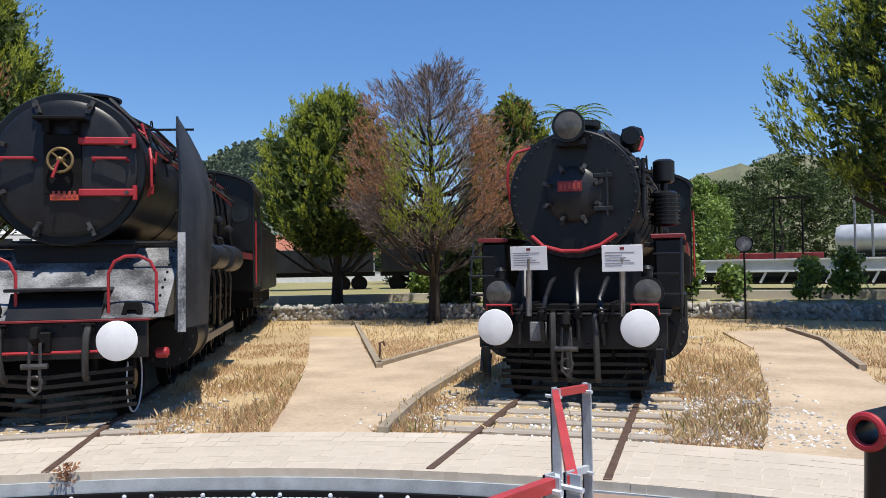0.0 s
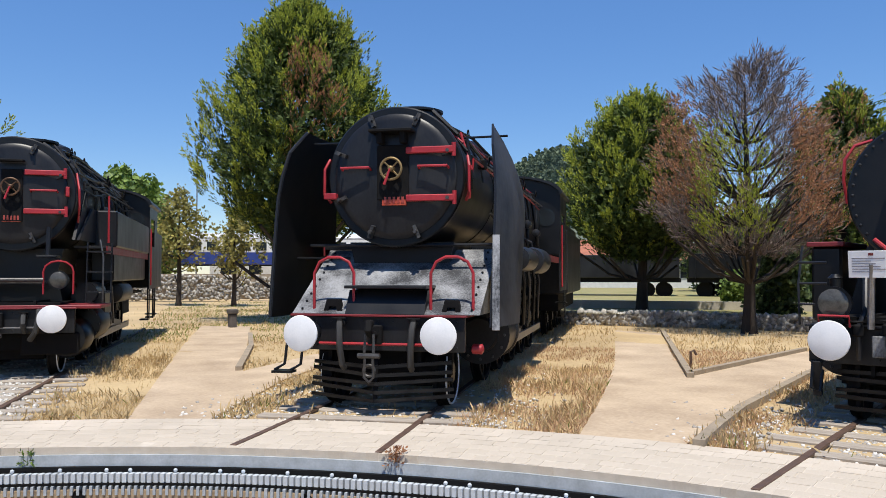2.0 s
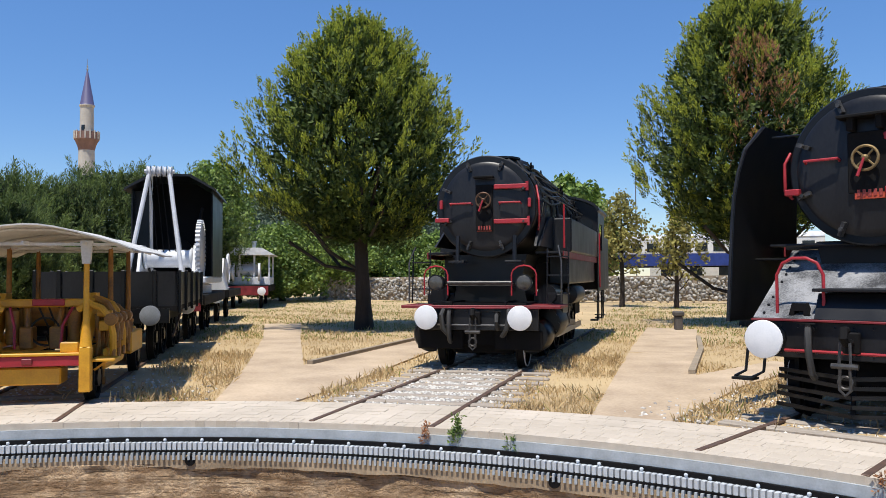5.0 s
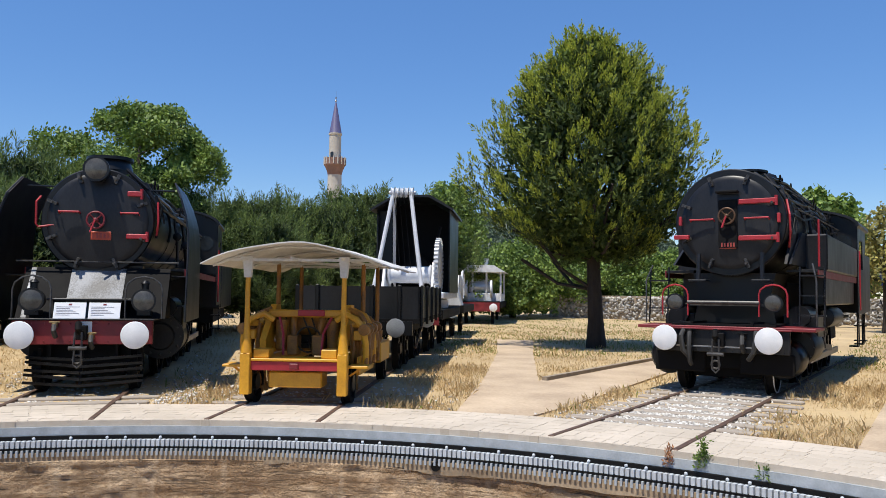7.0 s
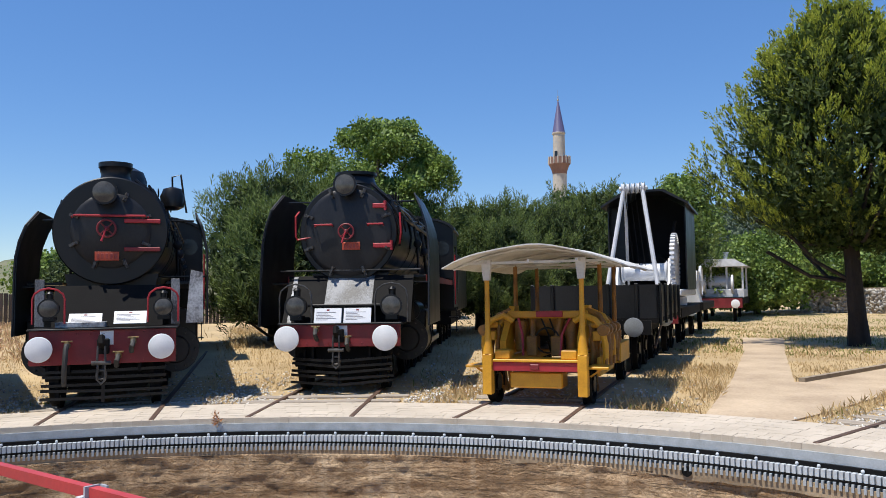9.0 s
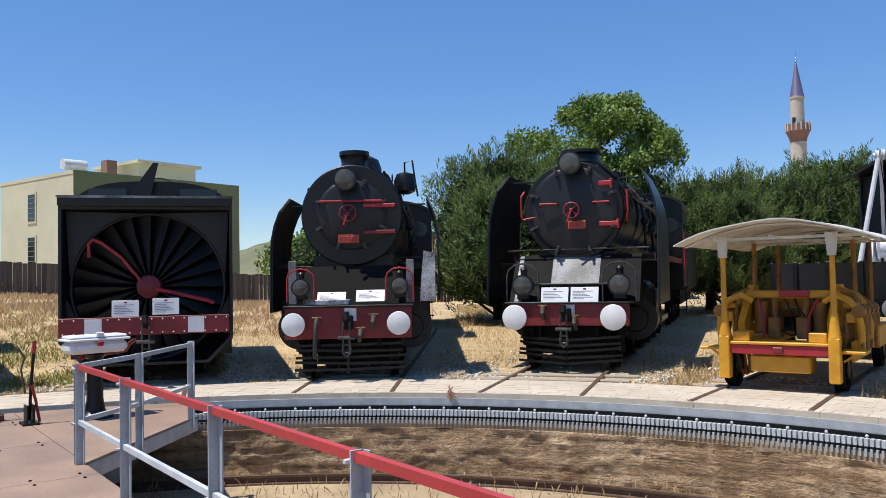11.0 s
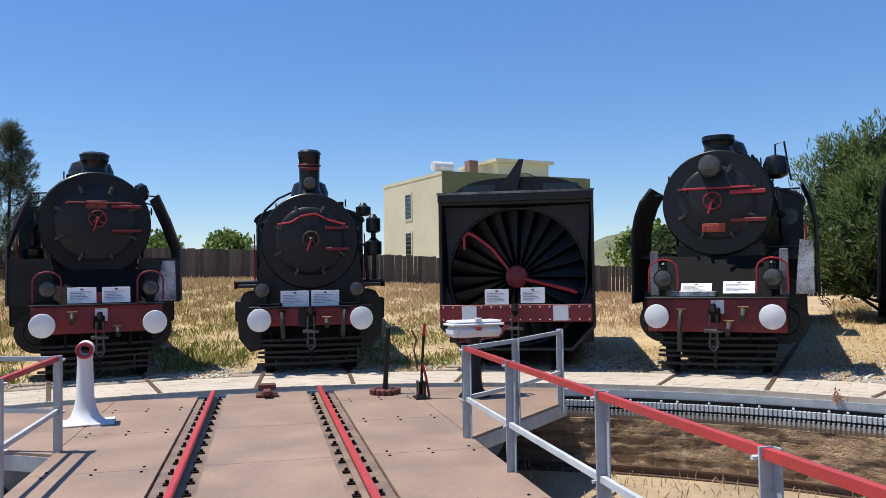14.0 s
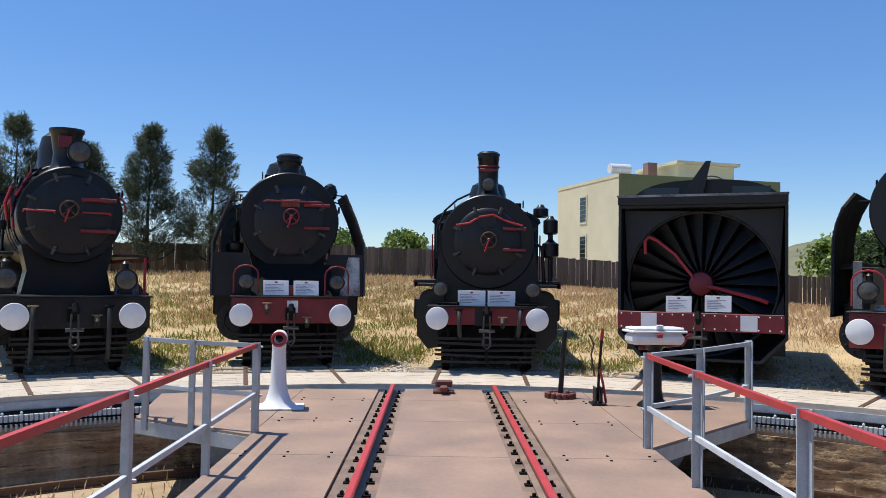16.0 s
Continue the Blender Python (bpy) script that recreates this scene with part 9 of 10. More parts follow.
forest("hill_woods", 138, 156, 620, lambda u: 96 * math.sin(math.pi * min(1, u * 1.15 + 0.02)) ** 0.6, 5200, 1, 5.5)
forest("hill_woods", 182, 206, 720, lambda u: 76 * math.sin(math.pi * u) ** 0.5, 4200, 2, 6.0)
forest("hill_woods", 98, 106, 640, lambda u: 50 + 20 * math.sin(math.pi * u), 350, 3)


# ---- minaret ----
def minaret():
    p = Vector((-131.8, -69.0, 0))
    t = thing("minaret", pose(p.x, p.y, 0), "slender stone minaret with a brick balcony and lead spire", "minaret")
    for nm, prof, m in (("shaft", [(2.0, 0), (1.6, 8), (1.35, 9), (1.3, 24.2)], "mstone"), ("balcony", [(1.3, 23.6), (1.5, 24.4), (1.85, 25.2), (2.0, 25.4), (2.0, 26.7), (1.8, 26.7), (1.8, 25.6)], "mbrick"), ("upper_shaft", [(1.15, 25.4), (1.1, 31.0), (1.25, 31.2), (1.25, 31.4)], "mstone"), ("spire", [(1.25, 31.4), (1.15, 31.6), (0.15, 37.2), (0.05, 37.4)], "slate"), ("finial", [(0.05, 37.3), (0.2, 37.6), (0.05, 37.9), (0.15, 38.2), (0.03, 38.4), (0.03, 39.4)], "steel")):
        bm = B()
        lathe(bm, prof, n=16)
        part(nm, bm, M[m], t, smooth=True)
    for k in range(16):
        a = 2 * math.pi * k / 16
        bm = B()
        box(bm, 1.98 * math.cos(a) - 0.1, 1.98 * math.cos(a) + 0.1, 1.98 * math.sin(a) - 0.1, 1.98 * math.sin(a) + 0.1, 25.5, 26.9)
        part("baluster", bm, M["mstone"], t)
    bm = B()
    box(bm, 1.0, 1.3, -0.25, 0.25, 26.0, 27.8)
    part("balcony_door", bm, M["pane"], t)


minaret()


# ---- apartment house beyond the fence ----
def apartments():
    t = thing("apartment_building", pose(-9.0, -54.0, 0.0, 0, 0, 0), "cream and olive rendered apartment building with roof huts", "building")
    # corner nearest the camera at local origin; long side runs to -x, end wall faces +x/+y
    a = math.atan2(-45.9 + 54.4, -10.77 + 8.42)
    m = pose(0.45, -0.5, 0, 0, 0, math.degrees(a) - 90)
    def wallbox(x0, x1, y0, y1, z0, z1, mat_, name, parent=None):
        bm = B()
        box(bm, x0, x1, y0, y1, z0, z1)
        bmesh.ops.transform(bm, matrix=m, verts=bm.verts)
        return part(name, bm, mat_, parent or t)
    wallbox(-11.6, 0, 0, 9.0, 1.0, 8.0, M["cream"], "wall")
    wallbox(-11.63, 0.03, -0.03, 9.0, 8.0, 8.2, M["cream"], "parapet")
    wallbox(-11.6, 0.02, 9.0, 9.06, 6.9, 8.2, M["green_wall"], "upper_band")
    wallbox(-11.6, 0.0, 9.0, 9.05, 1.0, 6.9, M["green_wall"], "front_wall")
    for z in (2.8, 5.4):
        w = wallbox(0.0, 0.05, 3.6, 4.7, z, z + 1.9, M["cream"], "window")
        wallbox(0.05, 0.07, 3.75, 4.55, z + 0.15, z + 1.75, M["pane"], "pane", w)
        for k in range(5):
            wallbox(0.07, 0.09, 3.75, 4.55, z + 0.3 + 0.3 * k, z + 0.34 + 0.3 * k, M["steel"], "shutter_slat", w)
    for x in (-2.5, -5.5):
        w = wallbox(x - 0.9, x + 0.9, 9.05, 9.12, 5.2, 6.6, M["cream"], "window")
        wallbox(x - 0.8, x + 0.8, 9.12, 9.14, 5.3, 6.5, M["pane"], "pane", w)
    wallbox(-10.3, -6.0, 1.0, 6.0, 8.25, 9.5, M["cream"], "roof_hut")
    wallbox(-10.6, -5.7, 0.8, 6.3, 9.5, 9.7, M["cream"], "hut_roof")
    wallbox(-5.2, -4.5, 4.0, 4.7, 8.2, 9.7, M["mbrick"], "chimney")
    bm = B()
    lathe(bm, [(0.32, -0.7), (0.32, 0.7)], (-1.0, 7.2, 8.75), "X", 16)
    bmesh.ops.transform(bm, matrix=m, verts=bm.verts)
    part("water_tank", bm, M["crane_white"], t, "white water tank", smooth=True)


apartments()


# ---- timber fence ----
def timber_fence():
    t = thing("timber_fence", Matrix(), "weathered dark board fence along the yard", "fence", kind="structure")
    rng = random.Random(9)
    shared = []
    for k in range(3):
        bm = B()
        box(bm, -0.107, 0.107, -0.02, 0.02, 0, 1.72 + 0.02 * k, 0.006)
        shared.append(part("board", bm, M["fence"], t).data)
    firsts = [o for o in t.children]
    i = 0
    bmj = B()
    x = 27.0
    while x > -62:
        y = -42.0 - 0.02 * (x - 5) if x > -20 else -42.0 + (-20 - x) * 0.32 + 0.5
        z = gh(x, y)
        if -20 < x < 22 and i < 190:
            ob = firsts[i] if i < 3 else new("board", shared[i % 3])
            ob.parent = t
            ob.location = (x, y + rng.uniform(-0.01, 0.01), z - 0.02 + rng.uniform(-0.03, 0.02))
            ob.rotation_euler = (0, radians(rng.uniform(-0.6, 0.6)), 0)
            i += 1
        else:
            h = rng.uniform(1.68, 1.76)
            box(bmj, x - 0.107, x + 0.107, y - 0.02, y + 0.02, z - 0.1, z + h)
        x -= 0.22
    tagged(part("far_boards", bmj, M["fence_far"], t), kind="stuff")
    for z in (0.12,):
        for k in range(24):
            x = 26 - k * 1.9
            bm = B()
            zz = gh(x, -41.9)
            box(bm, x - 0.95, x + 0.93, -41.94 - 0.02 * (x - 5), -41.9 - 0.02 * (x - 5), zz - 0.12, zz + 0.05)
            part("kick_board", bm, M["steel_dark"], t)
            bm = B()
            box(bm, x - 0.07, x + 0.07, -41.9 - 0.02 * (x - 5), -41.76 - 0.02 * (x - 5), zz - 0.2, zz + 0.55)
            part("fence_post", bm, M["fence"], t)


timber_fence()


# ---- retaining wall of rubble stone, with its terrace ----
def rubble_wall(name, az0, az1, r, h, n, label, z0=None, terrace=True):
    t = thing(name, Matrix(), label, "wall", kind="structure")
    rng = np.random.default_rng(int(az0))
    bm = B()
    rows = []
    steps_n = 30
    for i in range(steps_n + 1):
        az = az0 + (az1 - az0) * i / steps_n
        rr = r(az)
        base = gh(*polar(az, rr).xy) - 0.1 if z0 is None else z0
        rows.append([bm.verts.new(polar(az, rr, base)), bm.verts.new(polar(az, rr, base + h + 0.1)), bm.verts.new(polar(az, rr + 0.45, base + h + 0.1)), bm.verts.new(polar(az, rr + 0.45, base))])
    for a, b in zip(rows, rows[1:]):
        for k in range(4):
            bm.faces.new((a[k], a[(k + 1) % 4], b[(k + 1) % 4], b[k]))
    bm.faces.new(rows[0])
    bm.faces.new(rows[-1][::-1])
    part("core", bm, M["kerb"], t)
    az = rng.uniform(az0, az1, n)
    z = rng.uniform(0.02, h, n)
    rr = np.array([r(a) for a in az]) - 0.02
    base = np.array([gh(*polar(a, q).xy) if z0 is None else z0 for a, q in zip(az, rr)])
    p = np.stack([rr * np.cos(np.radians(az)), rr * np.sin(np.radians(az)), base + z], 1)
    T = turns_to(rng.normal(size=(n, 3)), rng)
    v = [(-1, -0.8, 0), (-0.2, -1, 0.3), (0.9, -0.7, -0.1), (1, 0.5, 0.2), (0.1, 1, -0.2), (-0.9, 0.6, 0.1), (0, 0, 0.7), (0, 0, -0.7)]
    f = [(i, (i + 1) % 6, 6) for i in range(6)] + [((i + 1) % 6, i, 7) for i in range(6)]
    ob = spread_mesh("stones", v, f, p, T, rng.uniform(0.07, 0.17, n), M["stone_pale"], t)
    tagged(ob, kind="stuff")


rubble_wall("wall_near", 92, 150, lambda a: 30.2 + 0.02 * abs(a - 110), 0.46, 2600, "low rubble retaining wall at the lawn's edge")
rubble_wall("wall_far", 156, 190, lambda a: 54.0, 1.5, 2800, "grey rubble boundary wall", z0=0.1)
bm = B()
rows = []
for i in range(41):
    az = 90 + 62 * i / 40
    rows.append([bm.verts.new(polar(az, 30.6, 0.36)), bm.verts.new(polar(az, 34.0, 0.44)), bm.verts.new(polar(az, 90.0, 0.5))])
for a, b in zip(rows, rows[1:]):
    for k in range(2):
        bm.faces.new((a[k], b[k], b[k + 1], a[k + 1]))
tagged(part("terrace", bm, M["terrace"]), "raised dry lawn terrace behind the wall", "ground", kind="structure")
for (r0, r1, z0, z1, nm) in ((33.6, 34.0, 0.3, 0.72, "terrace_kerb"), (36.5, 37.3, 0.3, 0.56, "station_path")):
    bm = B()
    rows = []
    for i in range(41):
        az = 92 + 52 * i / 40
        rows.append([bm.verts.new(polar(az, q, w)) for q, w in ((r0, z0), (r0, z1), (r1, z1), (r1, z0))])
    for a, b in zip(rows, rows[1:]):
        for k in range(4):
            bm.faces.new((a[k], a[(k + 1) % 4], b[(k + 1) % 4], b[k]))
    tagged(part(nm, bm, M["path_pale"]), "pale concrete strip along the terrace", "path", kind="structure")


# ---- rolling stock and buildings in the yard ----
def far_wagon(m, L, H, label, body, kind="box", name="goods_wagon", stripe=None):
    t = thing(name, m, label, "wagon", "yard wagons")
    bm = B()
    box(bm, 0, L, -1.2, 1.2, 0.9, 1.15)
    part("underframe", bm, M["soot"], t)
    for x in (0.9, 1.9, L - 1.9, L - 0.9):
        for y in (-0.76, 0.76):
            bm = B()
            lathe(bm, [(0.1, -0.06), (0.46, -0.06), (0.46, 0.06), (0.1, 0.06)], (x, y, 0.46), "Y", 20)
            part("wheel", bm, M["soot"], t, smooth=True)
    if kind == "box":
        bm = B()
        box(bm, 0.1, L - 0.1, -1.35, 1.35, 1.15, 1.15 + H, 0.03)
        b = part("body", bm, body, t)
        k = 0.4
        while k < L - 0.3:
            bm = B()
            box(bm, k, k + 0.08, -1.4, 1.4, 1.15, 1.15 + H)
            part("rib", bm, body, b)
            k += 1.3
    elif kind == "tank":
        bm = B()
        lathe(bm, [(0.2, 0.2), (0.9, 0.3), (1.1, 0.6), (1.1, L - 0.6), (0.9, L - 0.3), (0.2, L - 0.2)], (0, 0, 2.35), "X", 28)
        b = part("tank", bm, body, t, smooth=True)
        bm = B()
        lathe(bm, [(0.4, 3.35), (0.4, 3.8), (0.3, 3.85)], (L / 2, 0, 0), "Z", 18)
        part("dome", bm, body, b, smooth=True)
    elif kind == "flat":
        bm = B()
        box(bm, 0, L, -1.3, 1.3, 1.36, 1.92, 0.02)
        box(bm, 0, L, -1.38, -1.3, 1.86, 1.94, 0.01)
        box(bm, 0, L, -1.38, -1.3, 1.34, 1.40, 0.01)
        part("deck_beam", bm, body, t)
        n = int(L / 0.9)
        for k in range(n):
            bm = B()
            bar(bm, (0.3 + k * 0.9, -1.28, 0.86), (0.55 + k * 0.9, -1.28, 1.34), 0.05, 0.1)
            part("stanchion", bm, M["crane_white"] if k % 4 else M["red"], t)
        bm = B()
        box(bm, 0, L, -1.2, -1.15, 0.8, 1.35)
        part("side_sill", bm, M["black"], t)
    elif kind == "coach":
        bm = B()
        box(bm, 0, L, -1.4, 1.4, 1.0, 2.05, 0.03)
        part("lower_body", bm, M["blue"], t, "blue lower panels")
        bm = B()
        box(bm, 0, L, -1.4, 1.4, 2.05, 3.3, 0.03)
        b = part("upper_body", bm, M["cream_paint"], t, "white upper panels")
        k = 0.8
        while k < L - 1:
            bm = B()
            box(bm, k, k + 0.9, -1.43, -1.38, 2.2, 2.95)
            part("window", bm, M["pane"], b)
            k += 1.35
        bm = B()
        prism(bm, [(-1.45, 3.3), (1.45, 3.3), (1.0, 3.7), (-1.0, 3.7)], 0, L, "X")
        part("roof", bm, M["silver"], t)
    return t


def place(az, r, turn, z=0.5):
    p = polar(az, r, z)
    return pose(p.x, p.y, p.z, 0, 0, turn)


far_wagon(pose(-42.5, 29.5, 0.35, 0, 0, 52), 9.0, 1.35, "dark grey open wagon in the yard", M["black_dusty"], "box")
far_wagon(pose(-36.5, 37.0, 0.35, 0, 0, 38), 8.0, 1.4, "black goods van with a red frame in the yard", M["black"], "box")
far_wagon(pose(-29.5, 42.0, 0.35, 0, 0, 30), 7.0, 1.6, "black and red goods van in the yard", M["dark_red"], "box")
far_wagon(pose(-20.5, 40.0, -0.1, 0, 0, 13), 22.0, 0.4, "long pale grey flat wagon with white and red posts", M["silver"], "flat", name="flat_wagon")
far_wagon(pose(-20.6, 69.6, 1.0, 0, 0, 8), 13.0, 2.0, "silver tank wagon behind the flat wagon", M["silver"], "tank", name="tank_wagon")
far_wagon(pose(-24.4, 58.4, 0.2, 0, 0, 20), 6.4, 0.95, "low dull red open wagon in the yard", M["dark_red"], "box")
far_wagon(pose(-73.5, 9.5, 1.5, 0, 0, 72), 20.0, 2.0, "blue and white passenger coach beyond the wall", M["blue"], "coach", name="passenger_coach")


def house(x, y, turn, w, d, h, label):
    t = thing("house", pose(x, y, 0.4, 0, 0, turn), label, "house", "far houses")
    bm = B()
    box(bm, 0, w, 0, d, 0, h)
    part("wall", bm, M["cream_paint"], t)
    bm = B()
    prism(bm, [(-0.4, h), (d + 0.4, h), (d / 2, h + 1.6)], -0.4, w + 0.4, "X")
    part("roof", bm, M["tile_roof"], t, "red tiled roof")
    for k in range(3):
        bm = B()
        box(bm, 1 + k * 2.5, 2.1 + k * 2.5, -0.06, 0.0, 1.0, 2.3)
        part("window", bm, M["pane"], t)


house(-64.0, 44.0, 48, 9, 7, 3.0, "white house with a red tiled roof")
house(-58.5, 51.5, 40, 8, 6, 2.4, "low white house with a red tiled roof")
house(-75, 16, 70, 8, 6, 3.4, "red brick-roofed house by the line")
house(-33.0, -31.0, 140, 8, 6, 2.6, "low house with a red tiled roof behind the fence")


# round signal board and yard poles
def round_sign():
    t = thing("round_signal", pose(-9.85, 26.7, gh(-9.85, 26.7), 0, 0, 20), "round grey signal disc on a thin black post", "sign")
    bm = B()
    rod(bm, (0, 0, -0.2), (0, 0, 2.1), 0.03)
    part("post", bm, M["black"], t)
    bm = B()
    lathe(bm, [(0.05, -0.02), (0.24, -0.02), (0.24, 0.02), (0.05, 0.02)], (0, 0, 2.3), "Y", 28)
    part("disc", bm, M["worn"], t, "worn grey disc", smooth=True)
    bm = B()
    hoop(bm, (0, -0.03, 2.3), 0.235, 0.02, "Y", 28, 6)
    part("disc_ring", bm, M["black"], t)


round_sign()
for k, (x, y, h) in enumerate(((-12.6, 47.0, 6.2), (-11.8, 47.0, 6.0), (-10.4, 47.2, 6.2), (-79.5, 15.5, 13.0))):
    t = thing("pole", pose(x, y, 0.4), "thin grey steel pole in the yard", "pole", "yard poles")
    bm = B()
    rod(bm, (0, 0, -0.3), (0, 0, h), 0.07, 0.05, 8)
    part("shaft", bm, M["steel"], t)
    if k < 3:
        bm = B()
        rod(bm, (-0.4, 0, h - 0.3), (0.9, 0, h - 0.3), 0.03, n=6)
        part("cross_arm", bm, M["steel"], t)
# short post on the lawn and tap by the walkway
bm = B()
box(bm, -0.16, 0.16, -0.12, 0.12, 0, 0.45, 0.03)
box(bm, -0.2, 0.2, -0.16, 0.16, 0.45, 0.6, 0.03)
ob = part("litter_bin", bm, M["fence_wood"])
ob.matrix_basis = pose(-26.9, 8.7, gh(-26.9, 8.7))
tagged(ob, "small dark timber litter bin on the lawn", "bin")
bm = B()
pipe(bm, [(0, 0, -0.1), (0, 0, 0.36), (0.06, 0, 0.38), (0.1, 0, 0.3)], 0.025, 8)
ob = part("garden_tap", bm, M["rail"])
ob.matrix_basis = pose(-11.6, 13.9, gh(-11.6, 13.9), 0, 0, 60)
tagged(ob, "rusty garden tap at the corner of the lawn", "tap")


def yard_gantry():
    """A thin steel portal over the far tracks."""
    t = thing("yard_gantry", pose(-17.9, 50.5, 0.3, 0, 0, 20), "thin dark steel portal frame over the rail yard", "gantry")
    for x in (0.0, 1.5):
        for y in (0.0, 0.8):
            bm = B()
            rod(bm, (x, y, 0.0), (x, y, 5.1), 0.045, n=8)
            part("post", bm, M["soot"], t)
    for y in (0.0, 0.8):
        bm = B()
        bar(bm, (-0.4, y, 5.1), (1.9, y, 5.1), 0.08, 0.08)
        part("beam", bm, M["soot"], t)


yard_gantry()


# ---- pavers of the coping, ballast stones, grass ----
def pavers():
    rng = random.Random(12)
    rows = [(9.975, 0.13, 0.20), (10.19, 0.215, 0.20), (10.40, 0.215, 0.20), (10.615, 0.215, 0.20), (10.83, 0.215, 0.20), (11.045, 0.215, 0.20), (11.26, 0.215, 0.21)]
    verts, faces = [], []
    shared = {}
    made = 0
    for i, (r0, w, d) in enumerate(rows):
        step = math.degrees(w / r0)
        az = 84.0 + (0.5 * step if i % 2 else 0)
        while az < 312:
            top = -0.012 + rng.uniform(-0.0018, 0.0018)
            dr = rng.uniform(-0.03, 0.008) if i == 0 else 0
            skip = i == 0 and rng.random() < 0.03
            if skip:
                az += step
                continue
            if made < 296 and i < 5 and 98 < az < 168:
                if i not in shared:
                    bm = B()
                    box(bm, -w / 2 + 0.003, w / 2 - 0.003, 0.0, d - 0.003, -0.085, 0.0, 0.002)
                    ob = part("paver", bm, M["paver"], coping)
                    shared[i] = ob.data
                else:
                    ob = new("paver", shared[i])
                    ob.parent = coping
                p = polar(az, r0 + dr)
                ob.matrix_basis = pose(p.x, p.y, top, rng.uniform(-0.5, 0.5), rng.uniform(-0.7, 0.7), az - 90 + rng.uniform(-0.6, 0.6))
                made += 1
            else:
                k = len(verts)
                g = math.degrees((0.006 if i == 0 else 0.002) / r0)
                c = [(az - step / 2 + g, r0 + dr), (az + step / 2 - g, r0 + dr), (az + step / 2 - g, r0 + d + 0.008), (az - step / 2 + g, r0 + d + 0.008)]
                for z in (-0.09, top):
                    for a, r in c:
                        q = polar(a, r, z + rng.uniform(-0.002, 0.002))
                        verts.append((q.x, q.y, q.z))
                faces += [(k + 4, k + 5, k + 6, k + 7), (k, k + 1, k + 5, k + 4), (k + 1, k + 2, k + 6, k + 5), (k + 2, k + 3, k + 7, k + 6), (k + 3, k, k + 4, k + 7)]
            az += step
    me = bpy.data.meshes.new("pavers")
    me.from_pydata(verts, [], faces)
    me.materials.append(M["brick"])
    ob = new("pavers", me)
    ob.parent = coping
    tagged(ob, kind="stuff")


pavers()


def inside(px, py, poly):
    """Which points lie in a polygon."""
    res = np.zeros(len(px), bool)
    n = len(poly)
    for i in range(n):
        x0, y0 = poly[i]
        x1, y1 = poly[(i + 1) % n]
        hit = ((y0 > py) != (y1 > py)) & (px < (x1 - x0) * (py - y0) / (y1 - y0 + 1e-12) + x0)
        res ^= hit
    return res


STONE_V = [(1, 0.1, 0), (-0.9, 0, 0.15), (0.1, 0.8, 0), (-0.1, -0.85, 0.1), (0, 0.1, 0.6), (0, 0, -0.6)]
STONE_F = [(0, 2, 4), (2, 1, 4), (1, 3, 4), (3, 0, 4), (2, 0, 5), (1, 2, 5), (3, 1, 5), (0, 3, 5)]


def ballast():
    rng = np.random.default_rng(41)
    for key, az in TRACKS.items():
        n = {"a": 6500, "c": 9000, "b": 2600, "e": 2600, "d": 1800}.get(key, 3400)
        y = 11.55 + rng.exponential(2.2, n)
        wide = 1.9 if key not in ("a", "e") else 2.3
        x = rng.normal(0.0 if key != "a" else 0.75, wide * 0.55, n)
        if key == "c":
            x = rng.normal(0, 0.5, n)
        c, s = math.cos(radians(az - 90)), math.sin(radians(az - 90))
        keep = (np.abs(x) < wide * 1.3)
        x, y = x[keep], y[keep]
        r = np.hypot(x, y)
        keep = r > 11.52
        # timbers stay bare
        keep &= ~((np.abs(x) < 1.3) & (np.abs((y - 11.75 + 0.3) % 0.6 - 0.3) < 0.10) & (rng.uniform(0, 1, len(x)) < (0.1 if key == "c" else 0.5)))
        x, y = x[keep], y[keep]
        p = np.stack([c * x - s * y, s * x + c * y, np.where(np.abs(x) < 1.35, -0.05 if key == "c" else -0.064, -0.04) + rng.uniform(-0.012, 0.014, len(x))], 1)
        T = turns_to(np.tile([[0, 0, 1.0]], (len(p), 1)) + rng.normal(size=p.shape) * 0.5, rng)
        ob = spread_mesh("ballast_stones", STONE_V, STONE_F, p, T, rng.uniform(0.016, 0.048, len(p)), M["gravel"])
        tagged(ob, "loose pale grey ballast stones along the track", "ballast", kind="stuff")


ballast()
BLADE_V = [(-0.5, 0, 0), (0.5, 0, 0), (0.15, 0.1, 0.6), (0.9, 0.5, 1.0)]
BLADE_F = [(0, 1, 2), (2, 1, 3)]


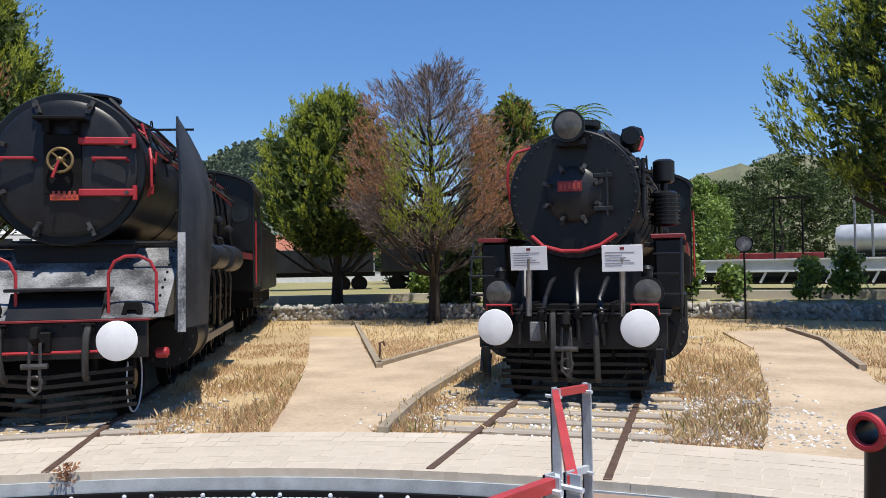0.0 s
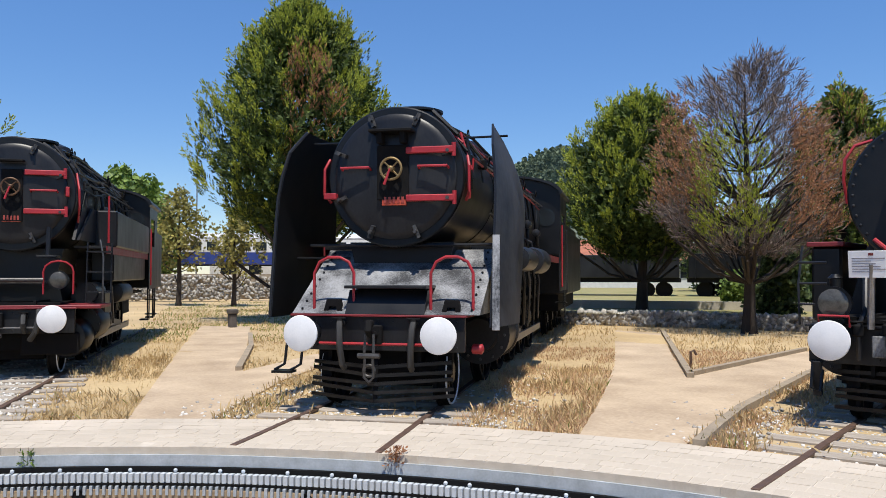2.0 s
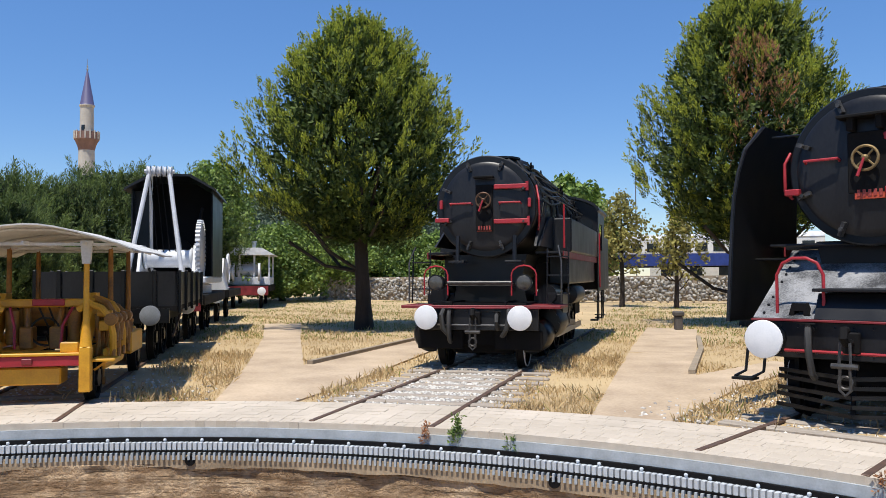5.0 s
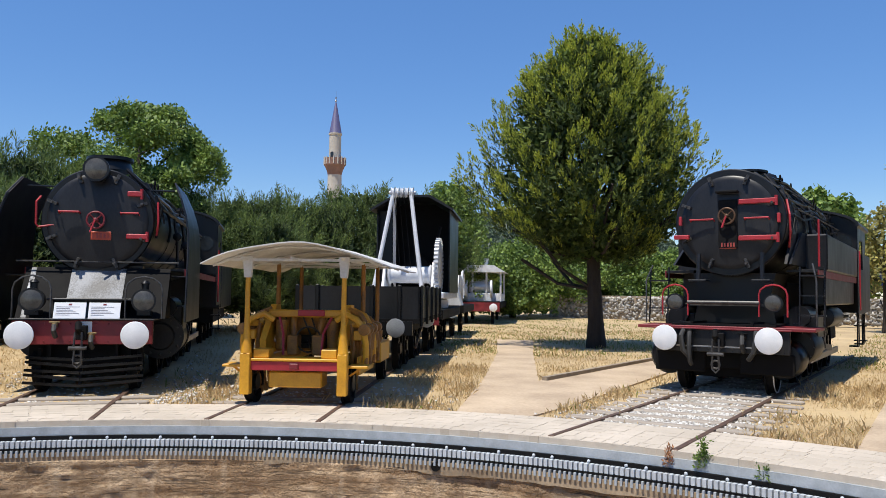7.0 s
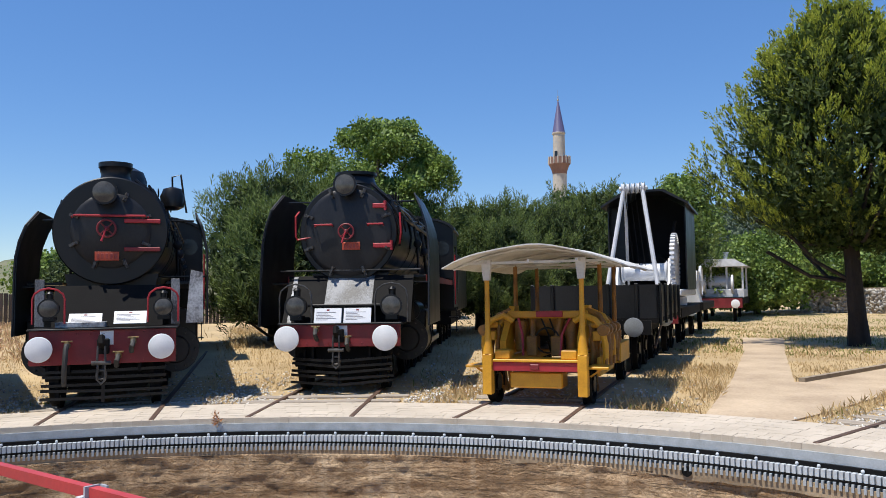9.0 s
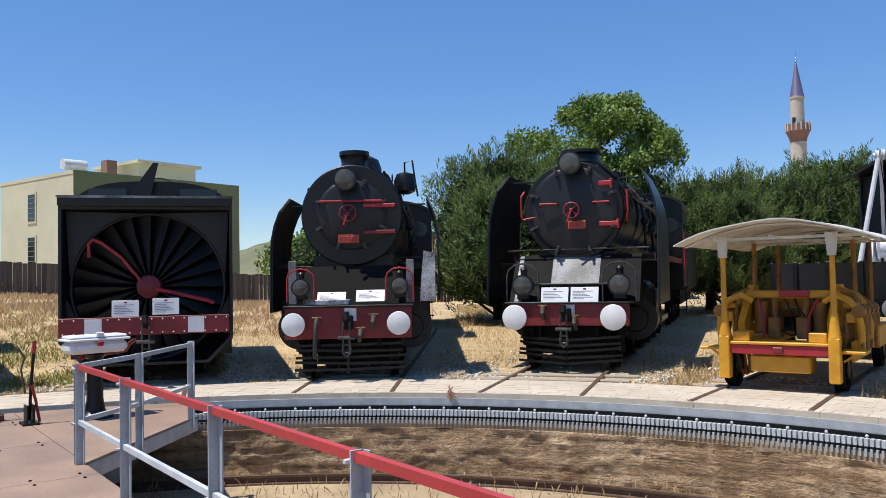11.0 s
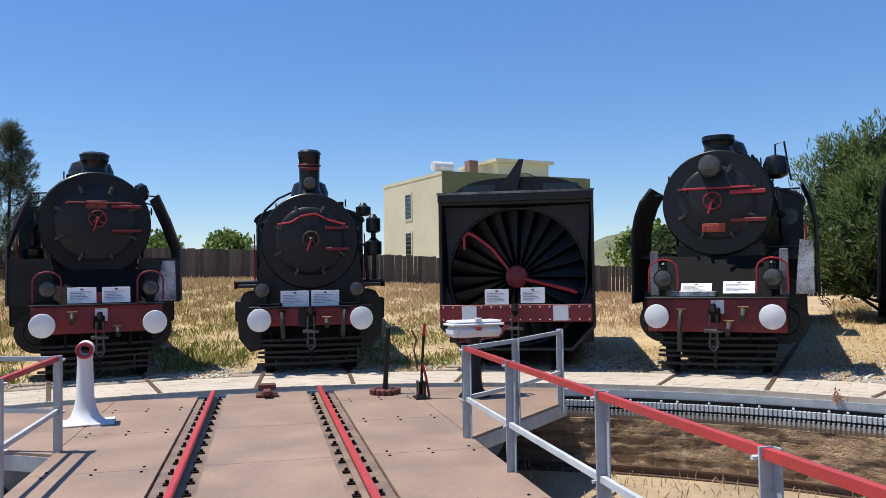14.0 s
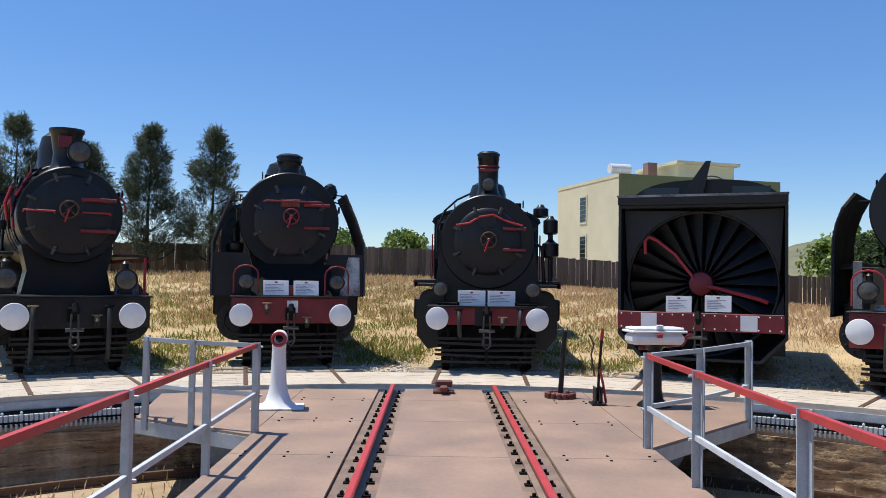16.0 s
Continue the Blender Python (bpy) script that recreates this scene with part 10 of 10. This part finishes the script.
def grass(name, n, rmin, rmax, az0, az1, material, h, w, label, mask=0.0, seed=1, near=1.6, zone=None):
    rng = np.random.default_rng(seed)
    az = np.radians(rng.uniform(az0, az1, n))
    r = rmin + (rmax - rmin) * rng.uniform(0, 1, n) ** near
    x, y = r * np.cos(az), r * np.sin(az)
    keep = np.ones(n, bool)
    for ob in WALKS:
        keep &= ~inside(x, y, ob)
    for key, a in TRACKS.items():
        ca, sa = math.cos(radians(a)), math.sin(radians(a))
        lat = np.abs(-sa * x + ca * y)
        fwd = ca * x + sa * y
        core = 1.05 + 0.35 * rng.uniform(0, 1, n)
        keep &= ~((lat < core) & (fwd > 0) & (rng.uniform(0, 1, n) < 0.985))
    if mask:
        nz = np.sin(x * 0.9 + 1.3) * np.cos(y * 0.8 - 0.4) + 0.7 * np.sin(x * 2.3 - y * 1.7) + 0.5 * np.sin(x * 5.1 + y * 4.3)
        keep &= nz > mask - 1 + 0.5 * rng.normal(size=n)
    if zone:
        keep &= zone(x, y)
    x, y = x[keep], y[keep]
    z = np.array([gh(a, b) for a, b in zip(x, y)]) - 0.01
    p = np.stack([x, y, z], 1)
    k = len(p)
    T = turns_to(np.tile([[0, 0, 1.0]], (k, 1)) + rng.normal(size=(k, 3)) * 0.42, rng)
    hh = h * rng.uniform(0.45, 1.35, k)
    T = T * np.stack([np.full(k, 1.0) * w / hh, np.full(k, 0.6), np.ones(k)], 1)[:, None, :]
    ob = spread_mesh(name, BLADE_V, BLADE_F, p, T, hh, material)
    tagged(ob, label, "grass", kind="stuff")


grass("dry_grass", 190000, 11.55, 24, 88, 312, M["straw"], 0.075, 0.007, "dry straw-coloured grass around the tracks", 0.3, 1, 1.3)
grass("dry_grass", 70000, 11.55, 19, 88, 205, M["straw"], 0.15, 0.007, "tall dry grass along the track edges", 1.15, 2, 1.1)
grass("seeding_grass", 95000, 11.55, 22, 92, 150, M["seed"], 0.085, 0.007, "reddish seeding dry grass beside the locomotives", 0.6, 3, 1.2)
grass("dry_grass", 80000, 22, 42, 90, 312, M["straw"], 0.14, 0.018, "dry grass on the farther lawns", 0.5, 4, 1.0)
grass("green_grass", 45000, 23, 52, 150, 205, M["lawn"], 0.10, 0.024, "short green lawn under the trees", 0.7, 5, 1.0)
grass("green_grass", 60000, 12.6, 34, 244, 312, M["lawn"], 0.13, 0.016, "green weeds and grass by the far fence", 0.6, 6, 1.2)
grass("green_weeds", 7000, 11.55, 17, 92, 300, M["lawn"], 0.14, 0.010, "scattered green weeds between the tracks", 1.7, 7, 1.3)
grass("tall_dry_grass", 34000, 20, 41.5, 226, 304, M["straw"], 0.24, 0.016, "tall dry grass before the board fence", 0.6, 8, 0.6)
grass("reddish_grass", 26000, 22, 41, 240, 290, M["seed"], 0.24, 0.016, "rusty brown dry weeds before the fence", 0.9, 9, 0.7)
grass("green_weeds", 26000, 13.5, 40, 262, 312, M["lawn"], 0.22, 0.014, "tall green weeds in the field", 0.9, 10, 0.8)
# dry weeds on the pit floor
rng = np.random.default_rng(77)
n = 5200
az = np.radians(rng.uniform(84, 312, n))
r = 4.0 + 5.75 * rng.uniform(0, 1, n) ** 0.6
p = np.stack([r * np.cos(az), r * np.sin(az), np.full(n, PIT_Z)], 1)
p = p[(np.abs(p[:, 0]) > 2.3)]
T = turns_to(np.tile([[0, 0, 1.0]], (len(p), 1)) + rng.normal(size=p.shape) * 0.3, rng)
hh = 0.13 * rng.uniform(0.4, 1.4, len(p))
T = T * np.stack([0.012 / hh, np.full(len(p), 0.6), np.ones(len(p))], 1)[:, None, :]
tagged(spread_mesh("pit_weeds", BLADE_V, BLADE_F, p, T, hh, M["straw"]), "dry weeds on the pit floor", "grass", kind="stuff")


def weed(az, r, z, h, m, label, n=26, seed=1):
    rng = np.random.default_rng(seed)
    c = polar(az, r, z)
    u = rng.uniform(0, 1, n)
    p = np.stack([c.x + rng.normal(size=n) * 0.02, c.y + rng.normal(size=n) * 0.02, c.z + h * u], 1)
    T = turns_to(rng.normal(size=(n, 3)) * 0.7 + np.array([0, 0, 0.7]), rng)
    ob = spread_mesh("weed", *diamond_sprig(6, 50, 3, 0.09), p, T, np.full(n, 0.11) * rng.uniform(0.6, 1.3, n), m)
    tagged(ob, label, "weed", group="coping weeds")


weed(164.2, RIM - 0.03, -0.16, 0.30, M["broad"], "green thistle growing from the pit coping", 40, 1)
weed(166.4, RIM - 0.02, -0.2, 0.22, M["brown_leaf"], "dry weed tuft in the coping joint", 26, 2)
weed(160.5, RIM - 0.03, -0.16, 0.10, M["broad"], "small green weed in the coping joint", 12, 3)
weed(139.4, RIM - 0.02, -0.16, 0.18, M["brown_leaf"], "dry weed tuft in the coping joint", 24, 4)
weed(221.0, RIM - 0.02, -0.14, 0.14, M["brown_leaf"], "dry weed tuft in the coping joint", 20, 5)
